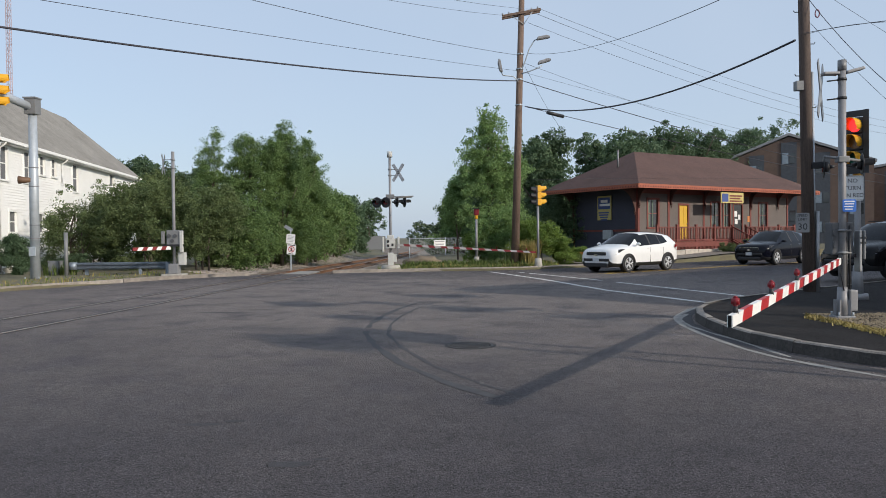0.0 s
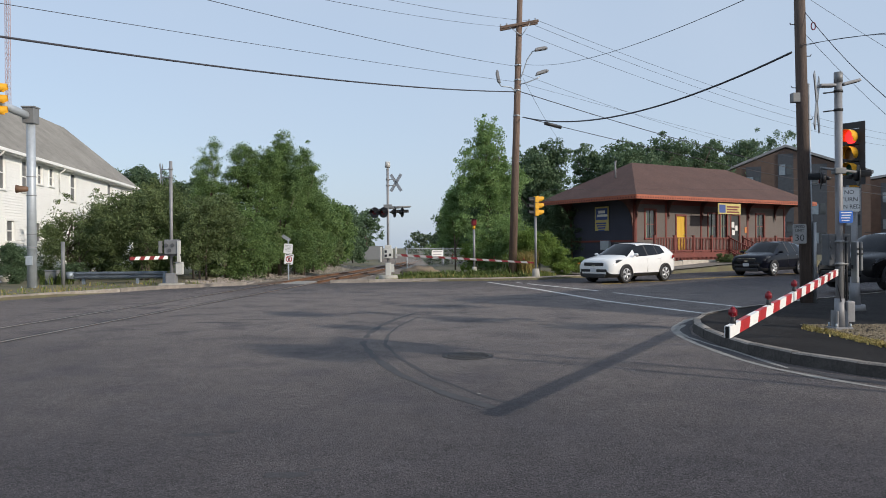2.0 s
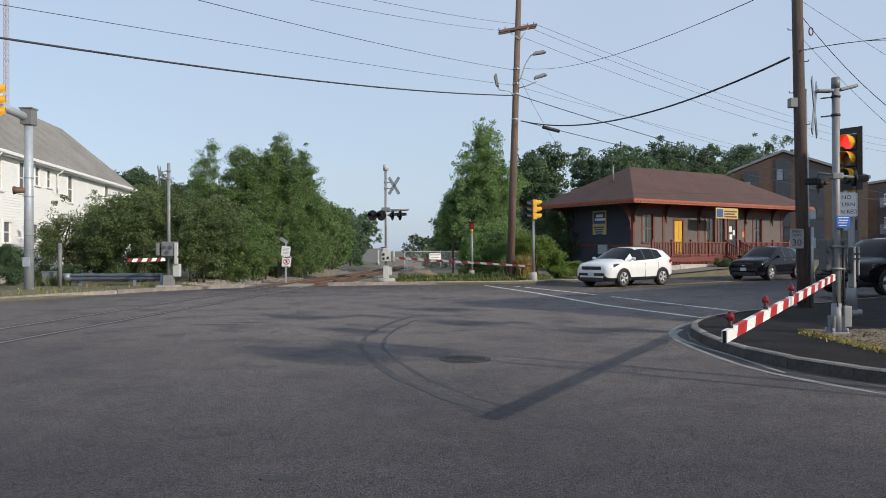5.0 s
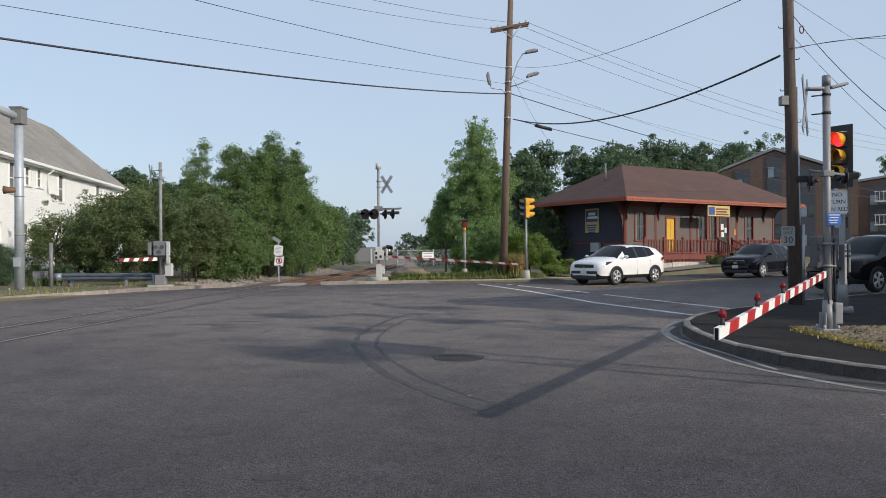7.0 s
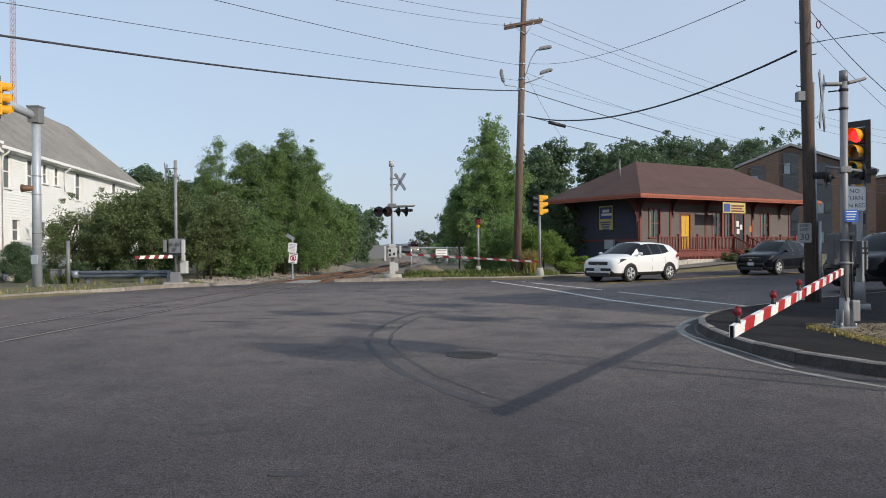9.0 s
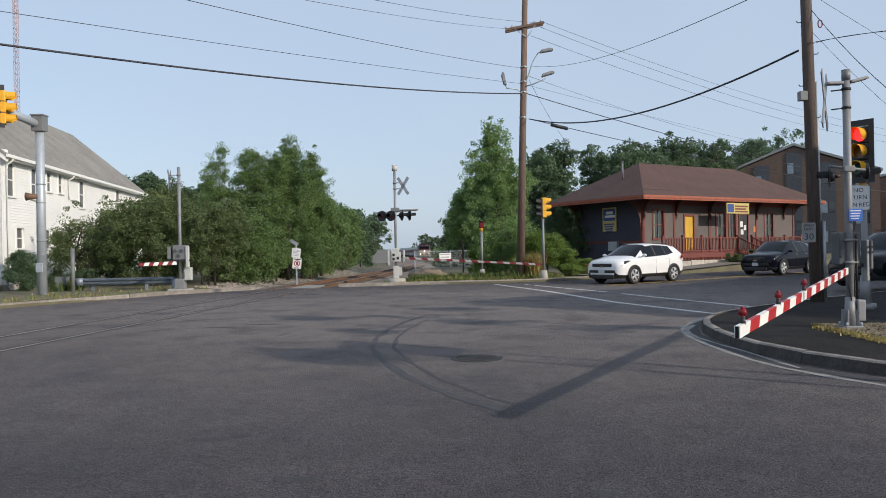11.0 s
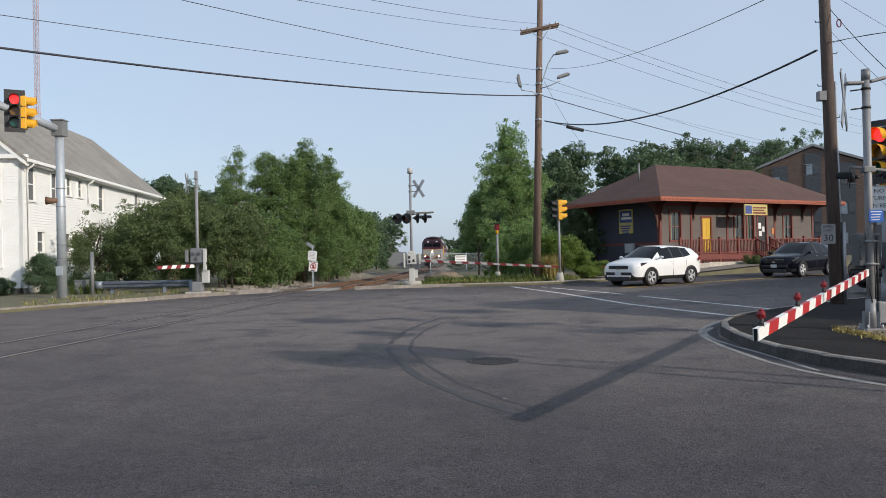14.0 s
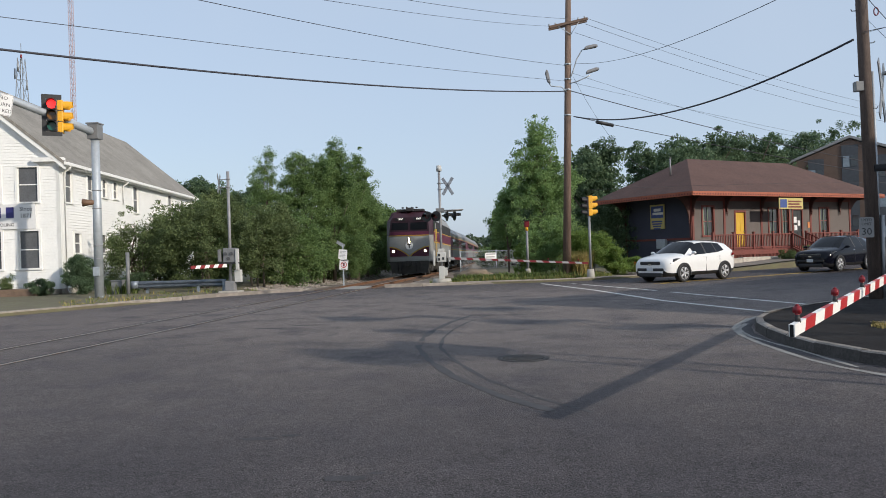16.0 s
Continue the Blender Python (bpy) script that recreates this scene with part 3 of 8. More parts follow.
def weed_spot(r):
    k = r.randint(0, 17)
    x = -3.0 + 8.2 * ((k * 0.618) % 1.0) + r.normal() * 0.22
    y = 34.6 + max(0, (x - 3) * 0.5) + 3.5 * ((k * 0.37) % 1.0) + r.normal() * 0.22
    return x, y, land(x, y) - 0.01, 0.6 + 0.5 * ((k * 0.29) % 1.0)


blades("weeds", 2200, weed_spot, 0.36, M_grass, "clumps of tall weeds on the verge", 12, w=0.028)
blades("grass", 420, verge_left, 0.16, M_grass, "sparse weeds at the foot of the bushes", 7)
blades("dry_grass", 900, verge_left, 0.13, M_dry, "sparse dry grass at the foot of the bushes", 9, w=0.012)
blades("dry_grass", 2600, lambda r: (*((lambda t, o: (6.02 + o * 0.5 + 3.5 * max(0, t - 0.55), 12.4 - 4.6 * min(t, 0.55) + o, 0.14))(r.uniform(), r.normal() * 0.14)), 0.5), 0.09, M_dry, "yellowed dry grass edging the gravel", 8, w=0.012)

# ---- buildings ----
def siding_wall(L, z0, z1, holes, step, lap=0.018, tri=None):
    """Clapboards, lapped, with openings left out. The wall runs along +x from 0 to L and faces -y. tri: a gable's apex height."""
    bm = BM()
    z = z0
    while z < z1 - 1e-6:
        t = min(z1, z + step)
        if tri:
            k0 = L / 2 * (z - tri[0]) / (tri[1] - tri[0]) if z > tri[0] else 0
            spans = [(k0, L - k0)]
        else:
            spans = [(0, L)]
        for (hx0, hx1, hz0, hz1) in holes:
            if hz0 < t - 0.02 and hz1 > z + 0.02:
                spans = [s for a, b in spans for s in ((a, min(b, hx0)), (max(a, hx1), b)) if s[1] - s[0] > 0.01]
        for a, b in spans:
            v = [bm.verts.new(p) for p in ((a, -lap, z), (b, -lap, z), (b, 0, t), (a, 0, t), (a, 0, z), (b, 0, z))]
            bm.faces.new((v[0], v[1], v[2], v[3])), bm.faces.new((v[4], v[5], v[1], v[0]))
        z = t
    bmesh.ops.remove_doubles(bm, verts=bm.verts, dist=1e-5)
    return bm


def frame_of(P, d):
    """Axes of a wall: x along it, -y outwards."""
    return Matrix.Translation((P[0], P[1], 0)) @ Matrix.Rotation(math.atan2(d[1], d[0]), 4, "Z")


M_glass = mat("window_glass", (0.035, 0.04, 0.045), 0.06, var=0.25, scale=1.5, spec=0.8)
M_screen = mat("window_behind_screen", (0.105, 0.108, 0.115), 0.35, var=0.2, scale=1.5, spec=0.5)
M_clap = mat("white_clapboard", (0.86, 0.86, 0.84), 0.6, var=0.05, scale=1.2, bump=0.08, bscale=30)
M_trim = mat("white_trim", (0.82, 0.82, 0.80), 0.5, var=0.04)
M_shingle_g = mat("grey_shingle_roof", (0.24, 0.225, 0.20), 0.9, var=0.25, scale=0.6, bump=0.5, bscale=35)
M_shingle_b = mat("brown_shingle_roof", (0.092, 0.050, 0.041), 0.9, var=0.2, scale=0.9, bump=0.5, bscale=40)
M_text = mat("sign_black", (0.02, 0.02, 0.025), 0.5, var=0)
M_navy = mat("sign_navy", (0.03, 0.03, 0.16), 0.5, var=0.05)
M_signw = mat("sign_white", (0.72, 0.72, 0.72), 0.45, var=0.06)


def words(text, size, material, parent, m, name="lettering", extrude=0.002, sx=1.0):
    """Raised lettering in the built-in font, as a mesh."""
    cu = bpy.data.curves.new(name, "FONT")
    cu.body, cu.size, cu.extrude, cu.align_x, cu.align_y = text, size, extrude, "CENTER", "CENTER"
    cu.resolution_u = 2
    tmp = bpy.data.objects.new(name, cu)
    scene.collection.objects.link(tmp)
    me = bpy.data.meshes.new_from_object(tmp.evaluated_get(bpy.context.evaluated_depsgraph_get()))
    bpy.data.objects.remove(tmp)
    me.materials.clear()
    me.materials.append(material)
    ob = new(name, me)
    ob.parent = parent
    ob.matrix_basis = m @ Matrix.Rotation(radians(90), 4, "X") @ Matrix.Diagonal((sx, 1, 1, 1))
    return ob


def window(parent, W, x0, x1, z0, z1, trim, tw=0.1, rails=1, glassm=None, inset=0.06):
    """A sash window in a wall with axes W: casing, sill, sashes, panes."""
    w = empty("window", W @ Matrix.Translation((x0, 0, z0)))
    w.parent = parent
    X, Z = x1 - x0, z1 - z0
    bm = BM()
    for a in ((-tw, 0, -tw, Z + tw), (X, X + tw, -tw, Z + tw)):
        box(bm, a[0], a[1], -0.045, 0.05, a[2], a[3])
    box(bm, 0, X, -0.045, 0.05, Z, Z + tw)
    part("frame", bm, trim, w)
    bm = BM()
    box(bm, -tw - 0.03, X + tw + 0.03, -0.085, 0.05, -tw * 0.8, 0)
    part("sill", bm, trim, w)
    bm = BM()
    box(bm, 0, X, inset, inset + 0.02, 0, Z)
    part("pane", bm, glassm or M_glass, w)
    bm = BM()
    for i in range(1, rails + 1):
        zz = Z * i / (rails + 1)
        box(bm, 0, X, inset - 0.03, inset, zz - 0.025, zz + 0.025)
    for a, b in ((0, 0.04), (X - 0.04, X)):
        box(bm, a, b, inset - 0.03, inset, 0, Z)
    part("sash", bm, trim, w)
    return w


# White clapboard house
HP, HD = (-19.2, 32.0), Vector((-0.133, 0.991))
house = empty("house", Matrix(), "two-storey white clapboard house with a grey shingle roof", "house")
HL, HW, HE, HR = 21.9, 9.4, 6.15, 10.1
side_w = [(0.55, 1.3, 4.25, 5.7), (3.05, 3.75, 4.3, 5.7), (4.9, 5.5, 4.8, 5.7), (6.4, 7.0, 4.83, 5.7), (9.4, 10.25, 4.25, 5.72), (16.0, 16.9, 4.3, 5.72), (1.4, 2.15, 1.95, 2.85), (4.65, 5.3, 1.95, 2.85), (6.35, 7.0, 1.98, 2.85), (10.5, 11.3, 1.4, 2.85), (16, 16.9, 1.4, 2.85)]
front_w = [(0.93, 1.80, 4.25, 5.78), (0.93, 1.80, 1.3, 2.95), (2.55, 3.42, 4.25, 5.78), (2.55, 3.42, 1.3, 2.95), (4.3, 5.0, 4.3, 5.75), (6.2, 6.9, 4.3, 5.75), (6.2, 6.9, 1.37, 2.9)]
# the side wall faces +x, so it runs from the far end towards the near corner
SW = frame_of((HP[0] + HD.x * HL, HP[1] + HD.y * HL), -HD) @ Matrix.Rotation(math.pi, 4, "Z") @ Matrix.Translation((-HL, 0, 0))


def wall_axes(P, d, out):
    """x along d, -y along out."""
    m = Matrix.Identity(4)
    d, out = Vector((d[0], d[1], 0)).normalized(), Vector((out[0], out[1], 0)).normalized()
    m.col[0][:3], m.col[1][:3], m.col[2][:3], m.col[3][:3] = d, -out, d.cross(-out), (P[0], P[1], 0)
    return m


HN = Vector((0.991, 0.133))          # outwards from the long side
FAR = (HP[0] + HD.x * HL, HP[1] + HD.y * HL)
# for a wall that faces +x, x along the wall must run so that z stays up: from near corner away
AX_S = wall_axes(HP, HD, HN)
AX_F = wall_axes((HP[0] - HN.x * HW, HP[1] - HN.y * HW), HN, -HD)
for nm, AX, L, holes, tri in (("side_wall", AX_S, HL, side_w, None), ("front_wall", AX_F, HW, [(HW - b, HW - a, c, d) for a, b, c, d in front_w], (HE, HR))):
    ob = part(nm, siding_wall(L, 0.35, HR if tri else HE, holes, 0.125, tri=tri), M_clap, house)
    ob.matrix_basis = AX
    bm = BM()
    box(bm, 0, L, 0.0, 0.3, -0.1, 0.35)
    ob = part("foundation", bm, M_concrete, house)
    ob.matrix_basis = AX
    for x0 in (-0.03, L - 0.12):
        bm = BM()
        box(bm, x0, x0 + 0.15, -0.03, 0.1, 0.35, HE)
        ob = part("corner_board", bm, M_trim, house)
        ob.matrix_basis = AX
    for (a, b, c, d) in holes:
        window(house, AX, a, b, c, d, M_trim, glassm=M_screen)
bm = BM()
box(bm, 0.25, HL - 0.05, 0.12, HW - 0.1, 0, HE)
ob = part("inner_wall", bm, M_black, house)
ob.matrix_basis = AX_S
# roof: two slopes with thickness, eaves and rakes
bm = BM()
ov, rk = 0.35, 0.3
sl = (HR - HE) / (HW / 2)
for s in (0, 1):
    e, r = (-ov, HW / 2) if s == 0 else (HW + ov, HW / 2)
    ze = HE - ov * sl + 0.15
    A = [(-rk, e, ze), (HL + rk, e, ze), (HL + rk, r, HR + 0.15), (-rk, r, HR + 0.15)]
    lo = [bm.verts.new((x, y, z - 0.16)) for x, y, z in A]
    hi = [bm.verts.new(p) for p in A]
    bm.faces.new(hi), bm.faces.new(lo[::-1])
    for i in range(4):
        bm.faces.new((lo[i], lo[(i + 1) % 4], hi[(i + 1) % 4], hi[i]))
bmesh.ops.recalc_face_normals(bm, faces=bm.faces)
ob = part("roof", bm, M_shingle_g, house)
ob.matrix_basis = AX_S
bm = BM()
for y0, y1 in ((-ov - 0.10, -ov), (HW + ov, HW + ov + 0.10)):
    box(bm, -rk, HL + rk, y0, y1, HE - ov * sl - 0.03, HE - ov * sl + 0.12, bev=0.02)
ob = part("gutter", bm, M_trim, house)
ob.matrix_basis = AX_S
bm = BM()
box(bm, -0.2, HL + 0.2, -ov, 0, HE - ov * sl - 0.06, HE - ov * sl - 0.02)
box(bm, 0, HL, -0.05, 0.0, HE - 0.35, HE)
ob = part("soffit", bm, M_trim, house)
ob.matrix_basis = AX_S
for sx in (0.3, 7.6, 21.7):
    bm = BM()
    sweep(bm, [(sx, -ov - 0.05, HE - 0.3), (sx, -ov, HE - 0.42), (sx + 0.1, -0.1, HE - 0.55), (sx + 0.1, -0.06, HE - 0.8), (sx + 0.1, -0.06, 0.25 if sx < 1 else 4.6 if sx < 9 else 1), (sx + 0.1, -0.2, 0.12 if sx < 1 else 4.5 if sx < 9 else 0.9)], 0.045, n=8)
    ob = part("downpipe", bm, M_trim, house)
    ob.matrix_basis = AX_S
bm = BM()   # rake boards on the gable and the short eave return
for s in (0, 1):
    P0, P1 = Vector((-0.32 if s == 0 else HW + 0.32, -rk + 0.02, HE - 0.25)), Vector((HW / 2, -rk + 0.02, HR + 0.02))
    n = Vector((0, 0, 0.24))
    vs = [bm.verts.new(p) for p in (P0, P1, P1 - n, P0 - n)]
    vb = [bm.verts.new(p + Vector((0, 0.28, 0))) for p in (P0, P1, P1 - n, P0 - n)]
    bm.faces.new(vs), bm.faces.new(vb[::-1])
    for i in range(4):
        bm.faces.new((vs[i], vb[i], vb[(i + 1) % 4], vs[(i + 1) % 4]))
bmesh.ops.recalc_face_normals(bm, faces=bm.faces)
ob = part("rake_board", bm, M_trim, house)
ob.matrix_basis = AX_F
bm = BM()
for k, x0 in enumerate((HW - 1.05, -0.3)):
    bm = BM() if k else bm
    box(bm, x0, x0 + 1.35, -0.28, 0, HE - 0.16, HE + 0.02)
    ob = part("eave_return", bm, M_trim, house)
    ob.matrix_basis = AX_F
# name board on the gable wall
hs = empty("name_board", AX_F, "white painted name board on the house gable", "sign")
bm = BM()
box(bm, HW - 5.2, HW - 1.02, -0.09, -0.03, 3.05, 4.15)
part("board", bm, M_signw, hs)
words("Since", 0.26, M_text, hs, Matrix.Translation((HW - 1.43, -0.093, 3.93)))
words("1871", 0.27, M_text, hs, Matrix.Translation((HW - 1.43, -0.093, 3.62)))
bm = BM()
for i in range(4):
    box(bm, HW - 2.28 - i * 0.55, HW - 1.95 - i * 0.55, -0.10, -0.088, 3.55, 4.02)
part("logo_block", bm, M_navy, hs)
words("OLING", 0.2, M_text, hs, Matrix.Translation((HW - 2.25, -0.093, 3.24)))
# planter in front of the gable
bm = BM()
box(bm, 0.1, 1.9, -1.3, -0.25, -0.05, 0.42, bev=0.03)
M_plank = mat("planter_wood", (0.16, 0.11, 0.08), 0.9, var=0.3, scale=4)
ob = tagged(put("planter", bm, M_plank, m=AX_F @ Matrix.Translation((HW - 2.4, 0, 0))), "low timber planter against the house gable", "planter")

# ---- old railway depot, now a shop ----
DP = (12.0, 46.0)
DU = Vector((0.8398, 0.5429))
DV = Vector((-0.5429, 0.8398))
GZ = 0.38                                  # ground level at the depot
DL, DW, DOV = 15.7, 5.7, 1.55
AX_DF = wall_axes(DP, DU, -DV)
AX_DL = wall_axes((DP[0] + DV.x * DW, DP[1] + DV.y * DW), -DV, -DU)
depot = empty("depot_shop", Matrix(), "old wooden railway depot shop with a hipped brown roof", "building")
M_dgrey = mat("grey_clapboard", (0.118, 0.099, 0.092), 0.75, var=0.12, scale=1.2, bump=0.1, bscale=30)
# end wall: its shade is put into this darker, bluer colour
M_dblue = mat("shaded_slate_clapboard", (0.045, 0.047, 0.070), 0.8, var=0.12, scale=1.2)
M_dred = mat("oxide_red_paint", (0.160, 0.037, 0.028), 0.65, var=0.2, scale=3)
# bracket and soffit brown, deepened to hold the shade under the eaves
M_dbrown = mat("shaded_dark_brown_paint", (0.085, 0.035, 0.028), 0.7, var=0.2, scale=3)
M_dorange = mat("rust_orange_fascia", (0.34, 0.098, 0.052), 0.7, var=0.15, scale=3)
M_door = mat("yellow_door_paint", (0.62, 0.38, 0.03), 0.5, var=0.06)
M_dshop = mat("dark_door_paint", (0.030, 0.032, 0.034), 0.4, var=0.15)
M_greenf = mat("green_window_trim", (0.13, 0.19, 0.14), 0.6, var=0.1)
d_win = [(0.95, 1.85, 2.0, 3.72), (7.05, 7.95, 2.0, 3.6), (8.35, 9.0, 2.0, 3.6), (12.3, 13.2, 2.0, 3.65)]
d_door = [(3.85, 4.7, 1.2, 3.4), (9.45, 10.35, 1.2, 3.55)]
ob = part("front_wall", siding_wall(DL, GZ - 0.1, 4.4, d_win + d_door, 0.125), M_dgrey, depot, "grey clapboard wall")
ob.matrix_basis = AX_DF
ob = part("end_wall", siding_wall(DW, GZ - 0.1, 4.4, [], 0.125), M_dblue, depot, "clapboard wall darkened slate-blue for its shade")
ob.matrix_basis = AX_DL
bm = BM()
box(bm, 0.1, DL - 0.02, 0.18, DW - 0.02, 0.0, 4.45)
ob = part("inner_wall", bm, M_black, depot)
ob.matrix_basis = AX_DF
bm = BM()
for x in (0.0, 2.75, 6.2, 11.2, DL - 0.14):
    box(bm, x, x + 0.16, -0.05, 0.06, GZ, 4.4)
box(bm, 0, DL, -0.04, 0.05, 4.1, 4.4)
box(bm, 0, DL, -0.035, 0.05, GZ - 0.1, 1.15)
ob = part("corner_post", bm, M_dred, depot)
ob.matrix_basis = AX_DF
bm = BM()
for x in (0.0, DW - 0.14):
    box(bm, x, x + 0.14, -0.05, 0.06, GZ, 4.4)
box(bm, 0, DW, -0.05, 0.05, 1.75, 1.87)
ob = part("belt_board", bm, M_dred, depot)
ob.matrix_basis = AX_DL
for a, b, c, d in d_win:
    w = window(depot, AX_DF, a, b, c, d, M_dred, tw=0.12)
    bm = BM()
    box(bm, (b - a) / 2 - 0.02, (b - a) / 2 + 0.02, 0.02, 0.05, 0, d - c)
    box(bm, 0.05, 0.2, 0.055, 0.058, 0.02, d - c - 0.02)
    part("curtain", bm, M_greenf, w)
for i, (a, b, c, d) in enumerate(d_door):
    bm = BM()
    box(bm, a, b, 0.03, 0.08, c, d)
    for z0, z1 in ((c + 0.15, c + 0.85), (c + 1.0, c + 1.5), (c + 1.6, c + 2.05)):
        for x0, x1 in ((a + 0.1, (a + b) / 2 - 0.05), ((a + b) / 2 + 0.05, b - 0.1)):
            box(bm, x0, x1, 0.015, 0.03, z0, z1)
    dd = part("door", bm, M_door if i == 0 else M_dshop, depot, "yellow panelled door" if i == 0 else "dark shop door with paper notices")
    dd.matrix_basis = AX_DF
    bm = BM()
    tube(bm, (b - 0.08, 0.0, c + 1.0), (b - 0.08, -0.06, c + 1.0), 0.03)
    part("door_knob", bm, M_alu, dd)
    bm = BM()
    for x in (a - 0.11, b):
        box(bm, x, x + 0.11, -0.045, 0.06, c, d + 0.12)
    box(bm, a, b, -0.045, 0.06, d, d + 0.12)
    ob = part("door_frame", bm, M_dred, depot)
    ob.matrix_basis = AX_DF
    if i:
        for x0, z0, x1, z1 in ((0.1, 1.5, 0.4, 1.9), (0.5, 1.3, 0.75, 1.65), (0.15, 1.0, 0.45, 1.35)):
            bm = BM()
            box(bm, a + x0, a + x1, 0.005, 0.013, c + z0, c + z1)
            part("notice", bm, M_signw, dd)
# roof: hip with a deep overhang, boarded soffit, fascia and brackets
E0, ER = 4.42, 7.08
Lr, Wr = DL + 2 * DOV, DW + 2 * DOV
bm = BM()
c4 = [(-DOV, -DOV), (DL + DOV, -DOV), (DL + DOV, DW + DOV), (-DOV, DW + DOV)]
lo = [bm.verts.new((x, y, E0 + 0.14)) for x, y in c4]
r0, r1 = bm.verts.new((-DOV + Wr / 2, DW / 2, ER)), bm.verts.new((DL + DOV - Wr / 2, DW / 2, ER))
for q in ((lo[0], lo[1], r1, r0), (lo[1], lo[2], r1), (lo[2], lo[3], r0, r1), (lo[3], lo[0], r0)):
    bm.faces.new(q)
un = [bm.verts.new((x, y, E0 + 0.10)) for x, y in c4]
bm.faces.new(un[::-1])
for i in range(4):
    bm.faces.new((un[i], un[(i + 1) % 4], lo[(i + 1) % 4], lo[i]))
ob = part("roof", bm, M_shingle_b, depot, "brown shingle hipped roof")
ob.matrix_basis = AX_DF
bm = BM()
box(bm, -DOV, DL + DOV, -DOV - 0.03, -DOV, E0 - 0.12, E0 + 0.13)
box(bm, -DOV - 0.03, -DOV, -DOV, DW + DOV, E0 - 0.12, E0 + 0.13)
box(bm, DL + DOV, DL + DOV + 0.03, -DOV, DW + DOV, E0 - 0.12, E0 + 0.13)
fa = part("fascia", bm, M_dorange, depot, "rust-orange fascia with a scalloped edge")
fa.matrix_basis = AX_DF
bm = BM()
for i in range(int((DL + 2 * DOV) / 0.22)):
    x = -DOV + 0.11 + i * 0.22
    tube(bm, (x, -DOV - 0.045, E0 - 0.02), (x, -DOV - 0.03, E0 - 0.02), 0.055, n=8)
for i in range(int((DW + 2 * DOV) / 0.22)):
    y = -DOV + 0.11 + i * 0.22
    tube(bm, (-DOV - 0.045, y, E0 - 0.02), (-DOV - 0.03, y, E0 - 0.02), 0.055, n=8)
tagged(part("scallop_trim", bm, M_dred, fa), kind="stuff")
bm = BM()
box(bm, -DOV, DL + DOV, -DOV, DW + DOV, E0 - 0.02, E0 + 0.08)
ob = part("soffit", bm, M_dbrown, depot)
ob.matrix_basis = AX_DF


def bracket(reach, foot):
    """A slim wall post with a turned drop and a curved knee out to the eave."""
    bm = BM()
    box(bm, -0.05, 0.05, -0.10, 0, foot, 4.3, bev=0.01)
    for k in range(3):
        tube(bm, (0, -0.07, foot - 0.02 - 0.1 * k), (0, -0.07, foot + 0.06 - 0.1 * k), 0.075 - 0.016 * k, 0.055 - 0.016 * k, n=8)
    box(bm, -0.045, 0.045, -reach - 0.1, -0.05, 4.27, 4.39)
    n = 8
    inner = [(-0.08 - reach * (i / n) ** 1.5, foot + 0.1 + (4.27 - foot - 0.1) * math.sin(i / n * math.pi / 2)) for i in range(n + 1)]
    outer_ = [(-0.08, 4.3), (-0.08, foot + 0.1)]
    pts = outer_ + inner[1:]
    A = [bm.verts.new((-0.035, y, z)) for y, z in pts]
    B = [bm.verts.new((0.035, y, z)) for y, z in pts]
    bm.faces.new(A), bm.faces.new(B[::-1])
    for i in range(len(pts)):
        bm.faces.new((A[i], B[i], B[(i + 1) % len(pts)], A[(i + 1) % len(pts)]))
    bmesh.ops.recalc_face_normals(bm, faces=bm.faces)
    return bm


for x in (0.08, 3.0, 6.3, 11.3, 14.4):
    ob = part("bracket", bracket(0.42, 3.42), M_dbrown, depot)
    ob.matrix_basis = AX_DF @ Matrix.Translation((x, -0.05, 0))
for x in (0.1, DW - 0.1):
    ob = part("bracket", bracket(1.1, 2.95), M_dbrown, depot)
    ob.matrix_basis = AX_DL @ Matrix.Translation((x, -0.05, 0))
for y in (0.12, DW - 0.12):
    ob = part("bracket", bracket(1.3, 2.9), M_dbrown, depot)
    ob.matrix_basis = AX_DF @ Matrix.Translation((DL + 0.02, y, 0)) @ Matrix.Rotation(radians(90), 4, "Z")
bm = BM()
tube(bm, (0.75, 2.3, 5.9), (0.75, 2.3, 6.95), 0.055)
tube(bm, (0.75, 2.3, 6.95), (0.75, 2.3, 7.02), 0.08)
ob = part("vent_pipe", bm, M_alu, depot)
ob.matrix_basis = AX_DF

# porch deck with railing and stairs
porch = empty("porch", AX_DF, "red-painted wooden porch with railing and steps", "porch")
PZ, PD = 1.08, 1.75
ST0, ST1 = 6.95, 8.4
k = 0
x = -0.2
while x < DL + 0.1:
    bm = BM()
    box(bm, x, x + 0.43, -PD, -0.06, PZ - 0.05, PZ)
    part("deck_board", bm, M_dred, porch)
    x += 0.445
bm = BM()
box(bm, -0.2, DL, -PD - 0.02, -PD + 0.03, PZ - 0.32, PZ - 0.055)
part("rim_board", bm, M_dred, porch)
bm = BM()
x = -0.2
while x < DL:
    if not ST0 < x < ST1:
        box(bm, x, x + 0.06, -PD + 0.01, -PD + 0.03, GZ - 0.1, PZ - 0.32)
    x += 0.13
part("skirt_lattice", bm, M_dred, porch)


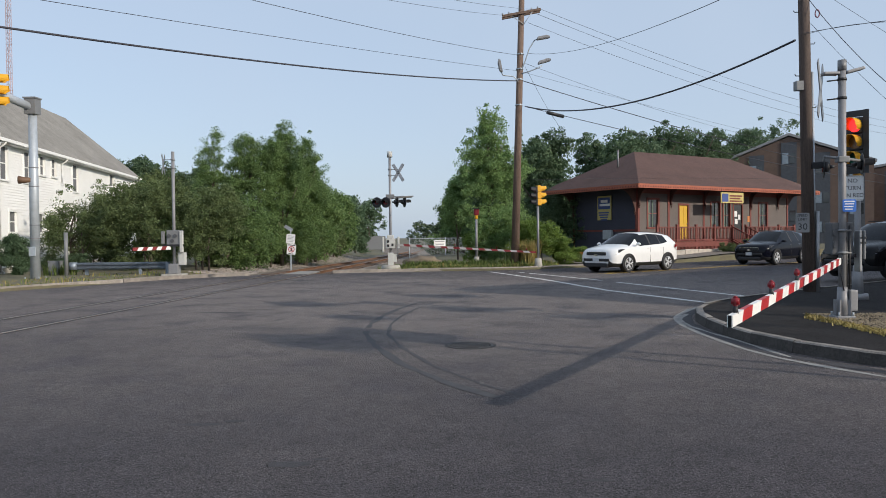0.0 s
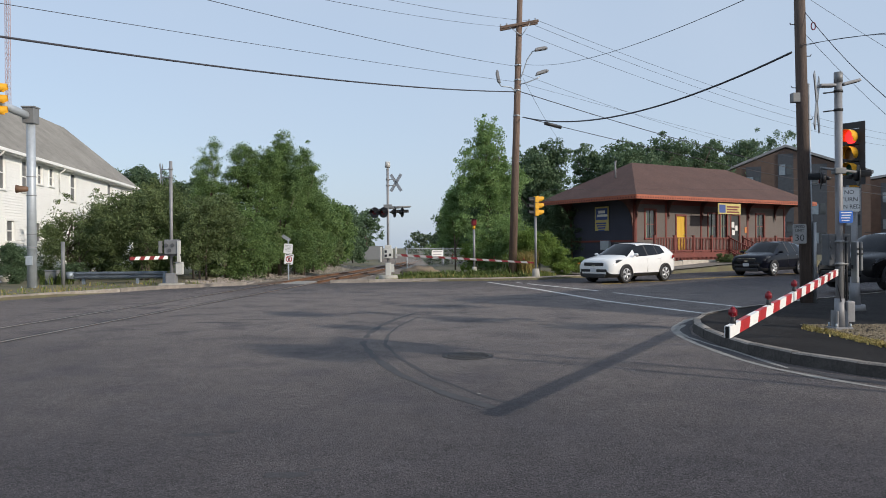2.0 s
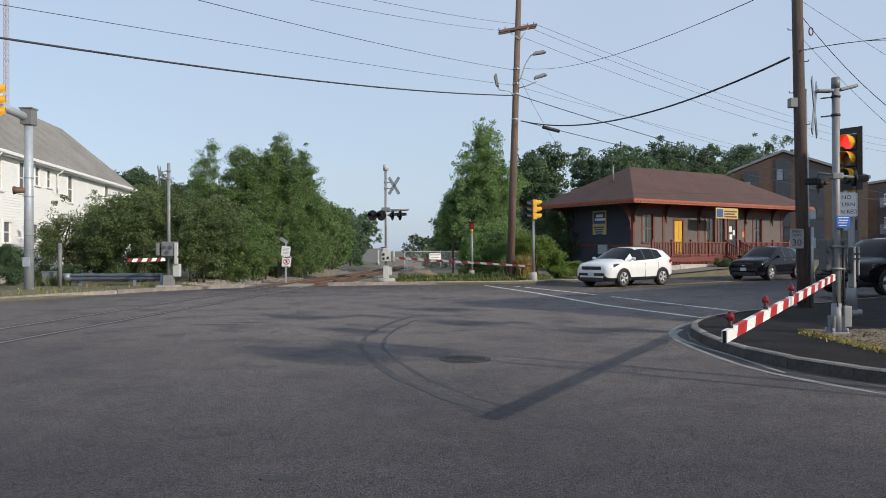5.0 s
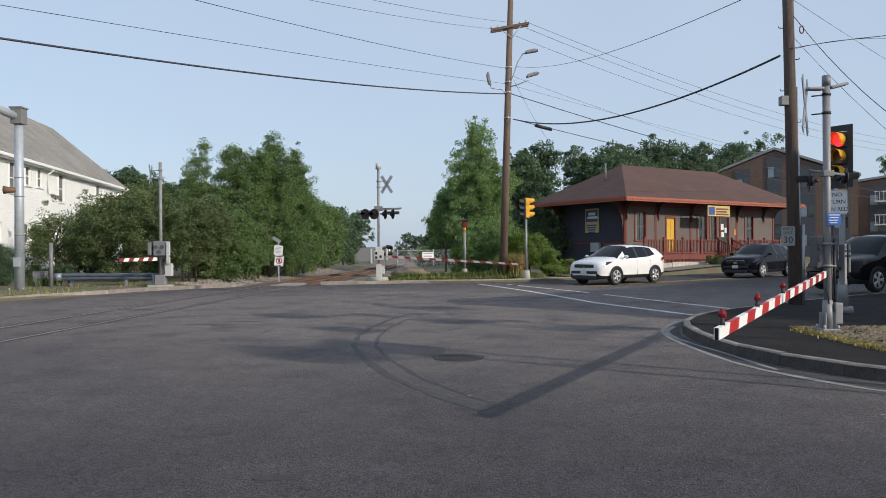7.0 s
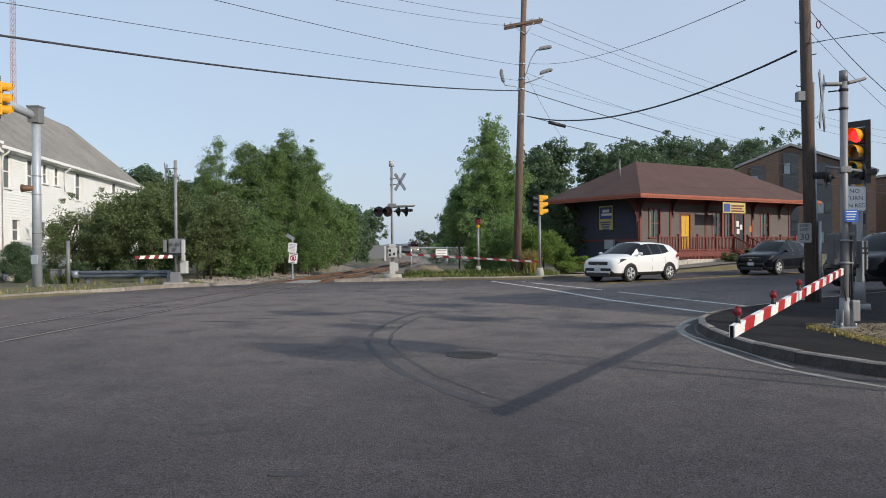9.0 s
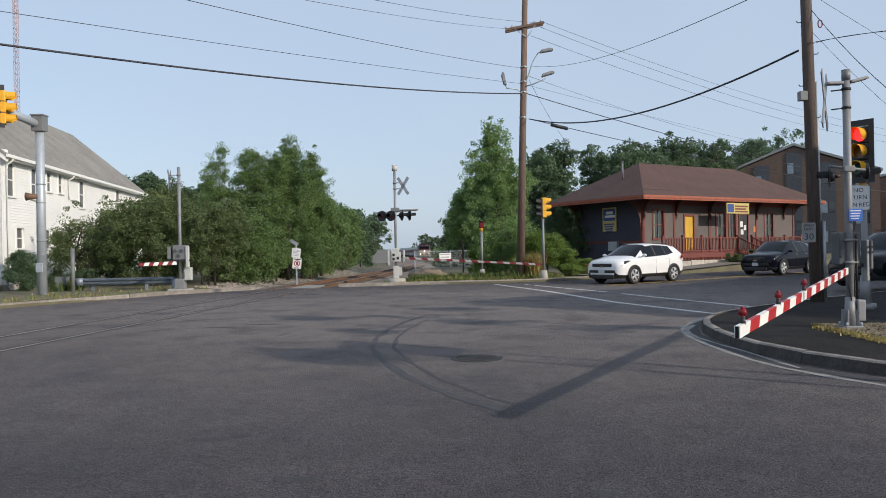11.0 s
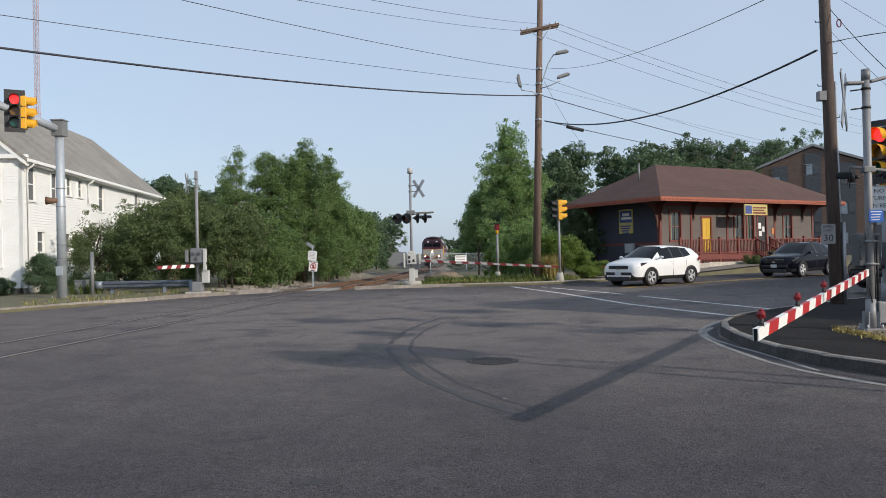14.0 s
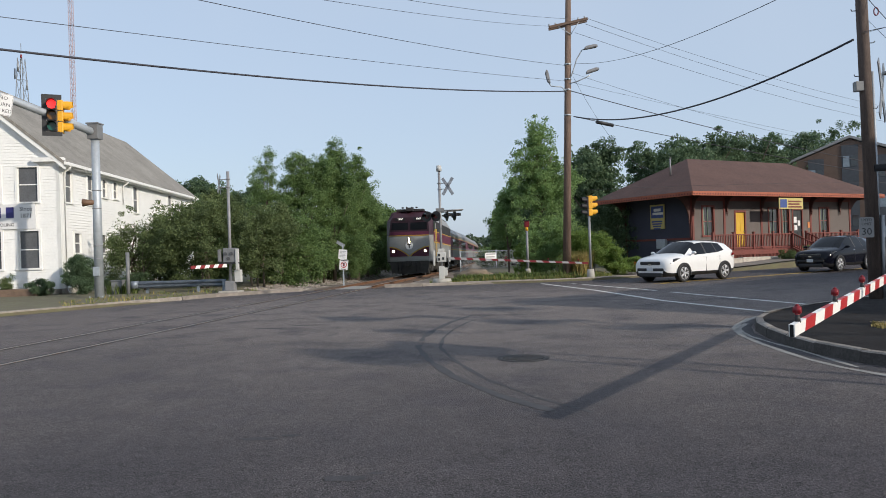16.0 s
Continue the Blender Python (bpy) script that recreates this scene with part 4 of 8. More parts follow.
def railing(x0, x1):
    bm = BM()
    box(bm, x0, x1, -PD + 0.02, -PD + 0.12, PZ + 0.86, PZ + 0.92)
    part("hand_rail", bm, M_dred, porch)
    bm = BM()
    box(bm, x0, x1, -PD + 0.04, -PD + 0.10, PZ + 0.08, PZ + 0.14)
    part("bottom_rail", bm, M_dred, porch)
    n = max(1, round((x1 - x0) / 1.9))
    for i in range(n + 1):
        xx = x0 + (x1 - x0) * i / n
        bm = BM()
        box(bm, xx - 0.06, xx + 0.06, -PD + 0.01, -PD + 0.13, GZ - 0.1, PZ + 1.0)
        box(bm, xx - 0.08, xx + 0.08, -PD - 0.01, -PD + 0.15, PZ + 1.0, PZ + 1.05)
        part("post", bm, M_dred, porch)
    xx = x0 + 0.1
    while xx < x1 - 0.05:
        bm = BM()
        box(bm, xx - 0.02, xx + 0.02, -PD + 0.05, -PD + 0.09, PZ + 0.14, PZ + 0.86)
        part("baluster", bm, M_dred, porch)
        xx += 0.14


railing(-0.15, ST0)
railing(ST1, DL - 0.05)
for i in range(5):
    bm = BM()
    z = PZ - (i + 1) * (PZ - GZ) / 5
    box(bm, ST0 + 0.05, ST1 - 0.05, -PD - 0.28 * (i + 1), -PD - 0.28 * i, z - 0.06, z)
    part("stair_tread", bm, M_dred, porch)
for xx in (ST0, ST1):
    bm = BM()
    A, B = Vector((xx, -PD + 0.06, PZ)), Vector((xx, -PD - 1.45, GZ))
    up = Vector((0, 0, 1))
    for o, w in ((0.9, 0.06), (0.12, 0.05), (-0.15, 0.2)):
        vs = [bm.verts.new(p + up * (o + dz) + Vector((dx, 0, 0))) for p in (A, B) for dz in (0, w) for dx in (-0.04, 0.04)]
        for q in ((0, 1, 3, 2), (4, 6, 7, 5), (0, 4, 5, 1), (2, 3, 7, 6), (0, 2, 6, 4), (1, 5, 7, 3)):
            bm.faces.new([vs[i] for i in q])
    bmesh.ops.recalc_face_normals(bm, faces=bm.faces)
    part("stair_rail", bm, M_dred, porch)
    bm = BM()
    for i in range(10):
        p = A.lerp(B, (i + 0.5) / 10)
        box(bm, p.x - 0.02, p.x + 0.02, p.y - 0.02, p.y + 0.02, p.z + 0.1, p.z + 0.9)
    box(bm, B.x - 0.06, B.x + 0.06, B.y - 0.06, B.y + 0.06, GZ - 0.1, GZ + 1.05)
    part("stair_baluster", bm, M_dred, porch)
# signs on the depot
bm = BM()
box(bm, 10.95, 11.25, -0.03, -0.022, 2.35, 2.75)
ob = tagged(put("wall_notice", bm, mat("orange_notice", (0.55, 0.20, 0.06), 0.6, var=0.2, scale=8), m=AX_DF), "small orange notice on the depot's clapboards", "notice")
M_sblue = mat("sign_blue", (0.035, 0.07, 0.24), 0.5, var=0.05)
M_sky = mat("sign_pale_yellow", (0.50, 0.41, 0.14), 0.5, var=0.06)
hang = empty("shop_sign", AX_DF, "yellow shop sign hung at the porch eave", "sign")
bm = BM()
box(bm, 5.9, 8.2, -DOV - 0.11, -DOV - 0.05, 3.52, 4.2)
part("panel", bm, M_sky, hang)
bm = BM()
for x in (6.0, 8.1):
    box(bm, x - 0.02, x + 0.02, -DOV - 0.1, -DOV - 0.06, 4.2, 4.32)
part("hanger", bm, M_black, hang)
bm = BM()
box(bm, 5.98, 6.62, -DOV - 0.118, -DOV - 0.11, 3.6, 4.12)
part("logo_patch", bm, M_sblue, hang)
bm = BM()
for i in range(3):
    box(bm, 6.75, 8.05 - 0.2 * (i % 2), -DOV - 0.118, -DOV - 0.11, 3.94 - i * 0.17, 4.04 - i * 0.17)
part("lettering_bar", bm, M_dred, hang)
wsn = empty("wall_sign", AX_DL, "tall yellow and blue shop sign on the depot end wall", "sign")
bm = BM()
box(bm, DW - 3.32, DW - 2.12, -0.1, -0.04, 2.5, 4.05)
part("panel", bm, M_sky, wsn)
bm = BM()
box(bm, DW - 3.24, DW - 2.2, -0.108, -0.1, 3.2, 3.95, bev=0)
part("logo_patch", bm, M_sblue, wsn)
bm = BM()
for i in range(4):
    box(bm, DW - 3.2 + 0.06 * i, DW - 2.3 - 0.05 * i, -0.112, -0.108 + 0.008, 3.02 - i * 0.15 - 0.09, 3.02 - i * 0.15)
part("lettering_bar", bm, M_sblue, wsn)
bm = BM()
box(bm, DW - 3.1, DW - 2.2, -0.116, -0.1, 3.4, 3.55)
box(bm, DW - 3.0, DW - 2.4, -0.116, -0.1, 3.62, 3.8)
part("logo_stripe", bm, M_signw, wsn)
bm = BM()
box(bm, DW - 2.75, DW - 2.0, -0.22, 0, 1.25, 1.85, bev=0.02)
tagged(put("meter_box", bm, M_galv, m=AX_DL), "grey electric meter box on the depot wall", "meter box")

# pale pavement between the kerb and the depot's plot
bm = BM()
prev = None
for i in range(41):
    u = i / 40
    x, y = 6.9 + (25 - 6.9) * u, 35.75 + (49.65 - 35.75) * u
    row = []
    for o in (0.14, 1.0, 2.3):
        px_, py_ = x - 0.609 * o, y + 0.793 * o
        row.append(bm.verts.new((px_, py_, max(land(px_, py_), 0.13) + 0.045)))
    if prev:
        for k in range(2):
            bm.faces.new((prev[k], row[k], row[k + 1], prev[k + 1]))
    prev = row
bmesh.ops.recalc_face_normals(bm, faces=bm.faces)
tagged(put("pavement", bm, mat("dusty_pavement", (0.19, 0.165, 0.14), 0.9, var=0.25, scale=0.8, bump=0.3, bscale=40)), "dusty pale pavement along the depot's plot", "pavement", kind="structure")

# low retaining wall of old granite blocks along the depot's plot
rw = empty("retaining_wall", Matrix(), "low wall of pale granite blocks by the depot", "wall", kind="structure")
M_block = mat("pale_granite", (0.42, 0.38, 0.33), 0.9, var=0.3, scale=3, bump=0.6, bscale=20, random_obj=0.15)
stone_run(rw, "block", [(12.2, 42.4), (18.3, 46.6), (24.5, 50.9)], 1.3, 0.35, 0.42, M_block, z0=0.2, gap=0.03, jit=0.02)

# ---- brown office block behind ----
M_obrick = mat("brown_brick", (0.135, 0.092, 0.074), 0.9, var=0.15, scale=2, bump=0.2)
M_opanel = mat("slate_panel", (0.060, 0.068, 0.082), 0.6, var=0.2)
M_oedge = mat("grey_roof_edge", (0.26, 0.27, 0.28), 0.7, var=0.15)
M_opale = mat("pale_window", (0.22, 0.27, 0.32), 0.15, var=0.2)


def office(cx, cy, turn, width, eave, apex, depth, cols, floors, name, label):
    b = empty(name, Matrix.Translation((cx, cy, 0)) @ Matrix.Rotation(radians(turn), 4, "Z"), label, "building")
    bm = BM()
    prism(bm, [(-width / 2, -2), (width / 2, -2), (width / 2, eave), (0, apex), (-width / 2, eave)], 0, depth)
    bmesh.ops.recalc_face_normals(bm, faces=bm.faces)
    part("wall", bm, M_obrick, b)
    bm = BM()
    for s in (-1, 1):
        vs = [(s * (width / 2 + 0.25), eave + 0.02), (0, apex + 0.12), (0, apex + 0.38), (s * (width / 2 + 0.25), eave + 0.28)]
        prism(bm, vs, -0.2, depth + 0.2)
    bmesh.ops.recalc_face_normals(bm, faces=bm.faces)
    part("roof", bm, M_oedge, b, "low-pitched roof with a grey edge")
    for i in range(cols):
        x = -width / 2 + width * (i + 0.5) / cols
        h = eave + (apex - eave) * (1 - abs(x) / (width / 2)) - 0.6
        bm = BM()
        box(bm, x - width / cols * 0.24, x + width / cols * 0.24, -0.06, 0.05, 0.2, h)
        st = part("window_strip", bm, M_opanel, b)
        for f in range(floors):
            z = h - 2.2 - f * 3.0
            if z < 0:
                continue
            bm = BM()
            box(bm, x - width / cols * 0.20, x - 0.05, -0.09, -0.05, z, z + 1.1)
            part("pane", bm, M_opale if (i + f) % 3 else M_glass, st)
            bm = BM()
            box(bm, x + 0.05, x + width / cols * 0.20, -0.09, -0.05, z, z + 1.1)
            part("pane", bm, M_glass, st)
    return b


office(36.2, 78, -24, 15.5, 8.6, 11.6, 24, 5, 3, "office_building", "brown brick office block with dark window strips")
ap = office(52.0, 82, -30, 16, 8.2, 9.2, 14, 4, 3, "apartment_building", "brown apartment block with white-edged balconies")
for f in range(3):
    for i in range(3):
        bm = BM()
        box(bm, -7 + i * 4.6, -4 + i * 4.6, -1.4, -0.1, 1.2 + f * 2.6, 1.35 + f * 2.6)
        for q in range(8):
            box(bm, -6.95 + i * 4.6 + q * 0.41, -6.9 + i * 4.6 + q * 0.41, -1.38, -1.33, 1.35 + f * 2.6, 2.3 + f * 2.6)
        box(bm, -7 + i * 4.6, -4 + i * 4.6, -1.4, -1.3, 2.3 + f * 2.6, 2.4 + f * 2.6)
        part("balcony", bm, M_trim, ap, "white balcony rail")

# ---- street furniture ----
M_lens_red = mat("red_lens_lit", (1.0, 0.03, 0.03), 0.3, var=0, emit=1.3)
M_lens_amber = mat("amber_lens", (0.16, 0.07, 0.01), 0.2, var=0.1)
M_lens_green = mat("green_lens", (0.01, 0.09, 0.07), 0.2, var=0.1)
M_lens_dark = mat("dark_red_lens", (0.10, 0.012, 0.012), 0.2, var=0.1)
M_cream = mat("white_case_paint", (0.50, 0.50, 0.48), 0.5, var=0.1, scale=4)
M_gdark = mat("dark_grey_case_paint", (0.085, 0.088, 0.095), 0.55, 0.1, var=0.15, scale=4)
M_grey = mat("grey_case_paint", (0.19, 0.195, 0.20), 0.5, 0.1, var=0.12, scale=4)
M_cable = mat("cable_rubber", (0.035, 0.035, 0.045), 0.6, var=0.1)
M_sback = mat("bare_sign_back", (0.35, 0.36, 0.37), 0.45, 0.6, var=0.1)
M_bluesign = mat("blue_sign", (0.02, 0.13, 0.50), 0.45, var=0.05)
M_lampred = mat("gate_lamp_red", (0.20, 0.008, 0.014), 0.3, var=0.1)


def lens(bm, r, y, n=16, x=0, z=0):
    tube(bm, (x, y, z), (x, y - 0.015, z), r, n=n)


def signal_head(parent, m, housing_mat, lit=0, plate=True, visor_mat=None, shell=None):
    """Three-section traffic light that faces -y: housing, backplate, visors, lenses."""
    h = empty("signal_head", m)
    h.parent = parent
    bm = BM()
    for i in range(3):
        box(bm, -0.17, 0.17, -0.02, 0.2, 0.36 * (1 - i) - 0.175, 0.36 * (1 - i) + 0.175, bev=0.03)
    part("housing", bm, housing_mat, h)
    if plate:
        bm = BM()
        w, t, b = 0.30, 0.68, -0.68
        for q in ((-w, -0.17, b, t), (0.17, w, b, t), (-0.17, 0.17, 0.54, t), (-0.17, 0.17, b, -0.54)):
            box(bm, q[0], q[1], 0.0, 0.012, q[2], q[3])
        part("backplate", bm, M_black, h)
    for i, mm in enumerate((M_lens_red if lit else M_lens_dark, M_lens_amber, M_lens_green)):
        z = 0.36 * (1 - i)
        bm = BM()
        tube(bm, (0, -0.022, z), (0, -0.035, z), 0.145, n=20)
        part("lens", bm, mm, h)
        bm = BM()
        n = 14
        ring = []
        for k in range(n + 1):
            a = radians(-40 + 260 * k / n)
            ca, sa = 0.155 * math.cos(a), 0.155 * math.sin(a)
            dep = 0.30 if sa > -0.02 else 0.20
            ring.append([bm.verts.new((ca * s, y, z + sa * s)) for s, y in ((1, -0.02), (1, -dep), (0.95, -dep), (0.95, -0.02))])
        for A, B in zip(ring, ring[1:]):
            for q in range(4):
                bm.faces.new((A[q], B[q], B[(q + 1) % 4], A[(q + 1) % 4]))
        bmesh.ops.recalc_face_normals(bm, faces=bm.faces)
        part("visor", bm, visor_mat or M_black, h)
    return h


def bolts(parent, r, z, n=4):
    for i in range(n):
        a = radians(45 + 360 * i / n)
        bm = BM()
        tube(bm, (r * math.cos(a), r * math.sin(a), z), (r * math.cos(a), r * math.sin(a), z + 0.06), 0.025, n=6)
        part("bolt", bm, M_galv, parent)


def plate(parent, w, h, m, material, name="sign_plate", label=""):
    bm = BM()
    box(bm, -w / 2, w / 2, -0.006, 0.0, -h / 2, h / 2)
    bmesh.ops.bevel(bm, geom=[e for e in bm.edges if abs(e.verts[0].co.y - e.verts[1].co.y) > 0.003], offset=min(0.03, 0.06 * w), segments=3, affect="EDGES")
    ob = part(name, bm, material, parent, label)
    ob.matrix_basis = m
    return ob


def no_turn_sign(parent, m, s=1.0):
    p = plate(parent, 0.60 * s, 0.76 * s, m, M_signw, label="white sign that reads no turn on red")
    for i, t in enumerate(("NO", "TURN", "ON RED")):
        words(t, 0.175 * s, M_text, p, Matrix.Translation((0, -0.008, (0.22 - 0.22 * i) * s)), sx=1.0 if i < 2 else 0.92)
    bm = BM()
    for q in ((-0.28, 0.28, 0.355, 0.362), (-0.28, 0.28, -0.362, -0.355), (-0.285, -0.278, -0.355, 0.355), (0.278, 0.285, -0.355, 0.355)):
        box(bm, q[0] * s, q[1] * s, -0.009, -0.006, q[2] * s, q[3] * s)
    part("border", bm, M_text, p)
    return p


def crossbuck(parent, m, material, s=0.46):
    for a in (56, -56):
        bm = BM()
        box(bm, -s, s, -0.008, 0.008, -0.075, 0.075)
        ob = part("crossbuck_blade", bm, material, parent)
        ob.matrix_basis = m @ Matrix.Rotation(radians(a), 4, "Y")


def flasher(parent, m, r=0.25, back=False):
    """One round crossing lamp with its black disc, facing -y."""
    f = empty("crossing_lamp", m)
    f.parent = parent
    bm = BM()
    tube(bm, (0, 0, 0), (0, 0.02, 0), r, n=24)
    part("disc", bm, M_black, f)
    bm = BM()
    tube(bm, (0, 0.02, 0), (0, 0.14, 0), 0.13, 0.10, n=16)
    tube(bm, (0, 0.14, 0), (0, 0.26, 0), 0.05, 0.03, n=10)
    part("housing", bm, M_black, f)
    bm = BM()
    tube(bm, (0, -0.005, 0), (0, -0.03, 0), 0.11, n=16)
    part("lens", bm, M_lens_dark, f)
    bm = BM()
    for k in range(9):
        a0, a1 = radians(-10 + 200 * k / 9), radians(-10 + 200 * (k + 1) / 9)
        v = [bm.verts.new((0.125 * math.cos(a), y, 0.125 * math.sin(a))) for a, y in ((a0, 0), (a1, 0), (a1, -0.28), (a0, -0.28))]
        bm.faces.new(v)
    bmesh.ops.solidify(bm, geom=bm.faces[:], thickness=0.006)
    part("hood", bm, M_black, f)
    return f


def gate_arm(parent, a, b, h0, h1, n, lamps=(), first_red=0.5, th=0.05, red=None, white=None):
    """A striped barrier arm from a (at the mast) to b (the tip): each stripe band is a piece."""
    a, b = Vector(a), Vector(b)
    d = (b - a).normalized()
    up = Vector((0, 0, 1))
    nrm = d.cross(up).normalized()
    L = (b - a).length
    arm = empty("gate_arm", Matrix())
    arm.parent = parent
    for i in range(n):
        s0, s1 = L * i / n, L * (i + 1) / n
        sk = 0.0
        hh0, hh1 = h0 + (h1 - h0) * i / n, h0 + (h1 - h0) * (i + 1) / n
        c0, c1 = a + d * s0, a + d * s1
        slant = 0.16 * (hh0 + hh1)
        bm = BM()
        vs = []
        for (c, hh) in ((c0, hh0), (c1, hh1)):
            first, last = c == c0 and i == 0, c == c1 and i == n - 1
            for z, k in ((-hh / 2, 1), (hh / 2, -1)):
                off = d * (0 if first or last else slant * k)
                for y in (-th / 2, th / 2):
                    vs.append(bm.verts.new(c + off + up * z + nrm * y))
        for q in ((0, 2, 6, 4), (1, 5, 7, 3), (2, 3, 7, 6), (0, 4, 5, 1), (0, 1, 3, 2), (4, 6, 7, 5)):
            bm.faces.new([vs[k] for k in q])
        bmesh.ops.recalc_face_normals(bm, faces=bm.faces)
        part("stripe", bm, (red or M_red) if i % 2 == int(first_red) else (white or M_white), arm)
    for s in lamps:
        c = a + d * (L * s) + up * (h0 + (h1 - h0) * s) * 0.5
        bm = BM()
        tube(bm, c - up * 0.01, c + up * 0.05, 0.024, 0.018, n=10)
        lp = part("lamp_base", bm, M_black, arm)
        bm = BM()
        tube(bm, c + up * 0.04, c + up * 0.055, 0.012, 0.021, n=12)
        tube(bm, c + up * 0.055, c + up * 0.115, 0.021, 0.021, n=12)
        tube(bm, c + up * 0.115, c + up * 0.13, 0.021, 0.008, n=12)
        tube(bm, c + up * 0.085 - nrm * 0.028, c + up * 0.085 + nrm * 0.028, 0.026, n=14)
        part("lens", bm, M_lampred, lp, "small red warning lamp")
    return arm


# -- traffic light on a long arm, beside the white house --
sm = empty("traffic_signal", pose(-15.3, 28.0, 0.05), "tall grey steel column with arm and traffic lights", "traffic light")
bm = BM()
tube(bm, (0, 0, 0.05), (0, 0, 6.75), 0.175, 0.145, n=24)
part("column", bm, M_galv, sm)
bm = BM()
box(bm, -0.36, 0.36, -0.36, 0.36, 0.0, 0.06, bev=0.01)
part("base_plate", bm, M_galv, sm)
bolts(sm, 0.36, 0.06)
bm = BM()
box(bm, -0.21, 0.21, -0.21, 0.21, 6.2, 6.8, bev=0.02)
box(bm, -0.24, 0.24, -0.24, 0.24, 6.78, 6.83)
part("arm_clamp", bm, M_grey, sm)
bm = BM()
box(bm, -0.13, 0.13, -0.22, -0.17, 0.9, 1.25, bev=0.02)
part("hand_hole_cover", bm, M_galv, sm)
AD = Vector((-0.451, -0.893, 0))
bm = BM()
sweep(bm, [AD * s + Vector((0, 0, 6.45 + 0.26 * s - 0.006 * s * s)) for s in (0, 1, 2, 3, 4, 6, 8, 10)], 0.155, n=16, taper=0.11)
part("mast_arm", bm, M_galv, sm)
P = AD * 1.68 + Vector((0, -0.05, 6.86))
signal_head(sm, Matrix.Translation(P + Vector((0.1, -0.2, 0))) @ Matrix.Rotation(radians(28), 4, "Z") @ Matrix.Diagonal((1.1, 1.1, 1.12, 1)), M_black, lit=1)
signal_head(sm, Matrix.Translation(P + Vector((0.34, 0.12, -0.02))) @ Matrix.Rotation(radians(112), 4, "Z") @ Matrix.Diagonal((1.1, 1.1, 1.12, 1)), M_yellow, plate=False, visor_mat=M_yellow)
bm = BM()
box(bm, -0.2, 0.25, -0.05, 0.08, 0.55, 0.68, bev=0.02)
box(bm, -0.12, 0.14, -0.05, 0.08, 0.68, 0.76, bev=0.02)
ob = part("bracket", bm, M_grey, sm)
ob.matrix_basis = Matrix.Translation(P)
no_turn_sign(sm, Matrix.Translation(AD * 3.45 + Vector((0.06, -0.18, 7.0))) @ Matrix.Rotation(radians(30), 4, "Z") @ Matrix.Rotation(radians(8), 4, "Y"))
bm = BM()
sweep(bm, [(0, 0, 0), (-0.3, -0.05, 0), (-0.42, -0.08, 0.0)], 0.09, n=8, taper=0.16)
ob = part("pedestrian_bell", bm, mat("dull_brown", (0.15, 0.085, 0.05), 0.6), sm)
ob.matrix_basis = Matrix.Translation((-0.05, -0.1, 3.75))
for z in (1.55, 2.05, 3.5, 4.2):
    bm = BM()
    tube(bm, (0, 0, z), (0, 0, z + 0.03), 0.175, n=24)
    part("strap", bm, M_alu, sm)

# -- crossing mast with a short arm, by the bushes --
g1 = empty("crossing_gate", pose(-10.8, 30.0, 0.05), "aluminium crossing mast with a short striped gate arm", "crossing gate")
bm = BM()
box(bm, -0.42, 0.42, -0.35, 0.35, -0.1, 0.1, bev=0.04)
part("footing", bm, M_concrete, g1)
bm = BM()
tube(bm, (0, 0, 0.1), (0, 0, 5.0), 0.062, n=16)
part("mast", bm, M_alu, g1)
bm = BM()
box(bm, -0.2, 0.2, -0.16, 0.16, 0.1, 0.5, bev=0.03)
part("base_casting", bm, M_alu, g1)
bm = BM()
box(bm, 0.2, 0.46, -0.12, 0.12, 0.45, 0.95, bev=0.02)
part("junction_box", bm, M_cream, g1)
bm = BM()
box(bm, -0.24, 0.30, -0.2, 0.25, 1.25, 1.85, bev=0.04)
part("gate_mechanism", bm, M_grey, g1)
for x, z in ((-0.12, 1.62), (0.12, 1.62), (0.0, 1.42)):
    bm = BM()
    tube(bm, (x, -0.2, z), (x, -0.24, z), 0.075, n=14)
    part("cover_cap", bm, M_gdark, g1)
for s in (-1, 1):
    bm = BM()
    box(bm, 0.30 * (1 if s > 0 else -1.45), 0.30 * (1 if s > 0 else -1.45) + 0.12, -0.25, -0.1, 0.95 if s > 0 else 1.3, 1.8, bev=0.02)
    part("counterweight", bm, M_cream if s > 0 else M_grey, g1)
bm = BM()
box(bm, -0.42, 0.45, -0.22, -0.17, 1.2, 1.28)
part("arm_bracket", bm, M_black, g1)
gate_arm(g1, (-0.1, -0.15, 1.14), (-0.95, -1.75, 1.12), 0.14, 0.125, 8, first_red=1, red=M_dimred)
crossbuck(g1, Matrix.Translation((-0.42, 0.1, 4.5)) @ Matrix.Rotation(radians(98), 4, "Z"), M_sback)
for z in (4.35, 4.68):
    bm = BM()
    tube(bm, (0, 0, z), (-0.42, 0.08, z), 0.015)
    tube(bm, (0, 0, z - 0.03), (0, 0, z + 0.03), 0.09)
    part("crossbuck_bracket", bm, M_alu, g1)

# -- main crossing signal at the track --
g2 = empty("crossing_gate", pose(-2.47, 35.3, 0.05), "crossing signal with crossbuck, round lamps and lowered striped arm", "crossing gate")
bm = BM()
tube(bm, (0, 0, -0.1), (0, 0, 0.16), 0.5, 0.42, n=20)
part("footing", bm, M_concrete, g2)
bm = BM()
tube(bm, (0, 0, 0.1), (0, 0, 5.2), 0.06, n=16)
part("mast", bm, M_alu, g2)
bm = BM()
box(bm, -0.13, 0.13, -0.13, 0.13, 0.15, 0.75, bev=0.03)
box(bm, 0.12, 0.28, -0.1, 0.1, 0.3, 0.68, bev=0.02)
part("base_casting", bm, M_cream, g2)
bm = BM()
